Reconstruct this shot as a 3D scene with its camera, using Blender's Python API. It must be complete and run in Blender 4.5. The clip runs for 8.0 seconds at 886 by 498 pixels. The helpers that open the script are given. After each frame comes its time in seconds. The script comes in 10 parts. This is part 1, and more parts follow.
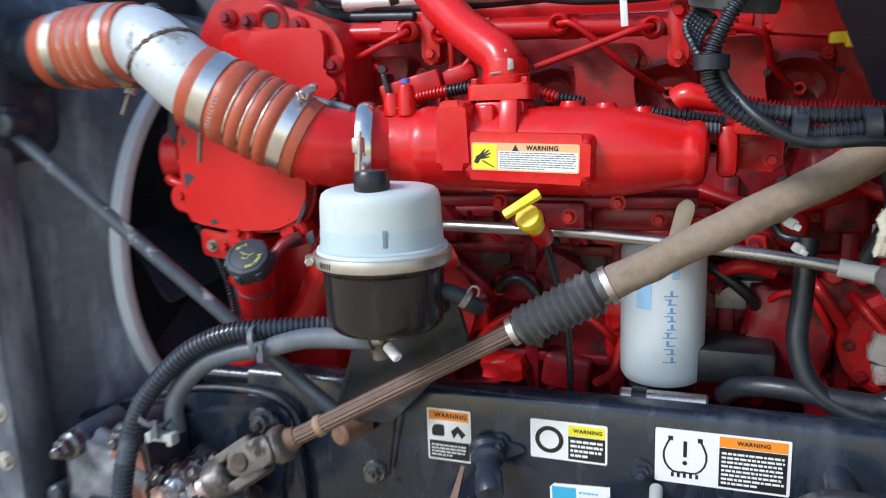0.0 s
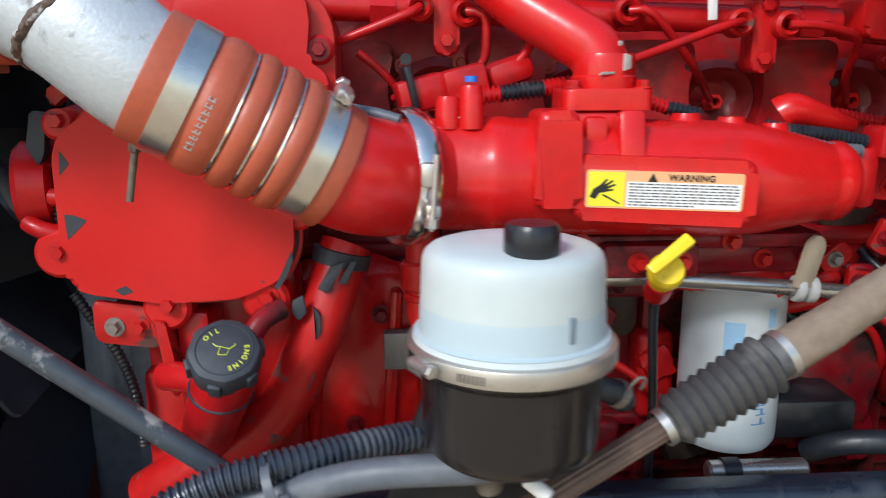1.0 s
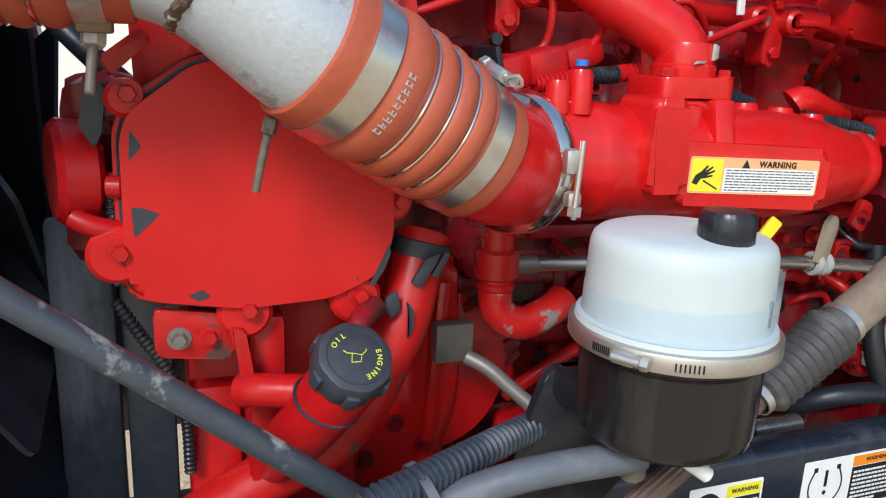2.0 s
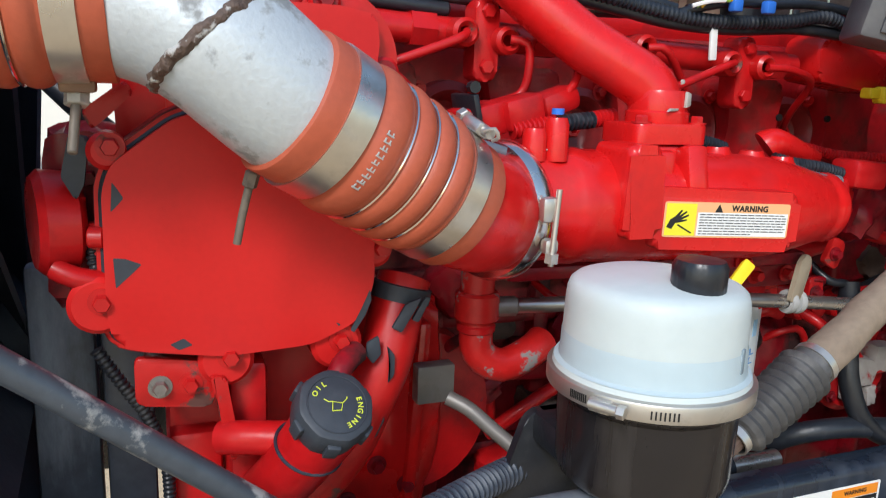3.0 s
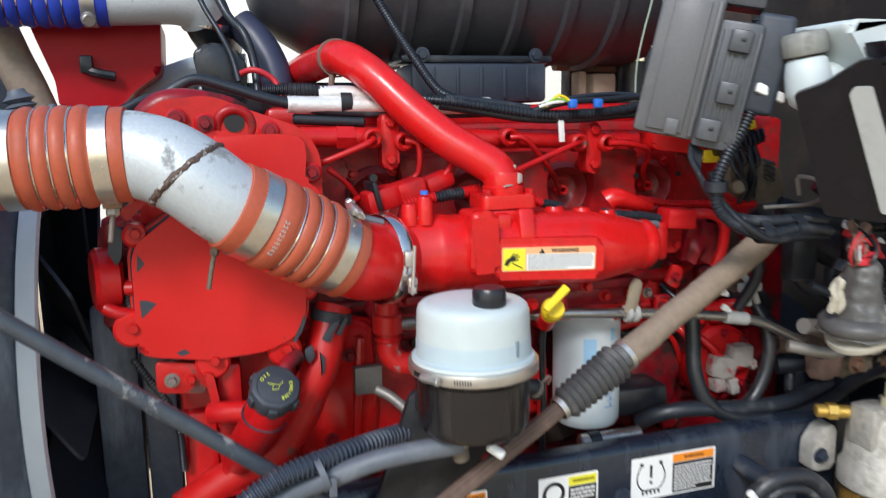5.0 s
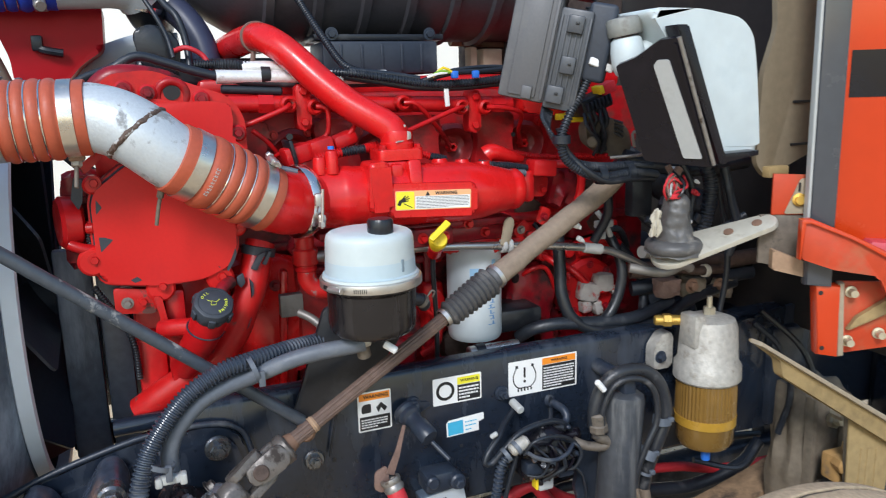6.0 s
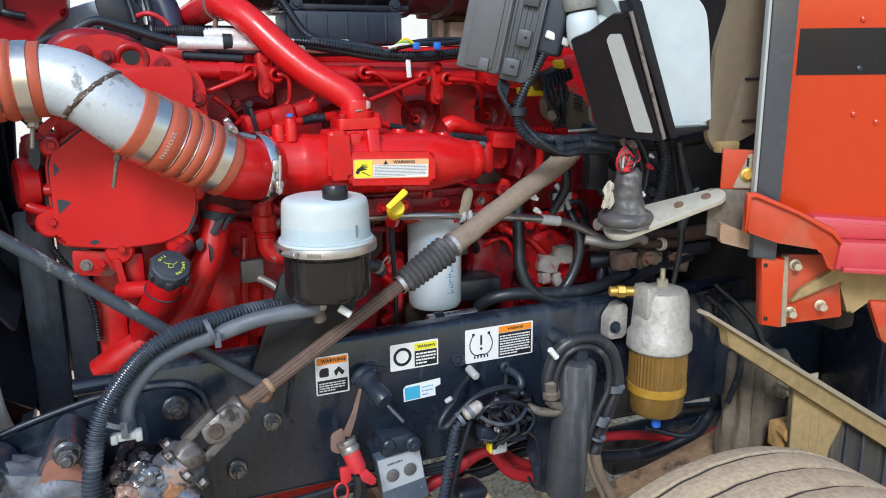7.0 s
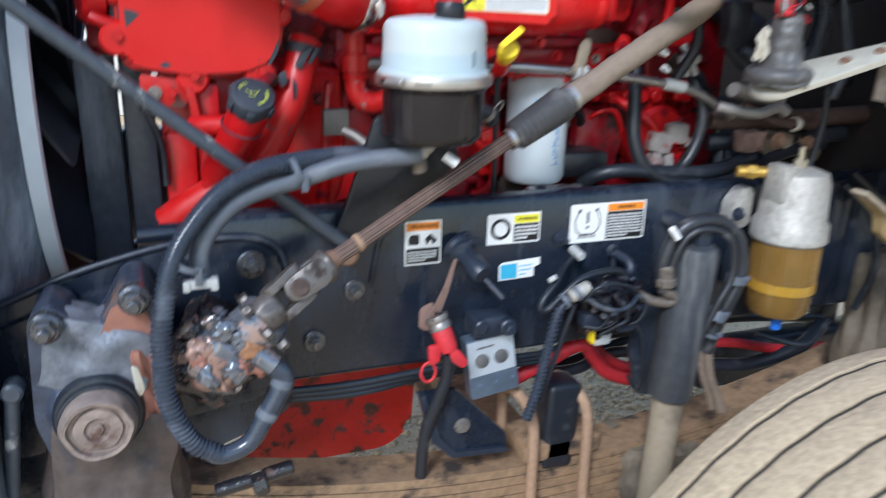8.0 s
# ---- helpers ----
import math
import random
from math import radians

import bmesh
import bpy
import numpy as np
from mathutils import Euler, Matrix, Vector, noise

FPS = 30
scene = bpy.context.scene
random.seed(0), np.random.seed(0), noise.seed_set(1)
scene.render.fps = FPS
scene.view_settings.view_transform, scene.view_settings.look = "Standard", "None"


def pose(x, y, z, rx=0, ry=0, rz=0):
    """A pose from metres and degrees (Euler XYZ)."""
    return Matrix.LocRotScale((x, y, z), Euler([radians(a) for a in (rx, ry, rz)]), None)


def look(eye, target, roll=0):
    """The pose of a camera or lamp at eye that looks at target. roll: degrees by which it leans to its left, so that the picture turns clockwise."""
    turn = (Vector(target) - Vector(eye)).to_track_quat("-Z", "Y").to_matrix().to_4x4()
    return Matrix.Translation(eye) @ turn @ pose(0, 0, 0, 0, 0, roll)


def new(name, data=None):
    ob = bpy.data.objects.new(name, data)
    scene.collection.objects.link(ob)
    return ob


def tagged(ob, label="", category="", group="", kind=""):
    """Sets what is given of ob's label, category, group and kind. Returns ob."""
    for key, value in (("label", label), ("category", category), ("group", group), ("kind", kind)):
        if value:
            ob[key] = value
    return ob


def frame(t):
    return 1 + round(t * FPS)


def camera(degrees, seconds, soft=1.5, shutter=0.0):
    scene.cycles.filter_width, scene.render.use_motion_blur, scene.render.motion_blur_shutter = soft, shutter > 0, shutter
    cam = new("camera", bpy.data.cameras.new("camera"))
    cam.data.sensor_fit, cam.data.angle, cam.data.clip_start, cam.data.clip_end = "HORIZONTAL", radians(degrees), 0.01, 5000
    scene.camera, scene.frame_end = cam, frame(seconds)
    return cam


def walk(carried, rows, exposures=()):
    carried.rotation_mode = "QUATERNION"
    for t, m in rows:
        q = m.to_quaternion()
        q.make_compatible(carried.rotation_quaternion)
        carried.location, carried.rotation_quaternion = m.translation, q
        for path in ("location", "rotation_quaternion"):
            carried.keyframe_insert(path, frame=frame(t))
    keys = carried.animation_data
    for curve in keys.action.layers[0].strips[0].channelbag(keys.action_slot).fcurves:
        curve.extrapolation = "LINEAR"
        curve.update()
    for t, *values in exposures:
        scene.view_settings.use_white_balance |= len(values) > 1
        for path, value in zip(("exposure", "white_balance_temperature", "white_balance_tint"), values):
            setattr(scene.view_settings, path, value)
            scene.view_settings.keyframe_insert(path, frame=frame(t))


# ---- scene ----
cam = camera(60.9, 8.0, 1.0, 0.4)
PATH = [
    (0, (0.382, -0.942, 1.547), (-0.298, 0.897, 1.153), -2.1),
    (0.5, (0.108, -0.841, 1.561), (-0.073, 1.105, 1.141), -1.6),
    (1, (-0.086, -0.698, 1.571), (0.026, 1.25, 1.13), -0.2),
    (1.5, (-0.325, -0.618, 1.563), (0.247, 1.236, 1.077), 1.5),
    (1.7, (-0.368, -0.607, 1.563), (0.27, 1.224, 1.072), 1.9),
    (2.8, (-0.39, -0.599, 1.59), (0.349, 1.202, 1.13), 2.6),
    (3, (-0.38, -0.608, 1.589), (0.349, 1.206, 1.169), 2.2),
    (3.5, (-0.376, -0.617, 1.623), (0.337, 1.211, 1.239), 0.9),
    (4, (-0.402, -0.665, 1.695), (0.26, 1.197, 1.383), -0.4),
    (4.5, (-0.384, -0.783, 1.708), (0.229, 1.099, 1.424), -0.7),
    (5, (-0.312, -1.009, 1.671), (0.275, 0.873, 1.335), -1.1),
    (5.2, (-0.32, -1.079, 1.669), (0.3, 0.785, 1.297), -1.3),
    (6.3, (-0.34, -1.316, 1.654), (0.428, 0.481, 1.23), -1.1),
    (6.5, (-0.329, -1.315, 1.649), (0.458, 0.469, 1.203), -0.7),
    (7, (-0.306, -1.342, 1.649), (0.46, 0.445, 1.184), -0.5),
    (7.5, (-0.307, -1.32, 1.634), (0.424, 0.467, 1.114), 0.0),
    (7.7, (-0.318, -1.288, 1.603), (0.392, 0.5, 0.98), 0.6),
    (8, (-0.365, -1.163, 1.473), (0.3, 0.614, 0.84), 1.6),
]
walk(cam, [(t, look(eye, target, roll)) for t, eye, target, roll in PATH], [(0.0, 0.66, 6000, 10), (0.5, 0.67, 6100, 10), (1.0, 0.54, 6250, 10), (3.0, 0.55, 6310, 10), (3.6, 0.48, 6330, 10), (4.5, 0.47, 6350, 10), (5.0, 0.58, 6300, 10), (6.5, 0.54, 6050, 10), (7.5, 0.56, 6000, 10), (8.0, 0.70, 5700, 10)])

# ---- light ----
world = bpy.data.worlds.new("overcast_daylight")
scene.world = world
world.use_nodes = True
wn, wl = world.node_tree.nodes, world.node_tree.links
sky = wn.new("ShaderNodeTexSky")
sky.sky_type = "NISHITA"
sky.sun_disc = False
sky.sun_elevation, sky.sun_rotation = radians(39), radians(217)
sky.air_density, sky.dust_density = 1.5, 0.7
wn["Background"].inputs["Strength"].default_value = 0.13
wl.new(sky.outputs["Color"], wn["Background"].inputs["Color"])

sun_data = bpy.data.lights.new("sun", "SUN")
sun_data.energy, sun_data.angle, sun_data.color = 1.9, radians(15), (1.0, 0.982, 0.96)
sun = new("sun", sun_data)
sun.matrix_world = look((-2.4, -3.2, 4.4), (0.0, 0.0, 1.2))
scene.view_settings.exposure = 0.52


# ---- materials ----
def mat(name, color, rough=0.5, metal=0.0, vary=0.15, grain=60.0, bump=0.1, dirt=None, amount=0.0, patch=9.0, coat=0.0, sharp=0.12, subsurface=0.0, stretch=(1, 1, 1), shine=0.5):
    """A painted, cast or moulded surface: two scales of variation, fine relief, and dirt, wear or painted sheen in
    patches.
    """
    m = bpy.data.materials.new(name)
    m.use_nodes = True
    n, l = m.node_tree.nodes, m.node_tree.links
    b = n["Principled BSDF"]
    co = n.new("ShaderNodeTexCoord")
    fine, wide = n.new("ShaderNodeTexNoise"), n.new("ShaderNodeTexNoise")
    fine.inputs["Scale"].default_value, fine.inputs["Detail"].default_value = grain, 5
    wide.inputs["Scale"].default_value, wide.inputs["Detail"].default_value = patch, 7
    wide.inputs["Roughness"].default_value = 0.62
    l.new(co.outputs["Object"], fine.inputs["Vector"])
    pull = n.new("ShaderNodeMapping")
    pull.inputs["Scale"].default_value = stretch
    l.new(co.outputs["Object"], pull.inputs["Vector"])
    l.new(pull.outputs["Vector"], wide.inputs["Vector"])
    tone = n.new("ShaderNodeMix")
    tone.data_type = "RGBA"
    c = Vector(color)
    tone.inputs["A"].default_value = (*(c * (1 - vary)), 1)
    tone.inputs["B"].default_value = (*[min(1, v) for v in c * (1 + vary)], 1)
    l.new(fine.outputs["Fac"], tone.inputs["Factor"])
    out = tone.outputs["Result"]
    rgh = n.new("ShaderNodeMapRange")
    rgh.inputs["From Min"].default_value, rgh.inputs["From Max"].default_value = 0.3, 0.7
    rgh.inputs["To Min"].default_value, rgh.inputs["To Max"].default_value = max(0.03, rough - 0.08), min(1, rough + 0.1)
    l.new(wide.outputs["Fac"], rgh.inputs["Value"])
    rout = rgh.outputs["Result"]
    if dirt:
        mask = n.new("ShaderNodeMapRange")
        rim = 0.72 - 0.42 * amount
        mask.inputs["From Min"].default_value, mask.inputs["From Max"].default_value = rim, rim + sharp
        l.new(wide.outputs["Fac"], mask.inputs["Value"])
        soil = n.new("ShaderNodeMix")
        soil.data_type = "RGBA"
        soil.inputs["B"].default_value = (*dirt, 1)
        l.new(mask.outputs["Result"], soil.inputs["Factor"])
        l.new(out, soil.inputs["A"])
        out = soil.outputs["Result"]
        dull = n.new("ShaderNodeMix")
        dull.inputs["B"].default_value = 0.85
        l.new(mask.outputs["Result"], dull.inputs["Factor"])
        l.new(rout, dull.inputs["A"])
        rout = dull.outputs["Result"]
    l.new(out, b.inputs["Base Color"])
    l.new(rout, b.inputs["Roughness"])
    b.inputs["Metallic"].default_value = metal
    b.inputs["Specular IOR Level"].default_value = shine
    b.inputs["Coat Weight"].default_value = coat
    b.inputs["Coat Roughness"].default_value = 0.12
    if subsurface:
        b.inputs["Subsurface Weight"].default_value = subsurface
        b.inputs["Subsurface Radius"].default_value = (0.03, 0.03, 0.03)
    if bump:
        bp = n.new("ShaderNodeBump")
        bp.inputs["Strength"].default_value, bp.inputs["Distance"].default_value = bump, 0.002
        l.new(fine.outputs["Fac"], bp.inputs["Height"])
        l.new(bp.outputs["Normal"], b.inputs["Normal"])
    return m


RED = mat("engine_red", (0.50, 0.008, 0.010), 0.34, 0, 0.20, 90, 0.16, (0.15, 0.005, 0.010), 0.44, 13, coat=0.12, sharp=0.3, shine=0.35)
RED_CLEAN = mat("engine_red_clean", (0.60, 0.010, 0.010), 0.27, 0, 0.16, 60, 0.16, (0.40, 0.008, 0.010), 0.42, 12, coat=0.15, sharp=0.3, shine=0.4)
RED_COVER = mat("front_cover_red", (0.60, 0.014, 0.013), 0.45, 0, 0.07, 160, 0.08, (0.47, 0.012, 0.013), 0.40, 8, sharp=0.4, shine=0.35)
# Grime, on a base darkened for the shade deep in the engine.
RED_GRIME_SHADE = mat("engine_red_grime_and_shade", (0.24, 0.004, 0.011), 0.38, 0, 0.40, 70, 0.40, (0.034, 0.011, 0.012), 0.54, 19, sharp=0.18, coat=0.05, shine=0.4)
RED_CHIPPED = mat("engine_red_chipped", (0.50, 0.010, 0.010), 0.38, 0, 0.18, 90, 0.18, (0.13, 0.055, 0.045), 0.30, 28, sharp=0.05, coat=0.1, shine=0.4)
RED_PAN = mat("oil_pan_red", (0.46, 0.018, 0.012), 0.5, 0, 0.2, 60, 0.3, (0.07, 0.035, 0.025), 0.46, 26, sharp=0.08)
RED_DARK = mat("dark_red_gloss", (0.40, 0.006, 0.013), 0.38, 0, 0.15, 20, 0.02, (0.24, 0.004, 0.009), 0.34, 6, sharp=0.3, shine=0.2)
ORANGE = mat("cab_orange", (0.52, 0.042, 0.006), 0.20, 0, 0.05, 40, 0.02, (0.45, 0.034, 0.007), 0.35, 3, coat=0.35, sharp=0.5, shine=0.4)
ORANGE_DUSTY = mat("orange_dusty", (0.47, 0.046, 0.011), 0.5, 0, 0.2, 40, 0.1, (0.27, 0.15, 0.075), 0.48, 12, sharp=0.30)
SILICONE = mat("silicone_hose", (0.43, 0.088, 0.042), 0.45, 0, 0.14, 160, 0.2, (0.30, 0.095, 0.060), 0.36, 11, sharp=0.3)
SILICONE_BLUE = mat("silicone_blue", (0.02, 0.05, 0.42), 0.5, 0, 0.12, 120, 0.1, (0.05, 0.07, 0.25), 0.3, 8)
STEEL = mat("stainless_band", (0.78, 0.75, 0.70), 0.16, 1.0, 0.10, 50, 0.04, (0.45, 0.39, 0.30), 0.28, 14, sharp=0.2)
SATIN_BAND = mat("brushed_band_steel", (0.70, 0.67, 0.62), 0.33, 1.0, 0.14, 90, 0.12, (0.40, 0.35, 0.28), 0.34, 22, sharp=0.25)
ALUMINIUM = mat("cast_aluminium_pipe", (0.53, 0.57, 0.60), 0.42, 0.28, 0.12, 240, 0.25, (0.30, 0.31, 0.315), 0.34, 24, sharp=0.07)
ALU_DUSTY = mat("dusty_aluminium", (0.46, 0.44, 0.40), 0.6, 0.35, 0.35, 90, 0.8, (0.24, 0.21, 0.165), 0.40, 22, sharp=0.18)
WELD = mat("scorched_weld", (0.105, 0.070, 0.055), 0.62, 0.2, 0.6, 260, 1.0, (0.46, 0.45, 0.44), 0.42, 105, sharp=0.07)
# Bluish base and pale patches paint dust together with the sky's sheen.
BLACK = mat("black_paint_dust_and_sky_sheen", (0.012, 0.018, 0.031), 0.22, 0, 0.35, 60, 0.25, (0.066, 0.080, 0.108), 0.43, 11, sharp=0.30, coat=0.25, stretch=(1, 1, 0.3))
BLACK_DUSTY = mat("black_paint_dusty", (0.023, 0.031, 0.048), 0.36, 0, 0.4, 60, 0.4, (0.155, 0.160, 0.172), 0.40, 14, sharp=0.25)
PLASTIC = mat("black_plastic", (0.013, 0.015, 0.020), 0.34, 0, 0.3, 130, 0.2, (0.075, 0.073, 0.072), 0.36, 14, sharp=0.3)
PLASTIC_MATT = mat("matt_black_plastic", (0.024, 0.031, 0.046), 0.48, 0, 0.3, 100, 0.2, (0.095, 0.110, 0.135), 0.40, 6, sharp=0.35)
RUBBER = mat("rubber", (0.015, 0.019, 0.027), 0.38, 0, 0.3, 120, 0.25, (0.085, 0.090, 0.10), 0.35, 20, sharp=0.25)
# Dusty rubber, tinted paler and bluer for skylight on the hose.
RUBBER_DUST_SKY = mat("dusty_ribbed_rubber_sky_tint", (0.036, 0.046, 0.066), 0.26, 0, 0.25, 120, 0.2, (0.17, 0.195, 0.235), 0.38, 14, sharp=0.3, coat=0.2)
RUBBER_GREY = mat("grey_hose_rubber", (0.105, 0.120, 0.145), 0.48, 0, 0.2, 120, 0.15, (0.23, 0.24, 0.25), 0.36, 16, sharp=0.3)
GREY = mat("grey_box_plastic", (0.10, 0.10, 0.105), 0.45, 0, 0.15, 200, 0.12, (0.17, 0.165, 0.155), 0.36, 12, sharp=0.25)
GREY_LIGHT = mat("light_grey_plastic", (0.42, 0.43, 0.42), 0.5, 0, 0.08, 90, 0.08, (0.30, 0.29, 0.27), 0.33, 20, sharp=0.25)
GREY_PAINT = mat("grey_edge_trim", (0.060, 0.065, 0.075), 0.22, 0, 0.1, 50, 0.05, (0.13, 0.125, 0.12), 0.3, 7, sharp=0.3, coat=0.4)
WHITE_PLASTIC = mat("translucent_white_plastic", (0.56, 0.62, 0.63), 0.40, 0, 0.10, 30, 0.08, (0.40, 0.48, 0.51), 0.44, 7, sharp=0.4, subsurface=0.3)
TANK_WHITE = mat("milky_tank_plastic", (0.54, 0.60, 0.60), 0.40, 0, 0.05, 60, 0.07, (0.47, 0.53, 0.53), 0.40, 12, sharp=0.4, subsurface=0.3)
FLUID = mat("fluid_behind_plastic", (0.45, 0.545, 0.585), 0.40, 0, 0.05, 60, 0.07, (0.42, 0.52, 0.57), 0.40, 12, sharp=0.4, subsurface=0.3)
WHITE_PAINT = mat("white_filter_paint", (0.55, 0.61, 0.65), 0.36, 0, 0.05, 90, 0.05, (0.42, 0.44, 0.46), 0.30, 14, sharp=0.3)
WHITE = mat("white_label", (0.80, 0.80, 0.79), 0.5, 0, 0.04, 200, 0.02, (0.66, 0.63, 0.58), 0.25, 18, sharp=0.3)
BLACK_INK = mat("black_ink", (0.012, 0.012, 0.013), 0.5, 0, 0.2, 90, 0.02)
ORANGE_INK = mat("orange_ink", (0.85, 0.27, 0.02), 0.5, 0, 0.06, 90, 0.02)
PEACH_INK = mat("faded_orange_ink", (0.80, 0.42, 0.20), 0.5, 0, 0.06, 90, 0.02)
YELLOW_INK = mat("yellow_ink", (0.80, 0.72, 0.03), 0.5, 0, 0.06, 90, 0.02)
BLUE_INK = mat("blue_ink", (0.06, 0.40, 0.62), 0.5, 0, 0.15, 90, 0.02)
PALE_BLUE_INK = mat("pale_blue_ink", (0.30, 0.52, 0.74), 0.5, 0, 0.1, 90, 0.02)
CAP_PRINT = mat("cap_print_yellow", (0.62, 0.70, 0.06), 0.5, 0, 0.1, 120, 0.02)
YELLOW = mat("yellow_plastic", (0.88, 0.64, 0.02), 0.38, 0, 0.1, 70, 0.08, (0.50, 0.34, 0.05), 0.24, 40, sharp=0.2)
# Brownish upright streaks put the bowl's reflections into its colour.
BOWL = mat("black_bowl_painted_sheen", (0.014, 0.012, 0.013), 0.22, 0, 0.3, 60, 0.05, (0.055, 0.047, 0.045), 0.46, 30, sharp=0.35, stretch=(1, 1, 0.08))
PRINT_BLUE = mat("filter_print_blue", (0.13, 0.29, 0.55), 0.5, 0, 0.2, 90, 0.02)
CAP_BLACK = mat("oil_cap_plastic", (0.035, 0.042, 0.055), 0.55, 0, 0.2, 150, 0.12, (0.10, 0.11, 0.12), 0.33, 14, sharp=0.3)
CAST_IRON = mat("greasy_cast_metal", (0.20, 0.215, 0.245), 0.18, 0.55, 0.7, 45, 1.0, (0.42, 0.30, 0.25), 0.44, 26, sharp=0.08)
IRON_BLUE = mat("worn_steering_gear_paint", (0.050, 0.062, 0.092), 0.30, 0.15, 0.8, 45, 0.9, (0.150, 0.088, 0.068), 0.45, 13, sharp=0.16, coat=0.2)
GEAR_WORN = mat("rubbed_gear_paint", (0.17, 0.185, 0.215), 0.42, 0.2, 0.5, 70, 0.8, (0.060, 0.062, 0.080), 0.47, 24, sharp=0.2)
WET_GREASE = mat("wet_black_grease", (0.018, 0.017, 0.020), 0.12, 0, 0.5, 70, 1.0, (0.12, 0.065, 0.050), 0.38, 40, sharp=0.12, coat=0.3)
CASE_BROWN = mat("grimy_brown_casting", (0.085, 0.066, 0.060), 0.5, 0.1, 0.6, 50, 1.0, (0.035, 0.038, 0.050), 0.46, 13, sharp=0.2)
BOX_BLUE = mat("blue_grey_box_metal", (0.14, 0.19, 0.26), 0.36, 0.4, 0.3, 60, 0.3, (0.26, 0.28, 0.30), 0.38, 22, sharp=0.2)
RUST = mat("rusty_steel", (0.20, 0.115, 0.075), 0.75, 0.15, 0.35, 80, 0.4, (0.30, 0.19, 0.12), 0.36, 20, sharp=0.25)
GEAR_SKIN = mat("rusty_greasy_casting", (0.30, 0.185, 0.145), 0.30, 0.25, 0.6, 55, 1.0, (0.060, 0.068, 0.085), 0.47, 22, sharp=0.10)
RED_FLAKED = mat("flaked_red_paint", (0.52, 0.012, 0.011), 0.38, 0, 0.2, 90, 0.3, (0.26, 0.24, 0.23), 0.34, 34, sharp=0.04)
GRIMY = mat("grimy_fitting_metal", (0.15, 0.125, 0.10), 0.6, 0.2, 0.4, 80, 0.5, (0.035, 0.030, 0.028), 0.46, 26, sharp=0.15)
HANGER = mat("dust_caked_casting", (0.165, 0.135, 0.098), 0.85, 0, 0.4, 60, 0.8, (0.075, 0.062, 0.052), 0.45, 12, sharp=0.35, stretch=(1, 1, 0.6))
SHAFT_BROWN = mat("brown_splined_steel", (0.145, 0.095, 0.075), 0.55, 0.3, 0.35, 80, 0.4, (0.25, 0.165, 0.12), 0.40, 20, sharp=0.25)
SALMON = mat("bare_rust_patch", (0.30, 0.135, 0.095), 0.55, 0.1, 0.3, 60, 0.5, (0.16, 0.095, 0.085), 0.38, 24, sharp=0.2)
BOLT_BLACK = mat("blackened_bolt_steel", (0.17, 0.175, 0.185), 0.24, 0.75, 0.5, 80, 0.5, (0.13, 0.085, 0.07), 0.40, 60, sharp=0.1)
BOOT = mat("dusty_boot_rubber", (0.085, 0.081, 0.078), 0.45, 0, 0.35, 110, 0.4, (0.27, 0.245, 0.21), 0.40, 24, sharp=0.2)
RUST_ORANGE = mat("orange_rust", (0.30, 0.150, 0.075), 0.8, 0.1, 0.4, 90, 0.45, (0.16, 0.115, 0.085), 0.42, 22, sharp=0.2)
TAN_TUBE = mat("dust_covered_tube", (0.235, 0.178, 0.130), 0.8, 0, 0.25, 110, 0.5, (0.145, 0.105, 0.080), 0.36, 15, sharp=0.25)
DUSTY_METAL = mat("dusty_metal", (0.34, 0.28, 0.20), 0.8, 0.1, 0.2, 70, 0.3, (0.16, 0.13, 0.10), 0.35, 10, sharp=0.2)
TAN_SPLASH = mat("dusty_splash_panel", (0.20, 0.16, 0.105), 0.7, 0, 0.2, 60, 0.3, (0.10, 0.08, 0.055), 0.42, 8, sharp=0.35, stretch=(1, 1, 0.25))
TYRE = mat("dusty_tyre", (0.48, 0.375, 0.245), 0.9, 0, 0.45, 110, 1.0, (0.31, 0.235, 0.155), 0.44, 20, sharp=0.3)
TYRE_DARK = mat("tyre_groove", (0.050, 0.042, 0.033), 0.9, 0, 0.2, 70, 0.3)
BRASS = mat("yellow_brass", (0.75, 0.48, 0.11), 0.32, 0.7, 0.15, 90, 0.1, (0.55, 0.36, 0.10), 0.3, 30)
# Violet-grey base and patches hold dust and the canister's sheen.
AIRBOX = mat("air_cleaner_dust_and_sheen", (0.046, 0.046, 0.054), 0.40, 0, 0.3, 130, 0.15, (0.120, 0.112, 0.112), 0.42, 7, sharp=0.3)
WELL_RED = mat("dark_red_recess", (0.24, 0.014, 0.015), 0.45, 0, 0.5, 70, 0.5, (0.075, 0.022, 0.018), 0.47, 24, sharp=0.25)
# Grease colour, also the dark of painted recesses on the block.
GREASE_SHADE = mat("dusty_grease_and_shade", (0.070, 0.044, 0.034), 0.6, 0, 0.5, 90, 0.5, (0.018, 0.011, 0.010), 0.42, 30, sharp=0.2)
SPRING_RUST = mat("caked_spring_steel", (0.27, 0.175, 0.10), 0.8, 0.0, 0.5, 60, 0.7, (0.040, 0.032, 0.028), 0.50, 16, sharp=0.16, stretch=(0.9, 1, 1.3))
U_BOLT = mat("dusty_u_bolt", (0.36, 0.235, 0.15), 0.8, 0.1, 0.3, 90, 0.4, (0.20, 0.11, 0.07), 0.4, 20, sharp=0.25)
CAP_STEEL = mat("worn_cap_steel", (0.27, 0.215, 0.185), 0.5, 0.25, 0.6, 60, 0.9, (0.115, 0.065, 0.050), 0.46, 30, sharp=0.15)
GLOSS_BLACK = mat("glossy_black_paint", (0.007, 0.006, 0.010), 0.24, 0, 0.2, 40, 0.03, (0.022, 0.018, 0.022), 0.33, 10, sharp=0.3, shine=0.35)
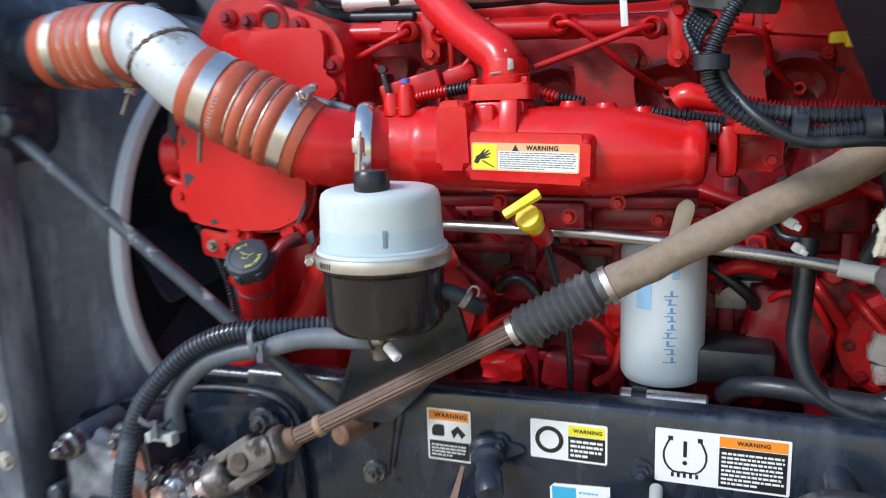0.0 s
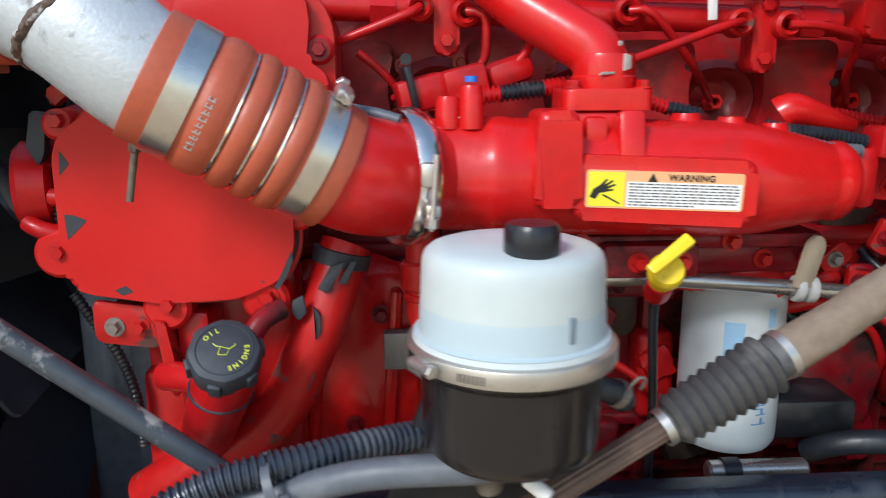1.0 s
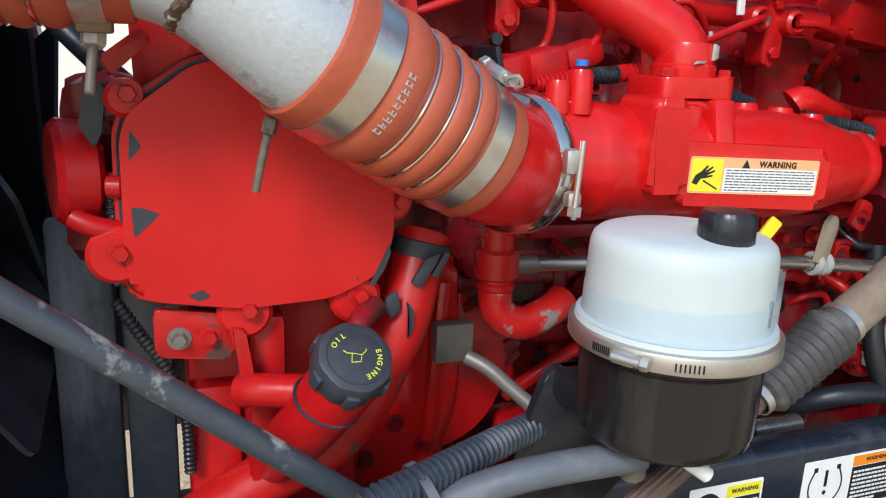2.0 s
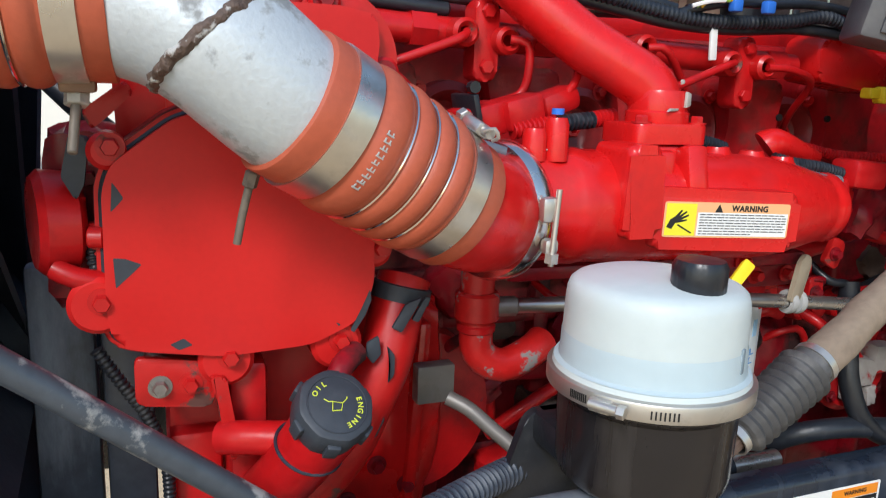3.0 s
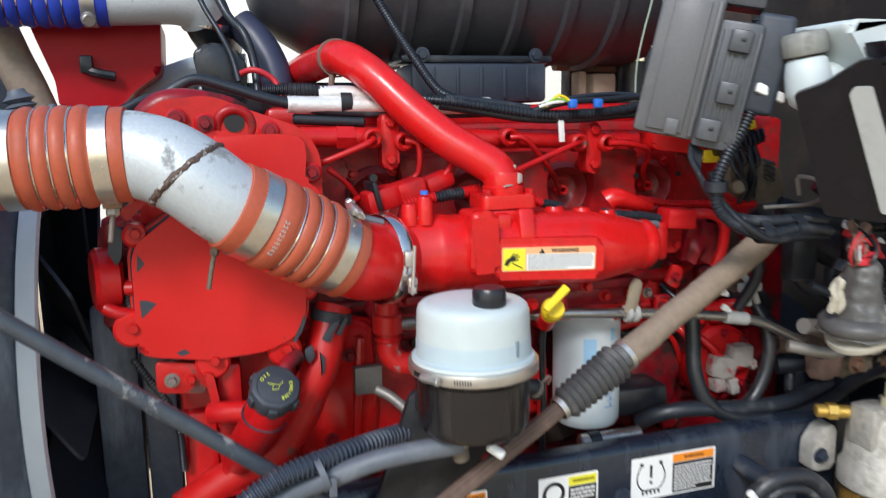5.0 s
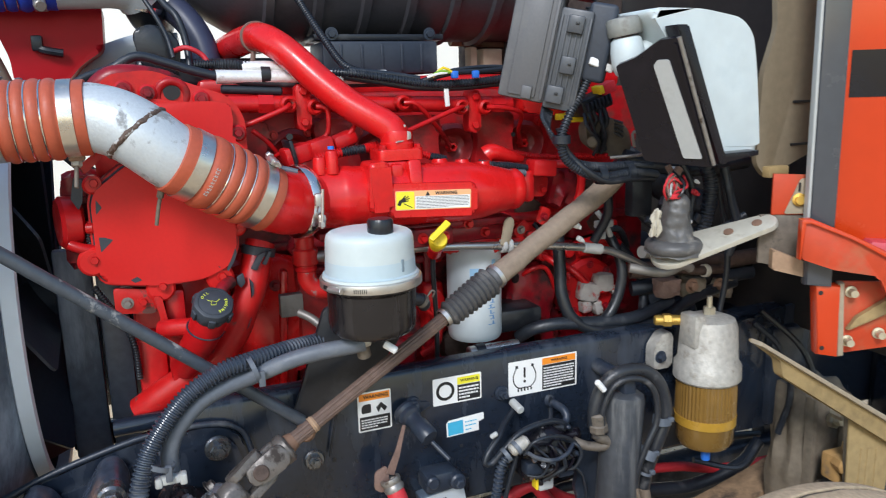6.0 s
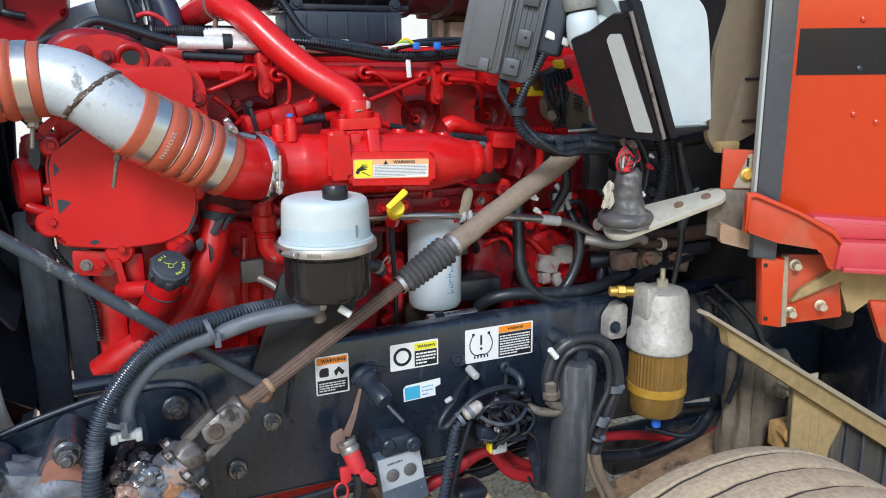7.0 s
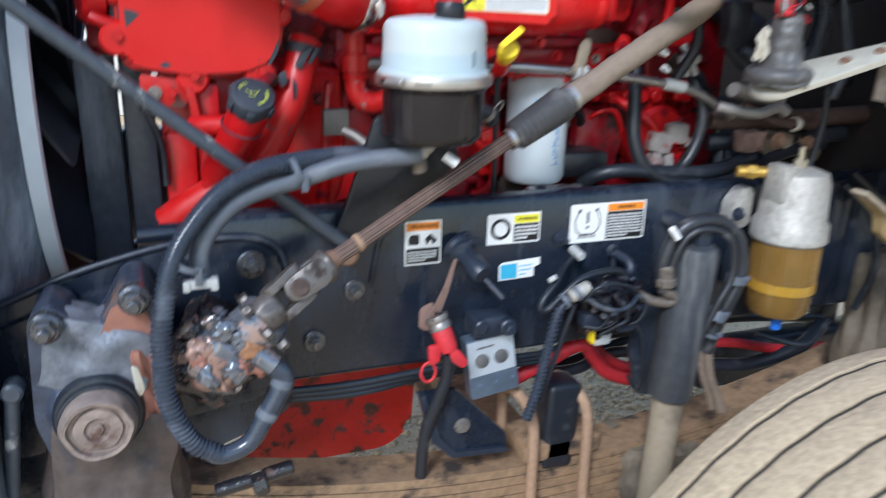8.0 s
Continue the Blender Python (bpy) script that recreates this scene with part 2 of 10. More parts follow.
ROD_PAINT = mat("worn_rod_paint", (0.060, 0.072, 0.090), 0.36, 0.1, 0.3, 80, 0.2, (0.34, 0.34, 0.33), 0.30, 17, sharp=0.06, stretch=(1, 1, 1))
RED_HEAD = mat("dusty_head_red", (0.36, 0.007, 0.010), 0.42, 0, 0.35, 80, 0.4, (0.100, 0.026, 0.020), 0.46, 17, sharp=0.2, shine=0.4)
BELLOWS_DUSTY = mat("dusty_pleated_rubber", (0.060, 0.060, 0.063), 0.45, 0, 0.25, 150, 0.3, (0.20, 0.195, 0.19), 0.42, 22, sharp=0.3)
BELLOWS = mat("grey_bellows_rubber", (0.026, 0.028, 0.033), 0.34, 0, 0.25, 150, 0.3, (0.14, 0.135, 0.13), 0.36, 26, sharp=0.18)
SATIN = mat("satin_band_steel", (0.56, 0.53, 0.49), 0.36, 0.85, 0.12, 60, 0.08, (0.36, 0.32, 0.27), 0.30, 20, sharp=0.2)
YOKE = mat("dusty_yoke_steel", (0.140, 0.124, 0.113), 0.40, 0.35, 0.5, 60, 0.9, (0.045, 0.036, 0.032), 0.46, 36, sharp=0.10)
GREY_DUSTY = mat("dusty_grey_plastic", (0.24, 0.245, 0.225), 0.55, 0, 0.2, 80, 0.2, (0.12, 0.09, 0.08), 0.38, 24, sharp=0.2)
SHOCK = mat("dusty_shock_paint", (0.050, 0.054, 0.062), 0.40, 0, 0.45, 60, 0.5, (0.24, 0.235, 0.225), 0.42, 13, sharp=0.3, stretch=(2.5, 2.5, 0.25))
ZINC = mat("zinc_plated", (0.62, 0.56, 0.42), 0.4, 0.7, 0.2, 90, 0.1, (0.35, 0.27, 0.16), 0.33, 30)
BOLT = mat("dull_bolt_steel", (0.30, 0.28, 0.26), 0.45, 0.7, 0.3, 90, 0.2, (0.12, 0.09, 0.07), 0.33, 50)
AMBER = mat("amber_bowl", (0.20, 0.112, 0.028), 0.20, 0, 0.18, 25, 0.03, (0.10, 0.058, 0.02), 0.38, 16, coat=0.5, sharp=0.3)
AMBER_BAND = mat("amber_band", (0.42, 0.235, 0.03), 0.3, 0, 0.2, 40, 0.03, (0.24, 0.13, 0.03), 0.36, 20, coat=0.4)
TUBE_STEEL = mat("steel_line", (0.50, 0.48, 0.46), 0.3, 0.9, 0.12, 60, 0.05, (0.22, 0.17, 0.13), 0.30, 16, sharp=0.2)
TUBE_DULL = mat("dull_steel_line", (0.25, 0.235, 0.22), 0.5, 0.5, 0.15, 60, 0.1, (0.14, 0.10, 0.08), 0.33, 16, sharp=0.2)
FOIL = mat("foil_sleeve", (0.78, 0.78, 0.78), 0.36, 0.35, 0.15, 120, 0.6, (0.40, 0.36, 0.32), 0.33, 30)
CHROME_GREY = mat("shroud_rim_grey", (0.72, 0.77, 0.82), 0.45, 0.0, 0.08, 30, 0.05, (0.58, 0.62, 0.66), 0.33, 9, sharp=0.3)
# Dust in patches; the colours are also raised for bluish haze.
SHROUD = mat("dusty_hazed_shroud_plastic", (0.085, 0.100, 0.130), 0.42, 0, 0.45, 60, 0.3, (0.38, 0.43, 0.50), 0.48, 8, sharp=0.22, stretch=(1.3, 1.3, 0.3))
CORE = mat("radiator_core", (0.022, 0.026, 0.036), 0.6, 0, 0.3, 120, 0.2)
GREEN_WIRE = mat("green_wire", (0.25, 0.45, 0.05), 0.5)
BLUE_PLASTIC = mat("blue_connector_plastic", (0.03, 0.16, 0.62), 0.4)
RED_RUBBER = mat("red_rubber", (0.50, 0.02, 0.03), 0.55, 0, 0.15, 70, 0.15, (0.28, 0.02, 0.02), 0.3, 18)
RED_PLASTIC = mat("red_plastic", (0.55, 0.025, 0.035), 0.55, 0, 0.2, 70, 0.2, (0.33, 0.035, 0.035), 0.38, 30, sharp=0.3)
FLAP = mat("streaked_rubber_flap", (0.035, 0.033, 0.034), 0.5, 0, 0.3, 60, 0.3, (0.30, 0.235, 0.14), 0.45, 7, sharp=0.25, stretch=(2.2, 1, 0.12))
DUST_YELLOW = mat("yellow_dust_on_metal", (0.33, 0.235, 0.105), 0.8, 0.05, 0.3, 60, 0.5, (0.17, 0.12, 0.06), 0.42, 12, sharp=0.25)
PALE_ARM = mat("pale_arm_metal", (0.50, 0.47, 0.39), 0.5, 0.25, 0.2, 60, 0.4, (0.27, 0.21, 0.13), 0.40, 26, sharp=0.2)
PINK_RED = mat("faded_red_shelf", (0.50, 0.045, 0.06), 0.3, 0, 0.08, 50, 0.05, (0.42, 0.10, 0.10), 0.35, 7, coat=0.3, sharp=0.4)
STRAP = mat("dusty_strap", (0.20, 0.125, 0.10), 0.8, 0, 0.3, 150, 0.4, (0.10, 0.07, 0.06), 0.4, 30, sharp=0.3)
WALL_WHITE = mat("white_wall_panel", (0.78, 0.77, 0.73), 0.6, 0, 0.05, 4, 0.05, (0.66, 0.62, 0.55), 0.3, 0.6, sharp=0.3)
FIREWALL = mat("near_black_firewall", (0.014, 0.011, 0.011), 0.75, 0, 0.5, 30, 0.3, (0.060, 0.042, 0.034), 0.40, 9, sharp=0.3)
GREY_DARK = mat("dark_grey_box_plastic", (0.060, 0.065, 0.074), 0.42, 0, 0.2, 150, 0.15, (0.125, 0.125, 0.125), 0.36, 14, sharp=0.25)
PLUG_RED = mat("plug_with_red_overspray", (0.36, 0.33, 0.31), 0.55, 0, 0.25, 70, 0.4, (0.36, 0.025, 0.025), 0.43, 30, sharp=0.12)
CREAM = mat("scuffed_cream_tape", (0.46, 0.42, 0.33), 0.6, 0, 0.2, 80, 0.4, (0.34, 0.29, 0.20), 0.40, 30, sharp=0.2)
GRAVEL = mat("dusty_gravel", (0.56, 0.42, 0.26), 0.95, 0, 0.6, 90, 1.0, (0.30, 0.23, 0.155), 0.44, 45, sharp=0.2)
STONE = mat("gravel_stone", (0.52, 0.40, 0.26), 0.9, 0, 0.5, 55, 0.8, (0.32, 0.24, 0.16), 0.45, 38, sharp=0.15)


# ---- building blocks ----
def part(name, bm, material, parent, label="", angle=38):
    me = bpy.data.meshes.new(name)
    bmesh.ops.recalc_face_normals(bm, faces=bm.faces[:])
    bm.to_mesh(me)
    bm.free()
    me.materials.append(material)
    me.polygons.foreach_set("use_smooth", [True] * len(me.polygons))
    me.set_sharp_from_angle(angle=radians(angle))
    ob = new(name, me)
    if parent:
        ob.parent = parent
        ob.matrix_parent_inverse = parent.matrix_basis.inverted() if parent.type == "EMPTY" else Matrix.Identity(4)
    return tagged(ob, label)


def thing(name, at, label, category, group="", kind=""):
    ob = new(name)
    ob.empty_display_size = 0.05
    ob.location = at
    ob.matrix_basis = Matrix.Translation(at)
    return tagged(ob, label, category, group, kind)


def solo(name, bm, material, label, category, group="", kind="", angle=38):
    return tagged(part(name, bm, material, None, "", angle), label, category, group, kind)


def towards(at, way, up=(0, 0, 1)):
    """A pose at a place, whose z points along a direction."""
    z = Vector(way).normalized()
    u = Vector(up)
    if abs(z.dot(u)) > 0.98:
        u = Vector((0, 1, 0))
    x = u.cross(z).normalized()
    y = z.cross(x)
    return Matrix.Translation(at) @ Matrix((x, y, z)).transposed().to_4x4()


def box(bm, c, s, bev=0.003, m=None, seg=2):
    vs = bmesh.ops.create_cube(bm, size=1)["verts"]
    for v in vs:
        v.co = Vector((v.co.x * s[0], v.co.y * s[1], v.co.z * s[2]))
    if bev:
        es = list({e for v in vs for e in v.link_edges})
        made = bmesh.ops.bevel(bm, geom=es, offset=min(bev, 0.45 * min(s)), segments=seg, profile=0.5, affect="EDGES")
        vs = list({v for f in made["faces"] for v in f.verts} | {v for v in vs if v.is_valid})
    t = Matrix.Translation(c) if m is None else Matrix.Translation(c) @ m
    bmesh.ops.transform(bm, matrix=t, verts=vs)
    return bm


def lathe(bm, profile, m=None, seg=40, wave=None):
    """Turns (radius, height) pairs round z; ends at radius 0 close it."""
    m = m or Matrix.Identity(4)
    rings = []
    for r, h in profile:
        if r < 1e-6:
            rings.append([bm.verts.new(m @ Vector((0, 0, h)))])
        else:
            rings.append([bm.verts.new(m @ Vector((r * (1 if wave is None else wave(a)) * math.cos(a), r * (1 if wave is None else wave(a)) * math.sin(a), h))) for a in (2 * math.pi * i / seg for i in range(seg))])
    for p, q in zip(rings, rings[1:]):
        for i in range(seg):
            j = (i + 1) % seg
            if len(p) == 1 and len(q) == 1:
                continue
            if len(p) == 1:
                bm.faces.new((p[0], q[i], q[j]))
            elif len(q) == 1:
                bm.faces.new((p[i], p[j], q[0]))
            else:
                bm.faces.new((p[i], p[j], q[j], q[i]))
    return bm


def rod(bm, a, b, r, seg=16, bev=0.0):
    a, b = Vector(a), Vector(b)
    h = (b - a).length
    e = min(bev, 0.4 * h, 0.6 * r)
    prof = [(0, 0), (r - e, 0), (r, e), (r, h - e), (r - e, h), (0, h)] if e else [(0, 0), (r, 0), (r, h), (0, h)]
    return lathe(bm, prof, towards(a, b - a), seg)


def glide(pts, step=0.008):
    """Points along a smooth curve through the given ones."""
    p = [Vector(q) for q in pts]
    p = [2 * p[0] - p[1]] + p + [2 * p[-1] - p[-2]]
    out = []
    for a, b, c, d in zip(p, p[1:], p[2:], p[3:]):
        n = max(2, int((c - b).length / step))
        for i in range(n):
            t = i / n
            out.append(0.5 * ((2 * b) + (c - a) * t + (2 * a - 5 * b + 4 * c - d) * t * t + (3 * b - a - 3 * c + d) * t ** 3))
    out.append(p[-2])
    return out


def tube(bm, pts, r, seg=12, step=0.008, pitch=0.0, depth=0.0, caps=True, smooth=True):
    """A hose or pipe along a curve; pitch and depth give it the ribs of a corrugated one. r: a radius, or one for each end."""
    r0, r1 = r if isinstance(r, tuple) else (r, r)
    line = glide(pts, pitch / 4 if pitch else step) if smooth else [Vector(q) for q in pts]
    total = sum((b - a).length for a, b in zip(line, line[1:])) or 1
    ways = [(line[min(i + 1, len(line) - 1)] - line[max(i - 1, 0)]).normalized() for i in range(len(line))]
    side = ways[0].orthogonal().normalized()
    gone, rings = 0.0, []
    for i, (p, w) in enumerate(zip(line, ways)):
        if i:
            gone += (p - line[i - 1]).length
        side = (side - w * side.dot(w)).normalized()
        up = w.cross(side)
        rad = r0 + (r1 - r0) * gone / total
        if pitch:
            rad -= depth * (0.0 if i % 4 < 2 else 1.0)
        rings.append([bm.verts.new(p + rad * (math.cos(a) * side + math.sin(a) * up)) for a in (2 * math.pi * k / seg for k in range(seg))])
    for p, q in zip(rings, rings[1:]):
        for k in range(seg):
            j = (k + 1) % seg
            bm.faces.new((p[k], p[j], q[j], q[k]))
    if caps:
        bm.faces.new(rings[0][::-1])
        bm.faces.new(rings[-1])
    return bm


def slab(bm, outline, depth, m, bev=0.0, seg=2):
    """A plate: an outline in x and y, raised along z, in the pose m, with its front edge rounded."""
    lo = [bm.verts.new(Vector((x, y, 0))) for x, y in outline]
    hi = [bm.verts.new(Vector((x, y, depth))) for x, y in outline]
    n = len(lo)
    bm.faces.new(lo[::-1])
    top = bm.faces.new(hi)
    for i in range(n):
        j = (i + 1) % n
        bm.faces.new((lo[i], lo[j], hi[j], hi[i]))
    vs = lo + hi
    if bev:
        made = bmesh.ops.bevel(bm, geom=list(top.edges), offset=bev, segments=seg, profile=0.5, affect="EDGES")
        vs = list({v for v in vs if v.is_valid} | {v for f in made["faces"] for v in f.verts})
    bmesh.ops.transform(bm, matrix=m, verts=vs)
    return bm


def rounded(outline, r, n=5):
    """Rounds the corners of an outline."""
    out, k = [], len(outline)
    for i in range(k):
        a, b, c = (Vector(outline[(i + d) % k]) for d in (-1, 0, 1))
        e = min(r, 0.45 * (a - b).length, 0.45 * (c - b).length)
        p, q = b + (a - b).normalized() * e, b + (c - b).normalized() * e
        for j in range(n + 1):
            t = j / n
            out.append(tuple((1 - t) ** 2 * p + 2 * t * (1 - t) * b + t * t * q))
    return out


# A plate's pose facing the side where the camera walks: x along the truck, y up, z outwards.
def facing(x, y, z, turn=0.0, spin=0.0, tip=0.0):
    return pose(x, y, z, 90 + tip, 0, turn) @ pose(0, 0, 0, 0, 0, spin)


def bm_new():
    return bmesh.new()


def hexbolt(name, parent, at, way=(0, -1, 0), r=0.008, material=None, washer=True, length=0.007, label=""):
    bm = bm_new()
    m = towards(at, way)
    if washer:
        lathe(bm, [(0, 0), (r * 1.55, 0), (r * 1.55, 0.0015), (0, 0.0015)], m, 20)
    lathe(bm, [(0, 0.001), (r, 0.001), (r, length * 0.8), (r * 0.86, length), (0, length)], m, 6)
    return part(name, bm, material or BOLT, parent, label, 25)


def casting(bm, centre, size, m, seed, rough=0.006, cuts=7):
    """A lumpy cast block: a rounded box whose skin wanders."""
    old = set(bm.verts)
    bmesh.ops.create_cube(bm, size=1)
    es = [e for e in bm.edges if e.verts[0] not in old]
    bmesh.ops.subdivide_edges(bm, edges=es, cuts=cuts, use_grid_fill=True)
    vs = [v for v in bm.verts if v not in old]
    for v in vs:
        p = v.co * 2
        q = Vector((p.x * math.sqrt(max(0, 1 - p.y ** 2 / 2 - p.z ** 2 / 2 + p.y ** 2 * p.z ** 2 / 3)), p.y * math.sqrt(max(0, 1 - p.z ** 2 / 2 - p.x ** 2 / 2 + p.z ** 2 * p.x ** 2 / 3)), p.z * math.sqrt(max(0, 1 - p.x ** 2 / 2 - p.y ** 2 / 2 + p.x ** 2 * p.y ** 2 / 3))))
        p = (p * 0.55 + q * 0.45) * 0.5
        w = noise.noise(Vector((p.x * 4 + seed, p.y * 4, p.z * 4)))
        v.co = Vector((p.x * size[0], p.y * size[1], p.z * size[2])) + q.normalized() * rough * w * 2
    bmesh.ops.transform(bm, matrix=Matrix.Translation(centre) @ m, verts=vs)
    return bm


def words(text, size, m, name, material, parent, label="", bold=0.0):
    cu = bpy.data.curves.new("lettering", "FONT")
    cu.body, cu.size, cu.align_x, cu.align_y, cu.extrude = text, size, "CENTER", "CENTER", 0.0002
    cu.offset, cu.space_character = bold * size, 1 + 3 * bold
    ob = bpy.data.objects.new("lettering", cu)
    me = bpy.data.meshes.new_from_object(ob)
    bm = bm_new()
    bm.from_mesh(me)
    bpy.data.objects.remove(ob)
    bpy.data.curves.remove(cu)
    bpy.data.meshes.remove(me)
    bmesh.ops.transform(bm, matrix=m, verts=bm.verts[:])
    return part(name, bm, material, parent, label)


def sheet(bm, m, x0, y0, x1, y1, lift=0.0006, thick=0.0003):
    """A thin printed field on a label, in the label's own plane."""
    slab(bm, [(x0, y0), (x1, y0), (x1, y1), (x0, y1)], thick, m @ Matrix.Translation((0, 0, lift)))
    return bm


def bars(bm, m, x0, y0, x1, y1, rows, seed, fill=0.5, lift=0.0012):
    """Lines of writing too small to read."""
    rnd = random.Random(seed)
    h = (y1 - y0) / rows
    for i in range(rows):
        y, x = y1 - (i + 1) * h, x0
        end = x1 if i < rows - 1 else x0 + (x1 - x0) * 0.6
        while x < end - 0.002:
            w = min(rnd.uniform(0.003, 0.009), end - x)
            sheet(bm, m, x, y + h * (1 - fill) / 2, x + w, y + h * (1 + fill) / 2, lift, 0.0002)
            x += w + 0.0012
    return bm

# ---- the setting ----
bm = bm_new()
slab(bm, [(-300, -300), (300, -300), (300, 300), (-300, 300)], 0.02, Matrix.Translation((0, 0, -0.02)))
solo("ground", bm, GRAVEL, "dusty grey-tan gravel yard under the truck", "ground", kind="structure")
rnd = random.Random(21)
verts, faces = [], []
for i in range(6000):
    x, y, s = rnd.gauss(1.0, 0.75), rnd.gauss(1.0, 0.60), rnd.uniform(0.005, 0.017) * rnd.uniform(0.6, 1.3)
    q, base = rnd.uniform(0, 6.28), len(verts)
    ring = [(math.cos(q + 1.047 * k) * s * rnd.uniform(0.7, 1.2), math.sin(q + 1.047 * k) * s * rnd.uniform(0.7, 1.2)) for k in range(6)]
    verts += [(x + a, y + b, 0.0) for a, b in ring] + [(x + a * 0.6, y + b * 0.6, s * rnd.uniform(0.5, 0.9)) for a, b in ring]
    faces += [(base + k, base + (k + 1) % 6, base + 6 + (k + 1) % 6, base + 6 + k) for k in range(6)] + [tuple(base + 6 + k for k in range(6))]
me = bpy.data.meshes.new("gravel_stones")
me.from_pydata(verts, [], faces)
me.materials.append(STONE)
tagged(new("gravel_stones", me), "loose tan gravel stones lying under the truck", "gravel", kind="stuff")
bm = bm_new()
box(bm, (-4.0, 9.0, 2.6), (26, 0.3, 5.2), 0.02)
solo("backdrop", bm, WALL_WHITE, "pale wall of a shed beyond the truck", "wall", kind="structure")

# ---- chassis ----
RAIL_TOP, RAIL_LOW = 1.145, 0.84
rail = thing("frame_rail", (0.4, 0.04, RAIL_LOW), "long black painted steel truck frame rail with stickers", "frame rail")
bm = bm_new()
prof = [(0.0, 0.012), (0.004, 0.004), (0.012, 0.0), (0.034, 0.0), (0.034, 0.009), (0.016, 0.009), (0.009, 0.016)]
ring = [(y, RAIL_LOW + z) for y, z in prof] + [(y, RAIL_TOP - z) for y, z in prof[::-1]]
pa = [bm.verts.new((-0.30, y, z)) for y, z in ring]
pb = [bm.verts.new((2.6, y, z)) for y, z in ring]
for i in range(len(pa)):
    j = (i + 1) % len(pa)
    bm.faces.new((pa[i], pa[j], pb[j], pb[i]))
bm.faces.new(pa)
bm.faces.new(pb[::-1])
part("web", bm, BLACK, rail)
bm = bm_new()
plate = rounded([(-0.95, 0.70), (-0.36, 0.74), (-0.20, 0.80), (-0.20, 0.98), (-0.215, 1.085), (-0.26, 1.108), (-0.37, 1.105), (-0.45, 1.088), (-0.53, 1.064), (-0.60, 1.036), (-0.75, 0.985), (-0.95, 0.93)], 0.03)
slab(bm, plate, 0.014, facing(0, -0.004, 0), 0.004)
part("gear_mounting_plate", bm, BLACK, rail, "black steel plate that carries the steering gear")
bm = bm_new()
slab(bm, rounded([(-0.90, 0.76), (-0.24, 0.84), (-0.233, 0.98), (-0.216, 1.046), (-0.236, 1.092), (-0.285, 1.084), (-0.367, 1.076), (-0.53, 1.036), (-0.72, 0.965), (-0.90, 0.90)], 0.022), 0.013, facing(0, -0.018, 0), 0.005, 3)
part("raised_plate", bm, BLACK, rail, "thick black plate stepped over the first")
bm = bm_new()
tube(bm, [(-0.95, -0.016, 0.938), (-0.75, -0.016, 0.993), (-0.60, -0.016, 1.044), (-0.53, -0.016, 1.071), (-0.45, -0.016, 1.094), (-0.36, -0.016, 1.112), (-0.26, -0.016, 1.112), (-0.215, -0.014, 1.09), (-0.198, -0.012, 1.04)], 0.0055, 10)
part("plate_rim", bm, BLACK_DUSTY, rail)
bm = bm_new()
tube(bm, [(-0.42, 0.05, 1.108), (-0.25, 0.05, 1.11), (-0.05, 0.05, 1.105)], 0.016, 12)
part("cross_tube", bm, BLACK, rail)
for at, r in (((-0.088, -0.001, 1.000), 0.013), ((0.110, -0.001, 1.075), 0.009), ((-0.258, -0.032, 1.074), 0.015), ((0.300, -0.001, 1.060), 0.010), ((-0.158, -0.001, 0.915), 0.013)):
    bm = bm_new()
    m = towards(at, (0.05, -1, 0.04))
    lathe(bm, [(0, 0), (r * 1.5, 0), (r * 1.5, 0.003), (r * 1.3, 0.006), (0, 0.006)], m, 24)
    washer = part("bolt_washer", bm, BOLT_BLACK if r > 0.012 else BLACK_DUSTY, rail)
    bm = bm_new()
    lathe(bm, [(0, 0.005), (r, 0.005), (r, 0.014), (r * 0.85, 0.016), (r * 0.55, 0.016), (r * 0.55, 0.024), (0, 0.025)], m, 6)
    part("flange_bolt", bm, BLACK_DUSTY if r < 0.012 else BOLT_BLACK, rail)
for x, r in ((-0.05, 0.004), (0.06, 0.0035), (0.21, 0.0035), (0.47, 0.0045)):
    bm = bm_new()
    lathe(bm, [(0, 0), (r, 0), (r, 0.0015), (0, 0.0015)], towards((x, 0.0, 0.985 - 0.1 * x), (0, -1, 0)), 14)
    part("rail_hole", bm, BLACK_INK, rail)


def sticker(name, x, z, w, h, label, spin=0.0):
    bm = bm_new()
    m = facing(x, -0.0005, z, 0, spin)
    slab(bm, rounded([(0, -h), (w, -h), (w, 0), (0, 0)], 0.003, 3), 0.0006, m)
    return part(name, bm, WHITE, rail, label), m


st, m = sticker("warning_sticker", 0.0, 1.113, 0.066, 0.079, "white and orange warning sticker with a pictogram")
bm = bm_new(); sheet(bm, m, 0.003, -0.017, 0.063, -0.003)
part("header", bm, ORANGE_INK, st)
words("WARNING", 0.0095, m @ Matrix.Translation((0.036, -0.010, 0.0011)), "lettering", BLACK_INK, st, bold=0.03)
bm = bm_new(); sheet(bm, m, 0.003, -0.076, 0.063, -0.049)
part("text_field", bm, BLACK_INK, st)
bm = bm_new(); bars(bm, m, 0.006, -0.073, 0.058, -0.053, 4, 3)
part("writing", bm, WHITE, st)
bm = bm_new()
slab(bm, rounded([(0.007, -0.042), (0.026, -0.042), (0.026, -0.024), (0.012, -0.024), (0.007, -0.03)], 0.003, 2), 0.0004, m @ Matrix.Translation((0, 0, 0.0006)))
slab(bm, [(0.036, -0.033), (0.046, -0.024), (0.058, -0.036), (0.052, -0.043), (0.046, -0.034), (0.040, -0.044)], 0.0004, m @ Matrix.Translation((0, 0, 0.0006)))
part("pictogram", bm, BLACK_INK, st)

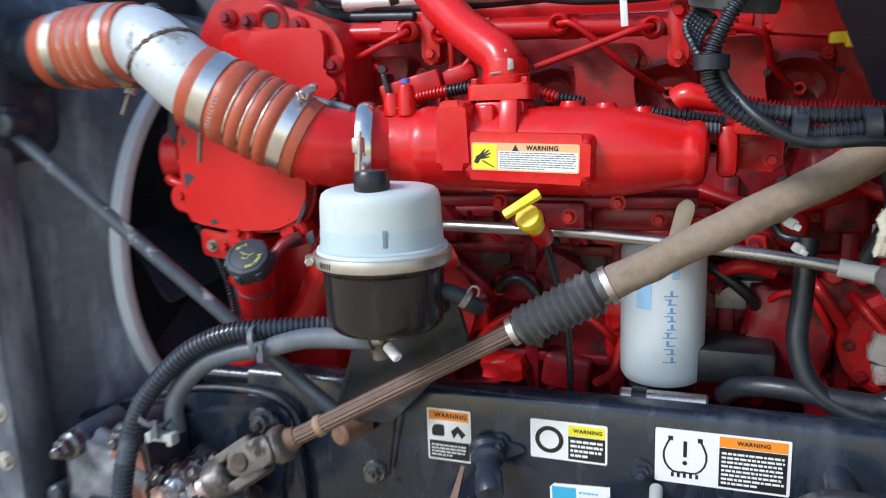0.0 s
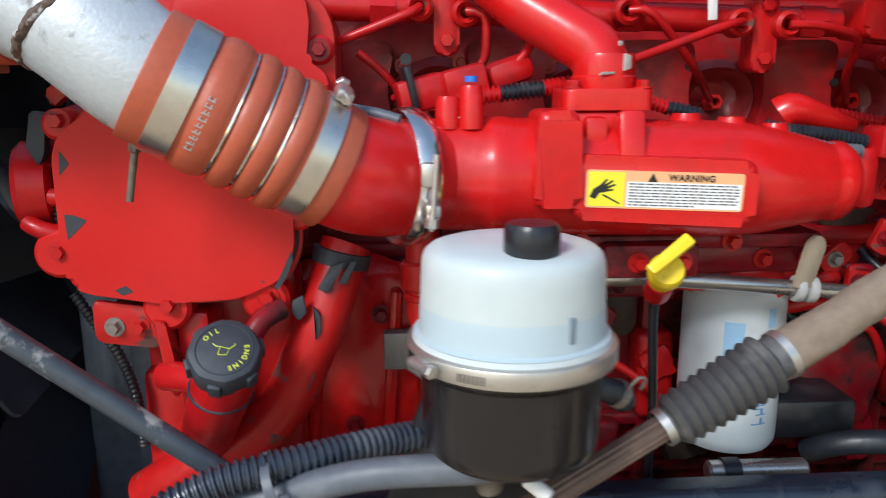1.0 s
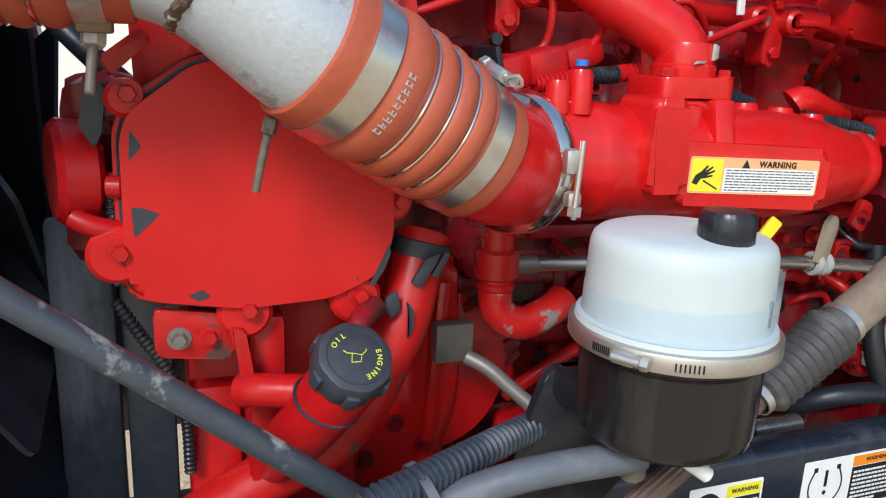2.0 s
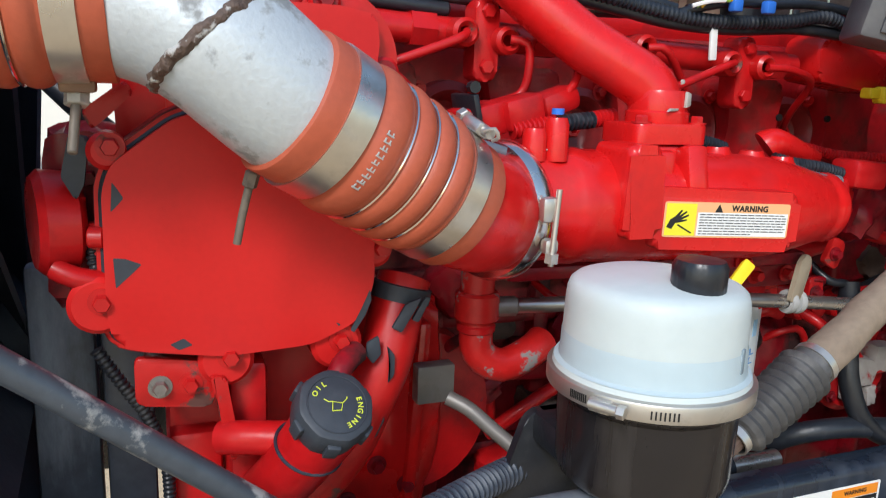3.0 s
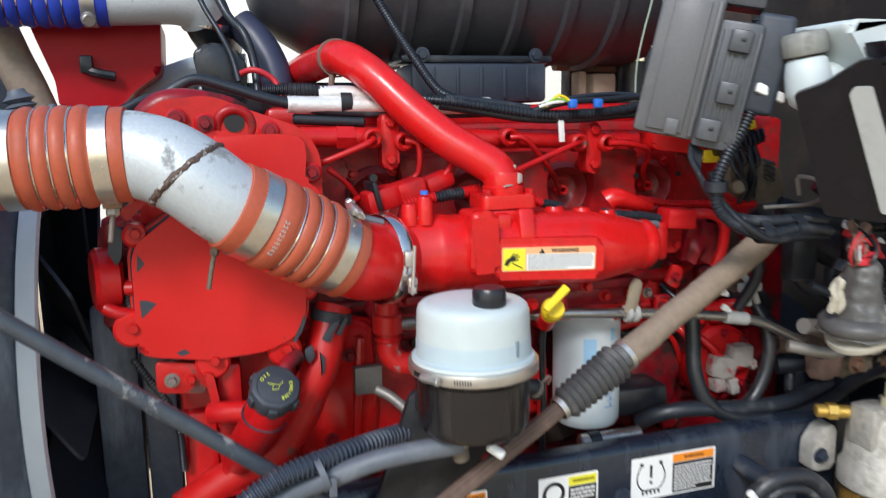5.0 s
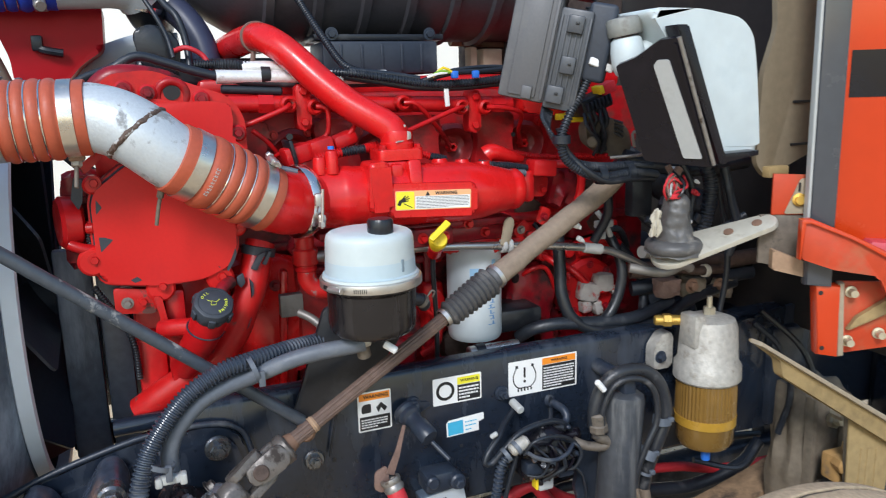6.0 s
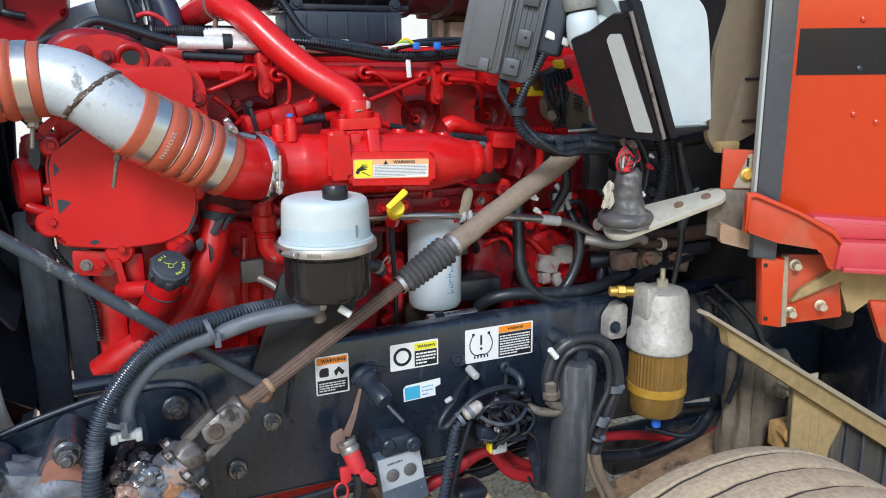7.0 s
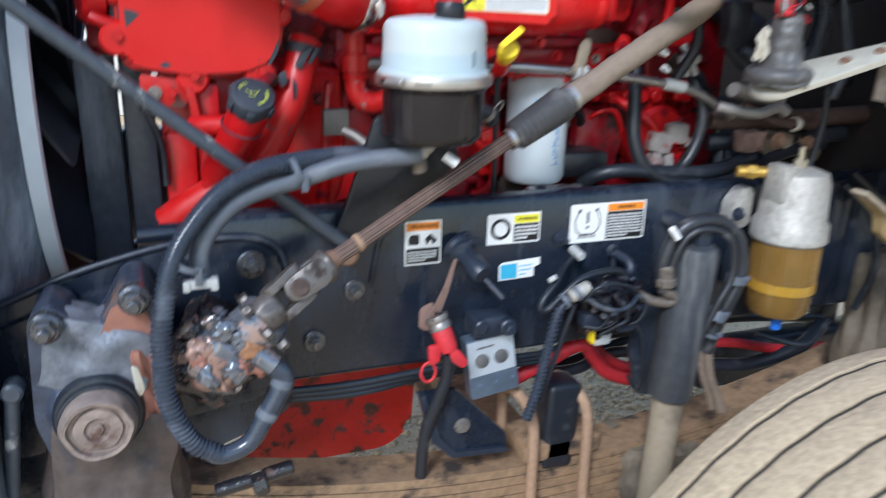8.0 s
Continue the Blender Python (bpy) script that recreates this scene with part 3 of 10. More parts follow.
st, m = sticker("tyre_sticker", 0.152, 1.114, 0.104, 0.056, "white sticker with a tyre ring pictogram", 0.0)
bm = bm_new()
lathe(bm, [(0.0135, 0.0006), (0.0195, 0.0006), (0.0195, 0.0010), (0.0135, 0.0010), (0.0135, 0.0006)], m @ Matrix.Translation((0.026, -0.028, 0)), 36)
part("pictogram", bm, BLACK_INK, st)
bm = bm_new(); sheet(bm, m, 0.052, -0.019, 0.101, -0.004)
part("header", bm, YELLOW_INK, st)
bm = bm_new(); sheet(bm, m, 0.052, -0.053, 0.101, -0.020)
part("text_field", bm, BLACK_INK, st)
bm = bm_new(); bars(bm, m, 0.055, -0.050, 0.098, -0.023, 4, 5)
part("writing", bm, WHITE, st)
words("WARNING", 0.0075, m @ Matrix.Translation((0.078, -0.0115, 0.0011)), "lettering", BLACK_INK, st, bold=0.03)

st, m = sticker("pressure_sticker", 0.317, 1.121, 0.161, 0.074, "wide white sticker with a tyre pressure pictogram")
bm = bm_new()
for k in (-1, 1):
    tube(bm, [(0.037 + k * 0.019, -0.014, 0), (0.037 + k * 0.026, -0.031, 0), (0.037 + k * 0.024, -0.047, 0), (0.037 + k * 0.014, -0.058, 0), (0.037, -0.058, 0)], 0.0014, 6)
    box(bm, (0.037 + k * 0.018, -0.0125, 0), (0.006, 0.006, 0.002), 0)
for k in range(-2, 3):
    box(bm, (0.037 + k * 0.0075, -0.0625, 0), (0.0035, 0.006, 0.002), 0)
box(bm, (0.037, -0.026, 0), (0.0045, 0.022, 0.002), 0.001)
lathe(bm, [(0, -0.001), (0.003, -0.001), (0.003, 0.001), (0, 0.001)], Matrix.Translation((0.037, -0.045, 0)), 14)
for v in bm.verts:
    v.co.z = 0.0006 + 0.0004 * (v.co.z > 0)
bmesh.ops.transform(bm, matrix=m, verts=bm.verts[:])
part("pictogram", bm, BLACK_INK, st)
bm = bm_new(); sheet(bm, m, 0.078, -0.017, 0.157, -0.003)
part("header", bm, ORANGE_INK, st)
bm = bm_new(); sheet(bm, m, 0.078, -0.071, 0.157, -0.018)
part("text_field", bm, BLACK_INK, st)
bm = bm_new(); bars(bm, m, 0.081, -0.068, 0.154, -0.022, 8, 9)
part("writing", bm, WHITE, st)
words("WARNING", 0.0075, m @ Matrix.Translation((0.118, -0.010, 0.0011)), "lettering", BLACK_INK, st, bold=0.03)

bm = bm_new()
m = facing(0.178, -0.0005, 1.022, 0, 2)
slab(bm, [(0, -0.034), (0.070, -0.034), (0.070, -0.016), (0.082, -0.012), (0.082, 0.002), (0.006, 0.0), (0, -0.006)], 0.0008, m)
st = part("torn_sticker", bm, WHITE, rail, "torn blue and white sticker")
bm = bm_new(); sheet(bm, m, 0.003, -0.032, 0.036, -0.004, 0.0008)
part("blue_field", bm, BLUE_INK, st)
bm = bm_new(); bars(bm, m, 0.040, -0.031, 0.066, -0.006, 3, 4, 0.3, 0.0010)
part("writing", bm, BLUE_INK, st)

for i in range(3):
    bm = bm_new()
    tube(bm, [(-0.28, 0.0 + 0.01 * i, 0.832 - 0.012 * i), (-0.10, -0.006, 0.826 - 0.010 * i), (0.08, -0.004 + 0.01 * i, 0.832 - 0.012 * i), (0.30, 0.01, 0.822 - 0.008 * i)], 0.0065, 10)
    solo("air_line", bm, RUBBER, "black air line tied under the frame rail", "air line", "lines under the rail")
bm = bm_new()
rod(bm, (0.262, 0.075, 1.128), (0.380, 0.075, 1.128), 0.0125, 20, 0.003)
pipe = solo("coolant_pipe", bm, TUBE_STEEL, "short bare steel pipe behind the frame rail", "pipe")
bm = bm_new()
lathe(bm, [(0.012, -0.010), (0.0150, -0.010), (0.0150, 0.010), (0.012, 0.010)], towards((0.289, 0.075, 1.128), (1, 0, 0)), 24)
part("hose_clamp", bm, RUBBER, pipe)
# far rail and cross members close the underside
# Beam and post added to block bright ground behind the separator.
bm = bm_new()
box(bm, (1.20, 0.30, 0.565), (0.60, 0.08, 0.13), 0.02, None, 3)
box(bm, (1.35, 0.32, 0.67), (0.06, 0.05, 0.12), 0.008)
solo("underside_infill", bm, BLACK_DUSTY, "black beam added under the transmission to darken the gap", "beam")
bm = bm_new()
box(bm, (0.9, 0.90, 0.99), (3.4, 0.08, 0.30), 0.01)
solo("far_frame_rail", bm, BLACK, "black frame rail on the far side of the engine", "frame rail")

# ---- leaf spring, axle, bump stop ----
spring = thing("leaf_spring", (0.32, 0.02, 0.40), "rusty leaf spring clamped to the front axle", "leaf spring")
for i in range(-3, 4):
    bm = bm_new()
    L = 0.80 - 0.13 * max(i, 0)
    pts = []
    for k in range(25):
        u = -1 + 2 * k / 24
        pts.append((0.32 + L * u, 0.548 - 0.021 * i - 0.02 + 0.20 * (u * L) ** 2))
    top = [bm.verts.new((x, -0.03, z + 0.009)) for x, z in pts]
    back = [bm.verts.new((x, 0.06, z + 0.009)) for x, z in pts]
    low = [bm.verts.new((x, -0.03, z - 0.009)) for x, z in pts]
    lowb = [bm.verts.new((x, 0.06, z - 0.009)) for x, z in pts]
    for k in range(24):
        bm.faces.new((top[k], top[k + 1], back[k + 1], back[k]))
        bm.faces.new((low[k], low[k + 1], top[k + 1], top[k]))
        bm.faces.new((lowb[k], lowb[k + 1], low[k + 1], low[k]))
        bm.faces.new((back[k], back[k + 1], lowb[k + 1], lowb[k]))
    part("leaf", bm, SPRING_RUST, spring)
for x in (0.248, 0.366):
    bm = bm_new()
    tube(bm, [(x + 0.01, -0.045, 0.36), (x + 0.005, -0.045, 0.56), (x, -0.045, 0.70), (x - 0.012, -0.02, 0.745), (x - 0.02, 0.03, 0.745), (x - 0.01, 0.075, 0.70), (x, 0.075, 0.36)], 0.011, 12)
    part("u_bolt", bm, U_BOLT, spring, "dusty tan U-bolt")
bm = bm_new()
box(bm, (0.325, 0.015, 0.628), (0.17, 0.10, 0.045), 0.008)
part("clamp_plate", bm, SPRING_RUST, spring)
bm = bm_new()
box(bm, (0.318, 0.0, 0.675), (0.075, 0.07, 0.19), 0.014, pose(0, 0, 0, 0, 3, 0), 3)
solo("bump_stop", bm, RUBBER, "black rubber bump stop over the leaf spring", "bump stop")
bm = bm_new()
for z, w in ((0.50, 0.12), (0.36, 0.12)):
    box(bm, (0.33, 0.45, z), (w, 1.5, 0.03), 0.008)
box(bm, (0.33, 0.45, 0.43), (0.03, 1.5, 0.13), 0.004)
solo("front_axle", bm, SPRING_RUST, "rusty forged front axle beam", "axle")

# ---- steered front wheel ----
wheel = thing("road_wheel", (0.61, -0.56, 0.0), "dust-covered truck front wheel with a ribbed tyre", "wheel")
wm = pose(0.61, -0.56, 0.495, 90, 0, 0)
bm = bm_new()
tread = [(0.30, -0.125), (0.36, -0.143), (0.43, -0.147), (0.478, -0.142), (0.497, -0.130), (0.503, -0.115)]
g = (-0.088, -0.031, 0.031, 0.088)
line = [(0.503, -0.115)]
for c in g:
    line += [(0.5068, c - 0.006), (0.5060, c - 0.0040), (0.490, c - 0.0034), (0.490, c + 0.0034), (0.5060, c + 0.0040), (0.5068, c + 0.006)]
line += [(0.503, 0.115)]
tread = tread[:-1] + line + [(r, -h) for r, h in tread[:-1][::-1]]
lathe(bm, tread, wm, 264)
def wander(bm):
    turn = wm.inverted()
    for v in bm.verts:
        p = turn @ v.co
        if abs(p.z) < 0.10 and p.xy.length > 0.48:
            p.z += 0.0009 * math.sin(44 * math.atan2(p.y, p.x))
            v.co = wm @ p
wander(bm)
tyre = part("tyre", bm, TYRE, wheel, "ribbed tyre grey-tan with dust", 30)
# A dark strip high in each groove paints the shade inside it.
for c in g:
    bm = bm_new()
    lathe(bm, [(0.5030, c - 0.0036), (0.5015, c - 0.0028), (0.5015, c + 0.0028), (0.5030, c + 0.0036)], wm, 264)
    wander(bm)
    part("groove_shade", bm, TYRE_DARK, tyre)
bm = bm_new()
lathe(bm, [(0, -0.02), (0.14, -0.02), (0.20, -0.06), (0.28, -0.10), (0.305, -0.125), (0.305, 0.125), (0.28, 0.10), (0.27, 0.0), (0, 0.02)], wm, 48)
part("rim", bm, DUSTY_METAL, wheel)

# ---- shock absorber ----
shock = thing("shock_absorber", (0.505, -0.10, 0.50), "black shock absorber with a dusty lower tube", "shock absorber")
bm = bm_new()
lathe(bm, [(0, 0), (0.041, 0), (0.042, 0.004), (0.042, 0.290), (0.039, 0.300), (0.030, 0.306), (0, 0.308)], towards((0.508, -0.10, 0.755), (0.020, 0, 0.297)), 28)
part("dust_tube", bm, SHOCK, shock)
bm = bm_new()
rod(bm, (0.498, -0.10, 0.45), (0.509, -0.10, 0.77), 0.030, 24)
part("lower_tube", bm, DUSTY_METAL, shock)
bm = bm_new()
rod(bm, (0.529, -0.115, 1.082), (0.529, 0.0, 1.082), 0.016, 20, 0.003)
box(bm, (0.529, -0.10, 1.07), (0.03, 0.04, 0.05), 0.006)
part("top_eye", bm, BLACK_DUSTY, shock)

bm = bm_new()
slab(bm, rounded([(0.478, 0.912), (0.562, 0.923), (0.570, 0.701), (0.487, 0.722), (0.459, 0.828)], 0.006), 0.012, facing(0, -0.016, 0), 0.003)
part("bracket_plate", bm, BLACK_DUSTY, shock, "dusty black plate behind the shock absorber")

# ---- engine ----
engine = thing("diesel_engine", (0.2, 0.5, 0.60), "large red in-line truck diesel engine, grimy and shade-darkened low down", "engine")
# Block, ribs and pads carry their shade in a deeper red.
bm = bm_new()
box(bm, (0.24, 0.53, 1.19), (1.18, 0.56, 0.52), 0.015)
block = part("block", bm, RED_GRIME_SHADE, engine, "red cast block, grimy and coloured darker for shade")
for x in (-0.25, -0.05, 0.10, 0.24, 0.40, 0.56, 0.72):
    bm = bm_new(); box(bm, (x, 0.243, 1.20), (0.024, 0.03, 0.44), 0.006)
    part("rib", bm, RED_GRIME_SHADE, block)
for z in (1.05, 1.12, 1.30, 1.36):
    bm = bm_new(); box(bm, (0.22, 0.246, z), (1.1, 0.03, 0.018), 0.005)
    part("ledge", bm, RED_GRIME_SHADE, block)
rnd = random.Random(11)
for i in range(34):
    x, z = -0.20 + 0.027 * i, rnd.choice((1.085, 1.16, 1.245, 1.33, 1.40)) + rnd.uniform(-0.012, 0.012)
    hexbolt("block_bolt", block, (x, 0.249, z), r=rnd.choice((0.007, 0.009, 0.011)), material=RED_GRIME_SHADE if i % 4 else RED, length=rnd.uniform(0.008, 0.022))
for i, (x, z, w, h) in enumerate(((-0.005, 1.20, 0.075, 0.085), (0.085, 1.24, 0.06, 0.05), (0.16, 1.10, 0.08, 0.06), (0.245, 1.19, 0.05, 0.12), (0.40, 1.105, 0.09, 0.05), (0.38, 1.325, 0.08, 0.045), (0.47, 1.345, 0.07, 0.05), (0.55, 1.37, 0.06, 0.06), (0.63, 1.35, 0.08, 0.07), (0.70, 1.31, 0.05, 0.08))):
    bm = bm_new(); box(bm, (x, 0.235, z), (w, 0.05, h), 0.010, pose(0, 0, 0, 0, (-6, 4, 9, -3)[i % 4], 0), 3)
    part("cast_pad", bm, RED_GRIME_SHADE if i % 3 else RED, block)
for pts, r in (([(0.02, 0.21, 1.15), (0.06, 0.19, 1.19), (0.12, 0.20, 1.21), (0.17, 0.21, 1.19)], 0.009), ([(0.21, 0.21, 1.09), (0.24, 0.19, 1.12), (0.25, 0.20, 1.17)], 0.008), ([(0.36, 0.20, 1.40), (0.42, 0.17, 1.385), (0.49, 0.16, 1.39), (0.56, 0.18, 1.41)], 0.012), ([(0.53, 0.19, 1.44), (0.57, 0.15, 1.41), (0.63, 0.15, 1.40), (0.68, 0.18, 1.43)], 0.010), ([(0.37, 0.19, 1.28), (0.42, 0.17, 1.30), (0.46, 0.18, 1.29)], 0.010), ([(0.60, 0.20, 1.30), (0.64, 0.16, 1.315), (0.69, 0.16, 1.30), (0.72, 0.19, 1.27)], 0.011)):
    bm = bm_new(); tube(bm, pts, r, 12)
    part("oil_line", bm, RED, block)
for i in range(20):
    x, z = -0.18 + 0.047 * i, (1.10, 1.17, 1.27, 1.345, 1.21)[i % 5]
    w, h = 0.016 + 0.007 * (i % 4), 0.022 + 0.009 * (i % 3)
    bm = bm_new()
    casting(bm, (x, 0.225, z), (w * 2, 0.05, h * 2), pose(0, 0, 0, 0, 17 * i % 90, 0), 1.7 * i, 0.004, 4)
    part("cast_lump", bm, (RED_GRIME_SHADE, RED, GREASE_SHADE, RED_GRIME_SHADE)[i % 4], block)
for i in range(9):
    x, z = -0.15 + 0.10 * i, 1.30 - 0.035 * (i % 4)
    bm = bm_new()
    tube(bm, [(x, 0.215, z), (x + 0.02, 0.185, z + 0.028), (x + 0.055, 0.178, z + 0.030 - 0.02 * (i % 2)), (x + 0.085, 0.19, z - 0.02), (x + 0.09, 0.225, z - 0.05)], 0.0055 + 0.0015 * (i % 3), 10)
    line = part("small_line", bm, (RED, RED_GRIME_SHADE, PLASTIC)[i % 3], block)
    bm = bm_new()
    rod(bm, (x, 0.225, z), (x + 0.003, 0.205, z + 0.006), 0.010, 6, 0.001)
    part("line_nut", bm, RED, line)
# Dark plates proud of the block face paint the shade of recesses.
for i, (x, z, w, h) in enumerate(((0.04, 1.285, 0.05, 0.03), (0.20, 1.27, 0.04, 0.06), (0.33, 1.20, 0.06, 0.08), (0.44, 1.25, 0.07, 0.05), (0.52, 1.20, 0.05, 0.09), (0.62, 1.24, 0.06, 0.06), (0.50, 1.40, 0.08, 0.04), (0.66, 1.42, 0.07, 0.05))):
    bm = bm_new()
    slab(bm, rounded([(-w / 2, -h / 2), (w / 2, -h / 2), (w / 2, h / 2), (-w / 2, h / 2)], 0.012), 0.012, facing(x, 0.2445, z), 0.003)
    part("recess_shade_plate", bm, GREASE_SHADE, block, "dark raised plate painted as a shaded recess")
bm = bm_new()
box(bm, (0.30, 0.53, 1.565), (1.02, 0.54, 0.20), 0.01)
head = part("cylinder_head", bm, RED_HEAD, engine)
bm = bm_new()
box(bm, (0.28, 0.53, 1.68), (0.98, 0.50, 0.035), 0.012)
part("rocker_cover", bm, RED, engine)
# injector wells between upright bosses
for x in (-0.14, 0.044, 0.22, 0.396, 0.572):
    bm = bm_new()
    out = rounded([(-0.052, -0.055), (-0.025, -0.06), (0.025, -0.06), (0.052, -0.055), (0.040, 0.0), (0.052, 0.06), (-0.052, 0.06), (-0.040, 0.0)], 0.02)
    slab(bm, out, 0.055, facing(x, 0.262, 1.555), 0.006)
    boss = part("injector_boss", bm, RED_HEAD, head)
# Wells are coloured darker than the head, with browner patches.
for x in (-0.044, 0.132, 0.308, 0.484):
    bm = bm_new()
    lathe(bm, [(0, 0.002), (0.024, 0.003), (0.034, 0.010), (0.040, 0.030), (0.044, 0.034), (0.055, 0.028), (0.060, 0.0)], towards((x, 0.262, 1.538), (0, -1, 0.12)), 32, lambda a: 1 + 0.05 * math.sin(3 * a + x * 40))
    well = part("injector_well", bm, WELL_RED, head, "round recess in a darker red than the head")
    for dx, dz in ((-0.036, 0.046), (0.034, 0.050)):
        hexbolt("well_bolt", head, (x + dx, 0.236, 1.54 + dz), r=0.0065, material=RED, washer=True, length=0.009)
    bm = bm_new()
    m = towards((x, 0.256, 1.54), (0, -1, 0.1))
    lathe(bm, [(0.0055, 0.0), (0.011, 0.0), (0.011, 0.020), (0.0095, 0.022), (0.0055, 0.022), (0.005, 0.012)], m, 6)
    part("line_nut", bm, RED, head)
for x in (0.26, 0.355, 0.44, 0.53):
    bm = bm_new()
    rod(bm, (x, 0.208, 1.585 - 0.02 * (x > 0.4)), (x, 0.2045, 1.585 - 0.02 * (x > 0.4)), 0.005, 10)
    part("plug_hole", bm, BLACK_INK, head)

# fuel rail with its unions and lines
bm = bm_new()
rod(bm, (-0.17, 0.175, 1.650), (0.42, 0.175, 1.632), 0.016, 20, 0.003)
for x in (-0.115, 0.03, 0.16, 0.37):
    rod(bm, (x, 0.175, 1.648 - 0.031 * (x + 0.1)), (x + 0.028, 0.175, 1.647 - 0.031 * (x + 0.1)), 0.0195, 6)
frail = part("fuel_rail", bm, RED, engine)
for x, z in ((-0.044, 1.648), (0.313, 1.628)):
    bm = bm_new()
    slab(bm, rounded([(-0.014, -0.052), (0.014, -0.052), (0.014, 0.036), (-0.014, 0.036)], 0.012, 4), 0.03, facing(x + 0.012, 0.185, z), 0.004)
    br = part("rail_clamp", bm, RED, frail)
    hexbolt("clamp_bolt", frail, (x + 0.012, 0.155, z - 0.036), r=0.008, material=RED, washer=False)
    hexbolt("clamp_bolt", frail, (x + 0.012, 0.155, z + 0.022), r=0.008, material=RED, washer=False)
for x, z in ((-0.062, 1.646), (-0.012, 1.640), (0.165, 1.642), (0.292, 1.630), (0.345, 1.628)):
    bm = bm_new()
    lathe(bm, [(0.006, 0), (0.015, 0), (0.016, 0.006), (0.015, 0.026), (0.011, 0.030), (0.006, 0.024)], towards((x, 0.168, z), (0, -1, 0)), 20)
    part("rail_union", bm, RED_CHIPPED, frail)
for pts in ([(-0.062, 0.140, 1.646), (-0.075, 0.130, 1.638), (-0.14, 0.135, 1.613), (-0.16, 0.15, 1.606)],
            [(-0.012, 0.138, 1.641), (0.006, 0.132, 1.637), (0.009, 0.133, 1.610), (0.004, 0.14, 1.585), (-0.03, 0.14, 1.573), (-0.075, 0.14, 1.560), (-0.09, 0.16, 1.55)],
            [(0.292, 0.140, 1.630), (0.275, 0.128, 1.628), (0.20, 0.115, 1.603), (0.14, 0.10, 1.583)],
            [(-0.13, 0.165, 1.60), (-0.10, 0.17, 1.575), (-0.07, 0.19, 1.535)],
            [(0.165, 0.14, 1.642), (0.19, 0.135, 1.638), (0.25, 0.17, 1.585), (0.30, 0.235, 1.545)],
            [(0.345, 0.14, 1.628), (0.38, 0.135, 1.626), (0.43, 0.15, 1.612), (0.445, 0.19, 1.575), (0.475, 0.235, 1.542)],
            [(0.06, 0.11, 1.625), (0.045, 0.10, 1.595), (0.02, 0.10, 1.575)]):
    bm = bm_new()
    tube(bm, pts, 0.0048, 10)
    part("injector_line", bm, RED, frail)
bm = bm_new()
slab(bm, rounded([(-0.07, -0.03), (0.05, -0.045), (0.07, -0.01), (-0.04, 0.035), (-0.07, 0.02)], 0.012), 0.06, facing(0.50, 0.20, 1.645), 0.008)
part("rear_bracket", bm, RED_CLEAN, engine)

# intake manifold, turned along the engine
im = towards((-0.07, 0.040, 1.480), (1, 0.010, -0.028), (0, 0, 1))
bm = bm_new()
lathe(bm, [(0.045, 0.0), (0.060, 0.0), (0.060, 0.008), (0.054, 0.012), (0.0545, 0.062), (0.0575, 0.068), (0.0585, 0.074), (0.0585, 0.084), (0.0570, 0.090), (0.0575, 0.150), (0.058, 0.20), (0.058, 0.295), (0.0570, 0.325), (0.0540, 0.350), (0.0495, 0.372), (0.0450, 0.392), (0.0415, 0.408), (0.0400, 0.414), (0.0410, 0.418), (0.0410, 0.428), (0.036, 0.436), (0.024, 0.440), (0.0, 0.442)], im, 48)
manifold = part("intake_manifold", bm, RED_CLEAN, engine, "glossy red cast intake manifold")
bm = bm_new()
slab(bm, rounded([(0.036, 1.454), (0.082, 1.454), (0.078, 1.543), (0.040, 1.543)], 0.010), 0.060, facing(0, 0.038, 0), 0.009, 4)
part("throttle_body", bm, RED_CLEAN, manifold)
for x in (0.055, 0.098):
    bm = bm_new(); box(bm, (x, 0.024, 1.516), (0.022, 0.05, 0.04), 0.005)
    part("cast_web", bm, RED_CLEAN, manifold)
bm = bm_new(); box(bm, (0.112, 0.044, 1.526), (0.070, 0.062, 0.030), 0.007)
part("flange_pedestal", bm, RED_CLEAN, manifold)
bm = bm_new(); box(bm, (0.130, 0.004, 1.512), (0.026, 0.030, 0.058), 0.006, pose(0, 0, 0, -12, 0, 0))
part("cast_ridge", bm, RED_CLEAN, manifold)
bm = bm_new(); slab(bm, rounded([(-0.020, 0), (0.018, 0.003), (0.022, 0.006), (-0.014, 0.006)], 0.002, 2), 0.001, pose(-0.028, 0.012, 1.5347, 12, 0, 0))
part("bare_patch", bm, GREY_LIGHT, manifold)
bm = bm_new()
slab(bm, rounded([(-0.084, -0.030), (0.084, -0.032), (0.084, 0.029), (-0.084, 0.031)], 0.012), 0.040, facing(0.160, 0.012, 1.4705, -7, -1.5), 0.009, 4)
part("label_pad", bm, RED_CLEAN, manifold)
lm = facing(0.160, 0.012, 1.4705, -7, -1.5) @ Matrix.Translation((0, 0, 0.0402))
bm = bm_new()
slab(bm, rounded([(-0.071, -0.0175), (0.071, -0.0175), (0.071, 0.0175), (-0.071, 0.0175)], 0.003, 3), 0.0006, lm)
lab = part("warning_label", bm, PEACH_INK, engine, "engine warning label, yellow and white")
bm = bm_new(); sheet(bm, lm, -0.069, -0.0158, -0.036, 0.0158)
part("yellow_field", bm, YELLOW_INK, lab)
bm = bm_new(); sheet(bm, lm, -0.034, -0.0158, 0.069, 0.0075)
part("white_field", bm, WHITE, lab)
bm = bm_new(); bars(bm, lm, -0.032, -0.0150, 0.067, 0.0070, 8, 12, 0.34)
part("writing", bm, GREY, lab)
words("WARNING", 0.0080, lm @ Matrix.Translation((0.024, 0.0118, 0.0009)), "lettering", BLACK_INK, lab, bold=0.035)
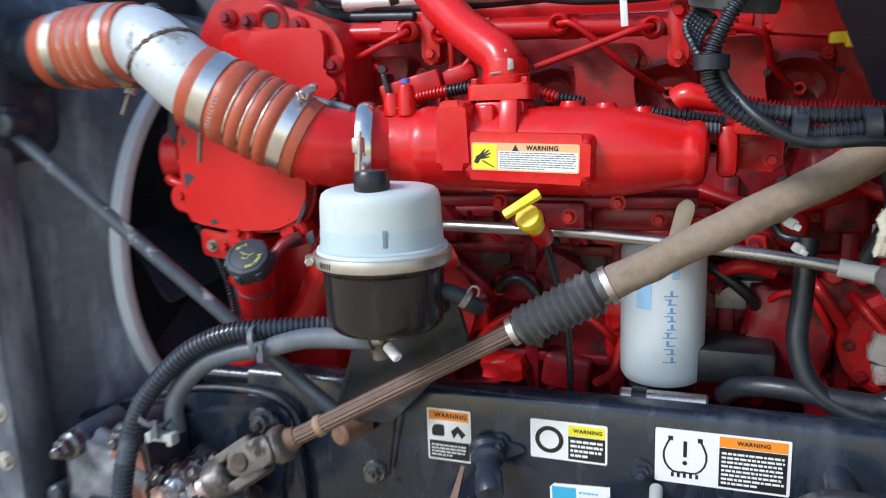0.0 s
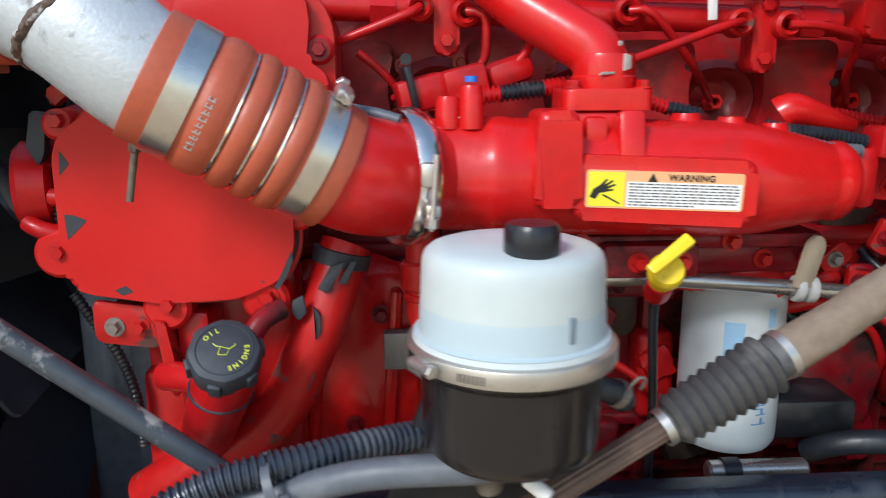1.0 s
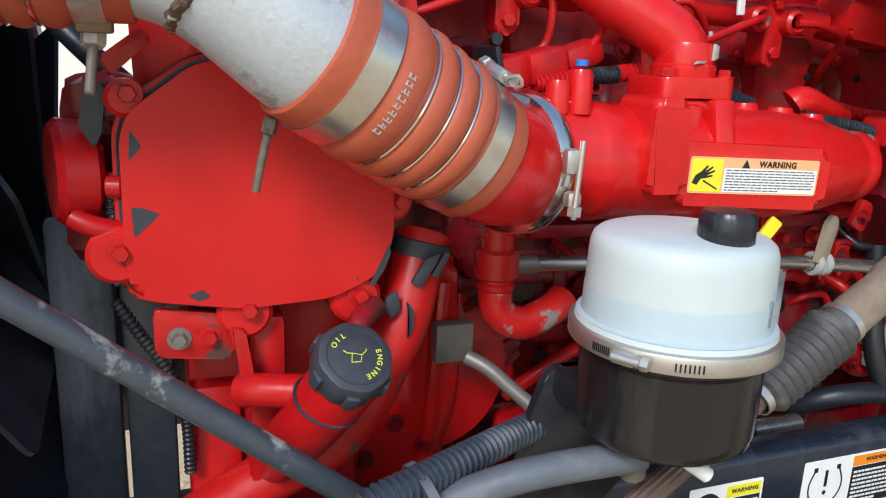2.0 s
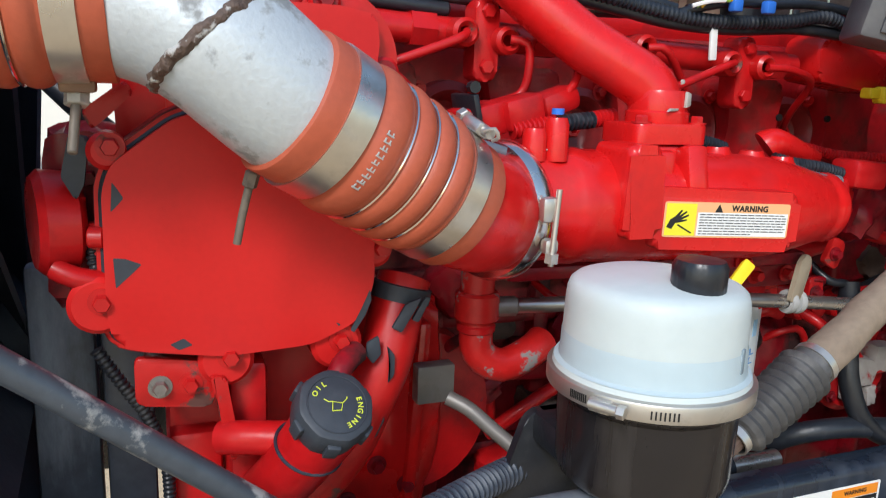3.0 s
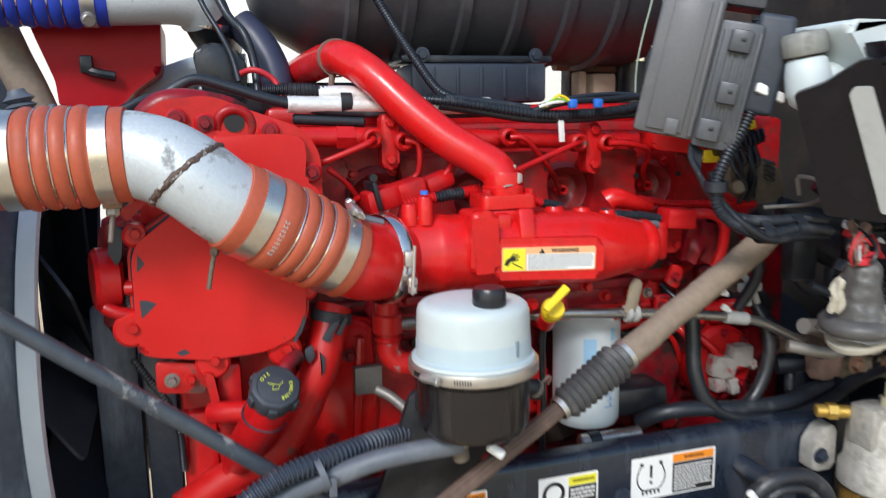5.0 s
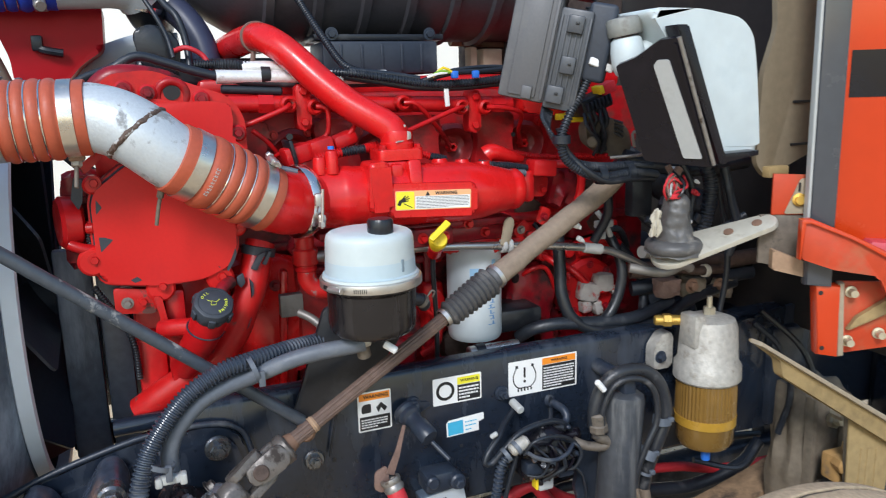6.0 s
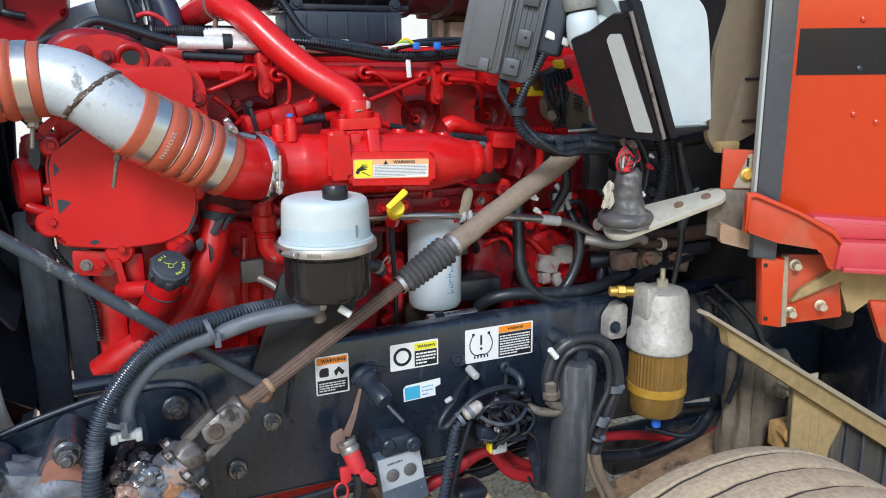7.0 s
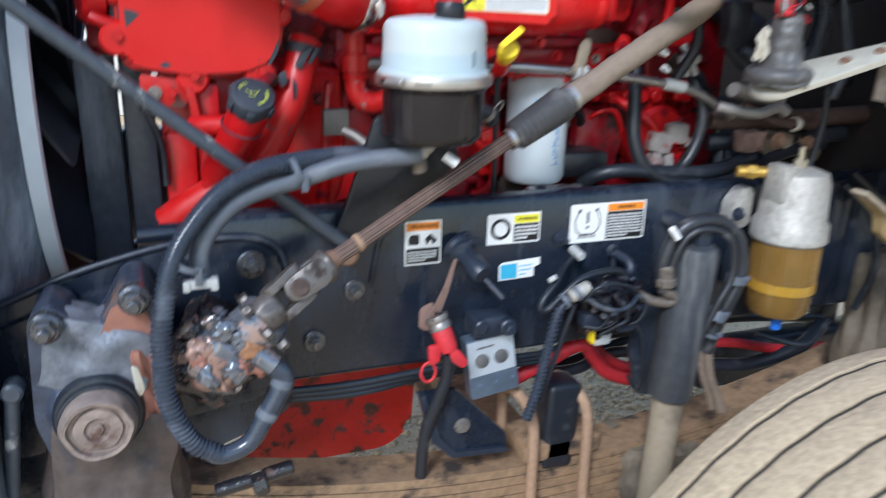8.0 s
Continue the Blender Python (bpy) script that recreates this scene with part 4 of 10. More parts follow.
bm = bm_new()
slab(bm, [(-0.0045, -0.004), (0.0045, -0.004), (0, 0.004)], 0.0003, lm @ Matrix.Translation((-0.011, 0.0118, 0.0006)))
part("warning_triangle", bm, BLACK_INK, lab)
palm = [(-0.0675, -0.0075), (-0.0640, 0.0000), (-0.0585, 0.0035), (-0.0530, 0.0095), (-0.0515, 0.0088), (-0.0550, 0.0035), (-0.0475, 0.0085), (-0.0463, 0.0074), (-0.0530, 0.0020), (-0.0448, 0.0052), (-0.0442, 0.0038), (-0.0525, -0.0004), (-0.0462, 0.0004), (-0.0460, -0.0010), (-0.0550, -0.0030), (-0.0585, -0.0035), (-0.0620, -0.0095)]
for nm, pts in (("hand_sign", palm), ("spray_sign", [(-0.0550, -0.0045), (-0.0395, -0.0125), (-0.0400, -0.0137), (-0.0560, -0.0058)])):
    bm = bm_new()
    slab(bm, pts, 0.0004, lm @ Matrix.Translation((0, 0, 0.0008)))
    part(nm, bm, BLACK_INK, lab)
# sensor towers and bosses on the manifold
for x, y, h in ((-0.040, 0.020, 0.024), (-0.018, 0.018, 0.034)):
    bm = bm_new()
    lathe(bm, [(0, 0), (0.012, 0), (0.0115, h), (0.0095, h + 0.006), (0, h + 0.006)], Matrix.Translation((x, y, 1.525)), 18)
    part("sensor_tower", bm, RED_CLEAN, manifold)
bm = bm_new(); rod(bm, (-0.018, 0.018, 1.568), (-0.018, 0.018, 1.5735), 0.006, 12)
part("blue_plug", bm, BLUE_PLASTIC, manifold)
for x, y, z, r in ((0.20, 0.050, 1.527, 0.014), (0.245, 0.045, 1.523, 0.013), (0.06, 0.03, 1.529, 0.016), (0.29, 0.045, 1.517, 0.012)):
    bm = bm_new()
    lathe(bm, [(0, 0), (r * 1.35, 0), (r * 1.1, 0.005), (r * 0.95, 0.010), (r * 0.5, 0.010), (r * 0.45, 0.006), (0, 0.006)], Matrix.Translation((x, y, z)), 20)
    part("cast_boss", bm, RED_CLEAN, manifold)
bm = bm_new()
box(bm, (0.392, 0.072, 1.470), (0.026, 0.060, 0.066), 0.010)
part("rear_flange", bm, RED, manifold)
bm = bm_new()
slab(bm, rounded([(-0.030, -0.026), (0.030, -0.030), (0.034, 0.018), (-0.020, 0.026)], 0.010), 0.03, facing(0.425, 0.115, 1.470), 0.005)
part("rear_cover", bm, RED, manifold)
hexbolt("cover_bolt", manifold, (0.410, 0.085, 1.484), r=0.007, material=RED, length=0.009)
hexbolt("cover_bolt", manifold, (0.444, 0.085, 1.456), r=0.007, material=RED, length=0.009)
bm = bm_new()
casting(bm, (0.505, 0.13, 1.452), (0.075, 0.08, 0.085), pose(0, 0, 0, 0, 12, 0), 7.7, 0.006, 6)
part("rear_casting", bm, RED_GRIME_SHADE, manifold)
bm = bm_new()
box(bm, (0.16, 0.095, 1.404), (0.40, 0.08, 0.016), 0.005)
box(bm, (0.17, 0.05, 1.388), (0.10, 0.03, 0.036), 0.006)
box(bm, (0.30, 0.11, 1.378), (0.16, 0.05, 0.036), 0.008)
part("mounting_flange", bm, RED_GRIME_SHADE, manifold)
for at in ((0.10, 0.054, 1.404), (0.155, 0.034, 1.388), (0.20, 0.034, 1.388), (0.26, 0.054, 1.404), (0.31, 0.084, 1.378), (0.36, 0.084, 1.378)):
    hexbolt("flange_bolt", manifold, at, r=0.0070, material=RED_CHIPPED, length=0.012)

for i in range(11):
    x = 0.03 + 0.042 * i
    bm = bm_new()
    tube(bm, [(x, 0.13, 1.375), (x + 0.012, 0.105, 1.362 - 0.006 * (i % 3)), (x + 0.036, 0.10, 1.352 + 0.008 * (i % 2)), (x + 0.05, 0.125, 1.335)], 0.0045 + 0.0012 * (i % 3), 10)
    part("under_line", bm, (RED, RED_GRIME_SHADE, PLASTIC, RED_CHIPPED)[i % 4], manifold)
for i, (x, z) in enumerate(((0.24, 1.352), (0.345, 1.345), (0.40, 1.372), (0.455, 1.395), (0.43, 1.345))):
    bm = bm_new()
    slab(bm, rounded([(-0.020, -0.012), (0.018, -0.014), (0.022, 0.008), (-0.014, 0.014)], 0.006), 0.008, facing(x, 0.105, z, 0, 25 * i), 0.002)
    br = part("pipe_bracket", bm, RED_CHIPPED if i % 2 else RED, manifold)
    hexbolt("bracket_bolt", manifold, (x, 0.097, z), r=0.006, material=BOLT if i == 2 else RED_GRIME_SHADE, length=0.009)
# lower front cover with ears
bm = bm_new()
cover_line = rounded([(-0.355, 1.558), (-0.405, 1.520), (-0.412, 1.50), (-0.413, 1.400), (-0.409, 1.374), (-0.390, 1.366), (-0.321, 1.355), (-0.246, 1.359), (-0.205, 1.377), (-0.190, 1.408), (-0.190, 1.47), (-0.21, 1.55), (-0.26, 1.575)], 0.013)
slab(bm, cover_line, 0.028, facing(0, 0.058, 0), 0.007, 3)
cover = part("front_cover", bm, RED_COVER, engine, "flat red front cover with chipped paint")
bm = bm_new()
cx, cz = -0.30, 1.46
slab(bm, [(cx + (x - cx) * 1.06, cz + (z - cz) * 1.07) for x, z in cover_line], 0.05, facing(0, 0.10, 0), 0.006)
part("gear_housing", bm, RED_GRIME_SHADE, engine)
bm = bm_new()
slab(bm, [(cx + (x - cx) * 1.055, cz + (z - cz) * 1.055) for x, z in cover_line], 0.030, facing(0, 0.078, 0), 0.003)
part("cover_flange", bm, RED_COVER, engine, "red flange round the front cover")
bm = bm_new()
tube(bm, [(cx + (x - cx) * 1.004, 0.0475, cz + (z - cz) * 1.004) for x, z in cover_line + cover_line[:1]], 0.0028, 6, smooth=False, caps=False)
part("cover_gasket", bm, CAP_BLACK, engine)
for x, z, r in ((-0.419, 1.405, 0.024), (-0.320, 1.349, 0.024), (-0.222, 1.355, 0.024), (-0.186, 1.440, 0.015), (-0.407, 1.530, 0.015)):
    bm = bm_new()
    lathe(bm, [(0, 0), (r, 0), (r, 0.026), (r - 0.004, 0.030), (0, 0.030)], towards((x, 0.066, z), (0, -1, 0)), 28)
    ear = part("cover_ear", bm, RED_COVER, engine)
    hexbolt("cover_bolt", engine, (x + 0.003, 0.036, z + 0.004), r=0.0072, material=RED_CHIPPED, washer=True, length=0.011)
chips = ([(-0.404, 1.507), (-0.400, 1.501), (-0.396, 1.494), (-0.402, 1.487), (-0.406, 1.483)], [(-0.406, 1.446), (-0.397, 1.445), (-0.385, 1.440), (-0.392, 1.433), (-0.405, 1.421)], [(-0.366, 1.370), (-0.355, 1.3745), (-0.348, 1.368), (-0.359, 1.3645)], [(-0.1935, 1.407), (-0.201, 1.390), (-0.2114, 1.3695), (-0.208, 1.367), (-0.198, 1.382), (-0.192, 1.397)], [(-0.225, 1.378), (-0.2205, 1.376), (-0.222, 1.374)])
for poly in chips:
    bm = bm_new()
    slab(bm, rounded(poly, 0.0012, 2), 0.0006, facing(0, 0.0302, 0))
    part("paint_chip", bm, CAP_BLACK, cover)
bm = bm_new()
tube(bm, [(-0.307, -0.048, 1.522), (-0.3092, -0.045, 1.511), (-0.314, -0.043, 1.490), (-0.318, -0.042, 1.469)], 0.0032, 10)
rod(bm, (-0.306, -0.048, 1.524), (-0.309, -0.046, 1.512), 0.0055, 6, 0.001)
part("clamp_screw_end", bm, GRIMY, engine)

# upper gear housing behind the charge pipe
bm = bm_new()
up = rounded([(-0.40, 1.52), (-0.405, 1.66), (-0.37, 1.705), (-0.30, 1.712), (-0.245, 1.690), (-0.175, 1.665), (-0.150, 1.628), (-0.150, 1.50), (-0.25, 1.50)], 0.02)
slab(bm, up, 0.10, facing(0, 0.20, 0), 0.010, 3)
upper = part("upper_gear_housing", bm, RED, engine)
bm = bm_new()
slab(bm, rounded([(-0.36, 1.54), (-0.36, 1.655), (-0.30, 1.665), (-0.20, 1.645), (-0.172, 1.615), (-0.172, 1.54)], 0.016), 0.012, facing(0, 0.104, 0), 0.004)
part("housing_cover", bm, RED_CLEAN, upper)
bm = bm_new()
slab(bm, rounded([(-0.299, 1.657), (-0.209, 1.657), (-0.176, 1.651), (-0.173, 1.626), (-0.177, 1.590), (-0.159, 1.578), (-0.154, 1.560), (-0.191, 1.537), (-0.284, 1.541), (-0.311, 1.628)], 0.006), 0.014, facing(0, 0.096, 0), 0.004)
part("front_plate", bm, RED_COVER, upper)
bm = bm_new()
rod(bm, (-0.178, 0.190, 1.678), (-0.065, 0.185, 1.671), 0.0085, 16, 0.003)
part("dark_tube", bm, RUBBER, upper)
bm = bm_new()
tube(bm, [(-0.269 + 0.024 * math.cos(radians(a)), 0.104 - 0.004 * math.sin(radians(a)), 1.668 + 0.024 * math.sin(radians(a))) for a in range(-25, 206, 15)], 0.0075, 14)
part("lifting_eye", bm, RED_HEAD, upper)
bm = bm_new()
lathe(bm, [(0, 0), (0.0125, 0.0), (0.0140, 0.003), (0, 0.0032)], towards((-0.269, 0.101, 1.674), (0, -1, 0)), 24)
part("eye_hole", bm, BLACK_INK, upper)
for x, z in ((-0.222, 1.661), (-0.308, 1.673), (-0.345, 1.68), (-0.165, 1.60), (-0.165, 1.55)):
    bm = bm_new()
    lathe(bm, [(0, 0), (0.015, 0), (0.015, 0.010), (0.011, 0.014), (0, 0.014)], towards((x, 0.104, z), (0, -1, 0)), 22)
    part("bolt_boss", bm, RED, upper)
    hexbolt("housing_bolt", upper, (x, 0.091, z), r=0.0075, material=RED_GRIME_SHADE, length=0.008)
# The darker red stands for the shadow over this rim.
bm = bm_new()
tube(bm, [(-0.385, 0.13, 1.682), (-0.370, 0.125, 1.697), (-0.345, 0.122, 1.705), (-0.309, 0.125, 1.704), (-0.275, 0.135, 1.698), (-0.255, 0.15, 1.690)], (0.020, 0.012), 16)
part("cast_rim", bm, RED_GRIME_SHADE, upper)

# accessory drive at the front end
bm = bm_new()
lathe(bm, [(0, 0), (0.034, 0), (0.042, 0.006), (0.044, 0.03), (0.038, 0.036), (0, 0.036)], towards((-0.432, 0.085, 1.468), (-1, -0.25, 0)), 30)
pump = part("accessory_drive", bm, RED, engine)
bm = bm_new()
casting(bm, (-0.432, 0.17, 1.46), (0.075, 0.10, 0.17), pose(0, 0, 0, 0, 4, 0), 3.3, 0.006, 7)
part("drive_housing", bm, RED_GRIME_SHADE, engine)
for z in (1.405, 1.44, 1.50, 1.53):
    hexbolt("drive_bolt", engine, (-0.425, 0.115, z), r=0.007, material=RED_GRIME_SHADE, length=0.012)
bm = bm_new()
slab(bm, rounded([(-0.4335, 1.543), (-0.4195, 1.540), (-0.4245, 1.503), (-0.431, 1.490), (-0.441, 1.509)], 0.003), 0.012, facing(0, 0.057, 0), 0.003)
part("drive_lug", bm, CAP_BLACK, engine, "dark bare drive lug")
bm = bm_new()
slab(bm, rounded([(-0.418, 1.545), (-0.405, 1.556), (-0.385, 1.575), (-0.392, 1.585), (-0.425, 1.560)], 0.004), 0.016, facing(0, 0.075, 0), 0.003)
part("drive_arm", bm, RED_CHIPPED, engine)
for a, b, r in (((-0.430, 0.060, 1.492), (-0.432, 0.060, 1.455), 0.0055), ((-0.418, 0.060, 1.470), (-0.420, 0.060, 1.440), 0.007), ((-0.424, 0.048, 1.460), (-0.412, 0.046, 1.460), 0.009)):
    bm = bm_new(); rod(bm, a, b, r, 12, 0.001)
    part("drive_pin", bm, RED_CHIPPED, engine)
bm = bm_new()
tube(bm, [(-0.423, 0.058, 1.452), (-0.421, 0.056, 1.435), (-0.415, 0.056, 1.424)], 0.0055, 10, pitch=0.0045, depth=0.0012)
part("drive_conduit", bm, PLASTIC, engine)
bm = bm_new()
tube(bm, [(-0.450, 0.05, 1.435), (-0.435, 0.045, 1.428), (-0.405, 0.05, 1.420)], 0.009, 12)
part("oil_stub", bm, RED, engine)
bm = bm_new()
box(bm, (-0.360, 0.080, 1.326), (0.055, 0.055, 0.040), 0.006)
slab(bm, rounded([(-0.034, -0.018), (0.030, -0.026), (0.032, 0.016), (-0.034, 0.026)], 0.008), 0.006, facing(-0.361, 0.050, 1.330), 0.002)
part("mount_bracket", bm, RED_CHIPPED, engine)
for x, z in ((-0.375, 1.328), (-0.350, 1.328)):
    hexbolt("bracket_bolt", engine, (x, 0.0442, z), r=0.0065, material=BOLT if x < -0.36 else RED_CHIPPED, length=0.009)
bm = bm_new()
box(bm, (-0.285, 0.14, 1.20), (0.17, 0.06, 0.34), 0.012)
fc = part("front_casting", bm, RED, engine)
for c, s in (((-0.30, 0.09, 1.24), (0.035, 0.08, 0.20)), ((-0.345, 0.12, 1.15), (0.05, 0.06, 0.22))):
    bm = bm_new(); box(bm, c, s, 0.008)
    part("casting_web", bm, RED, fc)
bm = bm_new()
lathe(bm, [(0, 0), (0.10, 0), (0.105, 0.02), (0.098, 0.05), (0.03, 0.06), (0, 0.06)], towards((-0.09, 0.24, 1.20), (0.1, -1, 0.1)), 32)
part("pump_housing", bm, RED, engine)
bm = bm_new(); casting(bm, (-0.145, 0.205, 1.215), (0.17, 0.09, 0.30), pose(0, 0, 0, 0, 3, 0), 6.6, 0.006, 9)
side = part("side_casting", bm, RED_CLEAN, engine)
for x in (-0.19, -0.10):
    bm = bm_new(); box(bm, (x, 0.163, 1.21), (0.016, 0.03, 0.24), 0.007, pose(0, 0, 0, 0, 4, 0))
    part("casting_rib", bm, RED_CLEAN, side)
for x, z in ((-0.18, 1.12), (-0.108, 1.13), (-0.183, 1.29), (-0.11, 1.30), (-0.145, 1.16)):
    hexbolt("casting_bolt", side, (x, 0.157, z), r=0.0075, material=RED_GRIME_SHADE, length=0.011)
bm = bm_new()
slab(bm, rounded([(-0.27, 0.56), (0.02, 0.56), (0.075, 0.60), (0.085, 0.76), (0.60, 0.80), (0.62, 0.95), (-0.27, 0.95)], 0.03), 0.42, facing(0, 0.60, 0), 0.02, 3)
part("oil_pan", bm, RED_PAN, engine, "red oil pan blotched with dirt")
# oil filler neck and diagonal tube
bm = bm_new()
tube(bm, [(-0.143, 0.082, 1.402), (-0.151, 0.075, 1.380), (-0.167, 0.062, 1.329), (-0.185, 0.058, 1.290), (-0.207, 0.060, 1.242), (-0.244, 0.065, 1.198), (-0.286, 0.070, 1.174), (-0.341, 0.080, 1.139), (-0.375, 0.090, 1.115)], 0.027, 24)
ctube = part("crankcase_tube", bm, RED_CHIPPED, engine, "fat bent red tube, paint worn to black")
# Black ring covers both the worn paint and the shadow up here.
bm = bm_new()
lathe(bm, [(0.026, -0.010), (0.0305, -0.009), (0.0305, 0.006), (0.026, 0.007)], towards((-0.148, 0.078, 1.390), (0.25, 0.10, 1)), 32)
part("tube_rim", bm, CAP_BLACK, ctube, "tube end, black from wear and painted shadow")
for outline, y in (([(-0.170, 1.366), (-0.156, 1.389), (-0.141, 1.394), (-0.147, 1.383), (-0.160, 1.361)], 0.038), ([(-0.149, 1.371), (-0.136, 1.393), (-0.130, 1.392), (-0.142, 1.368)], 0.042), ([(-0.195, 1.355), (-0.184, 1.361), (-0.181, 1.343), (-0.189, 1.334), (-0.196, 1.343)], 0.034), ([(-0.175, 1.350), (-0.168, 1.341), (-0.168, 1.321), (-0.174, 1.313), (-0.172, 1.332)], 0.034), ([(-0.190, 1.282), (-0.179, 1.289), (-0.175, 1.275), (-0.183, 1.258), (-0.193, 1.254)], 0.038), ([(-0.182, 1.307), (-0.178, 1.310), (-0.177, 1.292), (-0.181, 1.290)], 0.036)):
    bm = bm_new()
    slab(bm, rounded(outline, 0.002, 2), 0.0035, facing(0, y, 0), 0.0008)
    part("torn_patch", bm, CAP_BLACK, ctube, "torn black patch")
bm = bm_new()
tube(bm, [(-0.245, -0.040, 1.318), (-0.258, -0.018, 1.285), (-0.275, 0.01, 1.245), (-0.295, 0.05, 1.20)], (0.030, 0.026), 20)
neck = part("filler_neck", bm, RED, engine)
bm = bm_new()
nm = towards((-0.2585, -0.0165, 1.284), (-0.25, 0.40, -0.88))
lathe(bm, [(0.0298 + 0.0016 * math.cos(q), 0.0016 * math.sin(q)) for q in [2 * math.pi * i / 8 for i in range(9)]], nm, 40)
part("wire_clip", bm, BLACK_DUSTY, engine)
bm = bm_new()
tube(bm, [(-0.326, 0.035, 1.278), (-0.310, 0.024, 1.281), (-0.270, 0.004, 1.284)], 0.015, 18)
part("neck_arm", bm, RED, engine)
bm = bm_new()
slab(bm, rounded([(-0.335, 1.338), (-0.321, 1.336), (-0.315, 1.297), (-0.312, 1.258), (-0.318, 1.255), (-0.325, 1.283), (-0.328, 1.310)], 0.004), 0.030, facing(0, 0.060, 0), 0.003)
part("neck_plate", bm, RED_CHIPPED, engine)
bm = bm_new()
tube(bm, [(-0.425, 0.075, 1.355), (-0.405, 0.075, 1.32), (-0.385, 0.075, 1.285), (-0.372, 0.075, 1.24), (-0.37, 0.08, 1.18)], 0.006, 10, pitch=0.005, depth=0.0012)
part("sensor_loom", bm, PLASTIC, engine)
bm = bm_new()
tube(bm, [(-0.205, 0.03, 1.348), (-0.222, 0.015, 1.342), (-0.238, 0.0, 1.318)], 0.011, 12)
part("breather_stub", bm, RED_GRIME_SHADE, engine)
cm = towards((-0.248, -0.036, 1.316), (0.14, -0.66, 0.74)) @ Matrix.Diagonal((0.95, 0.95, 1, 1))
bm = bm_new()
lathe(bm, [(0, 0.0), (0.0315, 0.0), (0.0338, 0.003), (0.0342, 0.022), (0.0322, 0.0275), (0.0295, 0.029), (0, 0.029)], cm, 72, lambda a: 1 + 0.022 * (math.cos(8 * a) ** 3))
cap = part("filler_cap", bm, CAP_BLACK, engine, "black oil filler cap with yellow print")
capm = cm @ pose(0, 0, 0.0293)
for s, a0, step in (("OIL", 140, -17), ("ENGINE", 2, -16)):
    for i, ch in enumerate(s):
        a = radians(a0 + i * step)
        words(ch, 0.0066, capm @ Matrix.Translation((0.0205 * math.cos(a), 0.0205 * math.sin(a), 0.0)) @ pose(0, 0, 0, 0, 0, math.degrees(a) - 90), "print", CAP_PRINT, cap, bold=0.02)
bm = bm_new()
for pts in ([(-0.006, -0.005), (0.002, -0.006), (0.005, 0.0), (-0.003, 0.003), (-0.006, -0.005)], [(0.005, 0.0), (0.010, 0.003), (0.0105, 0.0045)], [(-0.003, 0.003), (-0.007, 0.004), (-0.010, 0.007)]):
    tube(bm, [(x, y, 0) for x, y in pts], 0.0005, 5, smooth=False)
bmesh.ops.transform(bm, matrix=capm, verts=bm.verts[:])
part("oil_can_print", bm, CAP_PRINT, cap)
bm = bm_new()
lathe(bm, [(0.0255, 0.0), (0.0258, 0.0006), (0.0266, 0.0006), (0.0269, 0.0)], capm, 48)
part("cap_rim", bm, CAP_BLACK, cap)
for i in range(6):
    bm = bm_new()
    box(bm, (0, 0, 0), (0.006, 0.012, 0.018), 0.0015)
    bmesh.ops.transform(bm, matrix=cm @ pose(0, 0, 0, 0, 0, 60 * i + 12) @ Matrix.Translation((0.0343, 0, 0.012)), verts=bm.verts[:])
    part("cap_lug", bm, CAP_BLACK, cap)


# ---- charge air pipe ----
def boot(name, parent, a, b, material, r=0.0555, ends=0.10, band=0.15, far=None, far_band=None, wires=(0.40, 0.51, 0.62), label=""):
    """A ribbed hose between a and b: plain ends under steel bands, wire rings at those shares of its length between the ribs."""
    a, b = Vector(a), Vector(b)
    L = (b - a).length
    m = towards(a, b - a)
    e, w, f, fw = ends * L, band * L, (far or ends) * L, (far_band or band) * L
    stops = [e + w] + [q * L for q in wires] + [L - f - fw]
    prof = [(r - 0.006, 0), (r - 0.0005, 0.0008), (r, 0.002), (r, e), (r, e + w)]
    n = 8
    for z0, z1 in zip(stops, stops[1:]):
        for j in range(n + 1):
            u = j / n
            prof.append((r + 0.0003 + 0.0040 * math.sin(math.pi * u) ** 0.6, z0 + (z1 - z0) * (0.05 + 0.90 * u)))
    prof += [(r, L - f - fw), (r, L - f), (r, L - 0.002), (r - 0.0005, L - 0.0008), (r - 0.006, L)]
    bm = bm_new()
    lathe(bm, prof, m, 64)
    for v in bm.verts:
        v.co += 0.0010 * noise.noise_vector(v.co * 30)
    hose = part(name, bm, material, parent, label)
    for z in stops[1:-1]:
        bm = bm_new()
        lathe(bm, [(r + 0.0010 + 0.0018 * math.cos(q), z + 0.0015 * math.sin(q)) for q in [2 * math.pi * i / 8 for i in range(9)]], m, 64)
        part("wire_ring", bm, STEEL, hose)
    for z0, wide in ((e, w), (L - f - fw, fw)):
        bm = bm_new()
        lathe(bm, [(r - 0.001, z0 + 0.002), (r + 0.0016, z0 + 0.002), (r + 0.0016, z0 + wide - 0.002), (r - 0.001, z0 + wide - 0.002)], m, 64)
        part("hose_clamp", bm, SATIN_BAND, hose, "shiny steel hose clamp")
    return hose


pipe = thing("charge_air_pipe", (-0.33, -0.068, 1.56), "bare aluminium charge air pipe with orange-brown silicone boots", "air pipe")
B2R, B2L, WLD, B1R, B1L = (-0.140, -0.034, 1.494), (-0.287, -0.0745, 1.577), (-0.332, -0.073, 1.614), (-0.3945, -0.049, 1.639), (-0.5540, -0.0405, 1.634)
bm = bm_new()
tube(bm, [(-0.262, -0.069, 1.560), B2L, (-0.308, -0.0755, 1.5945), WLD, (-0.360, -0.063, 1.630), B1R, (-0.42, -0.048, 1.639)], 0.0508, 48, 0.006)
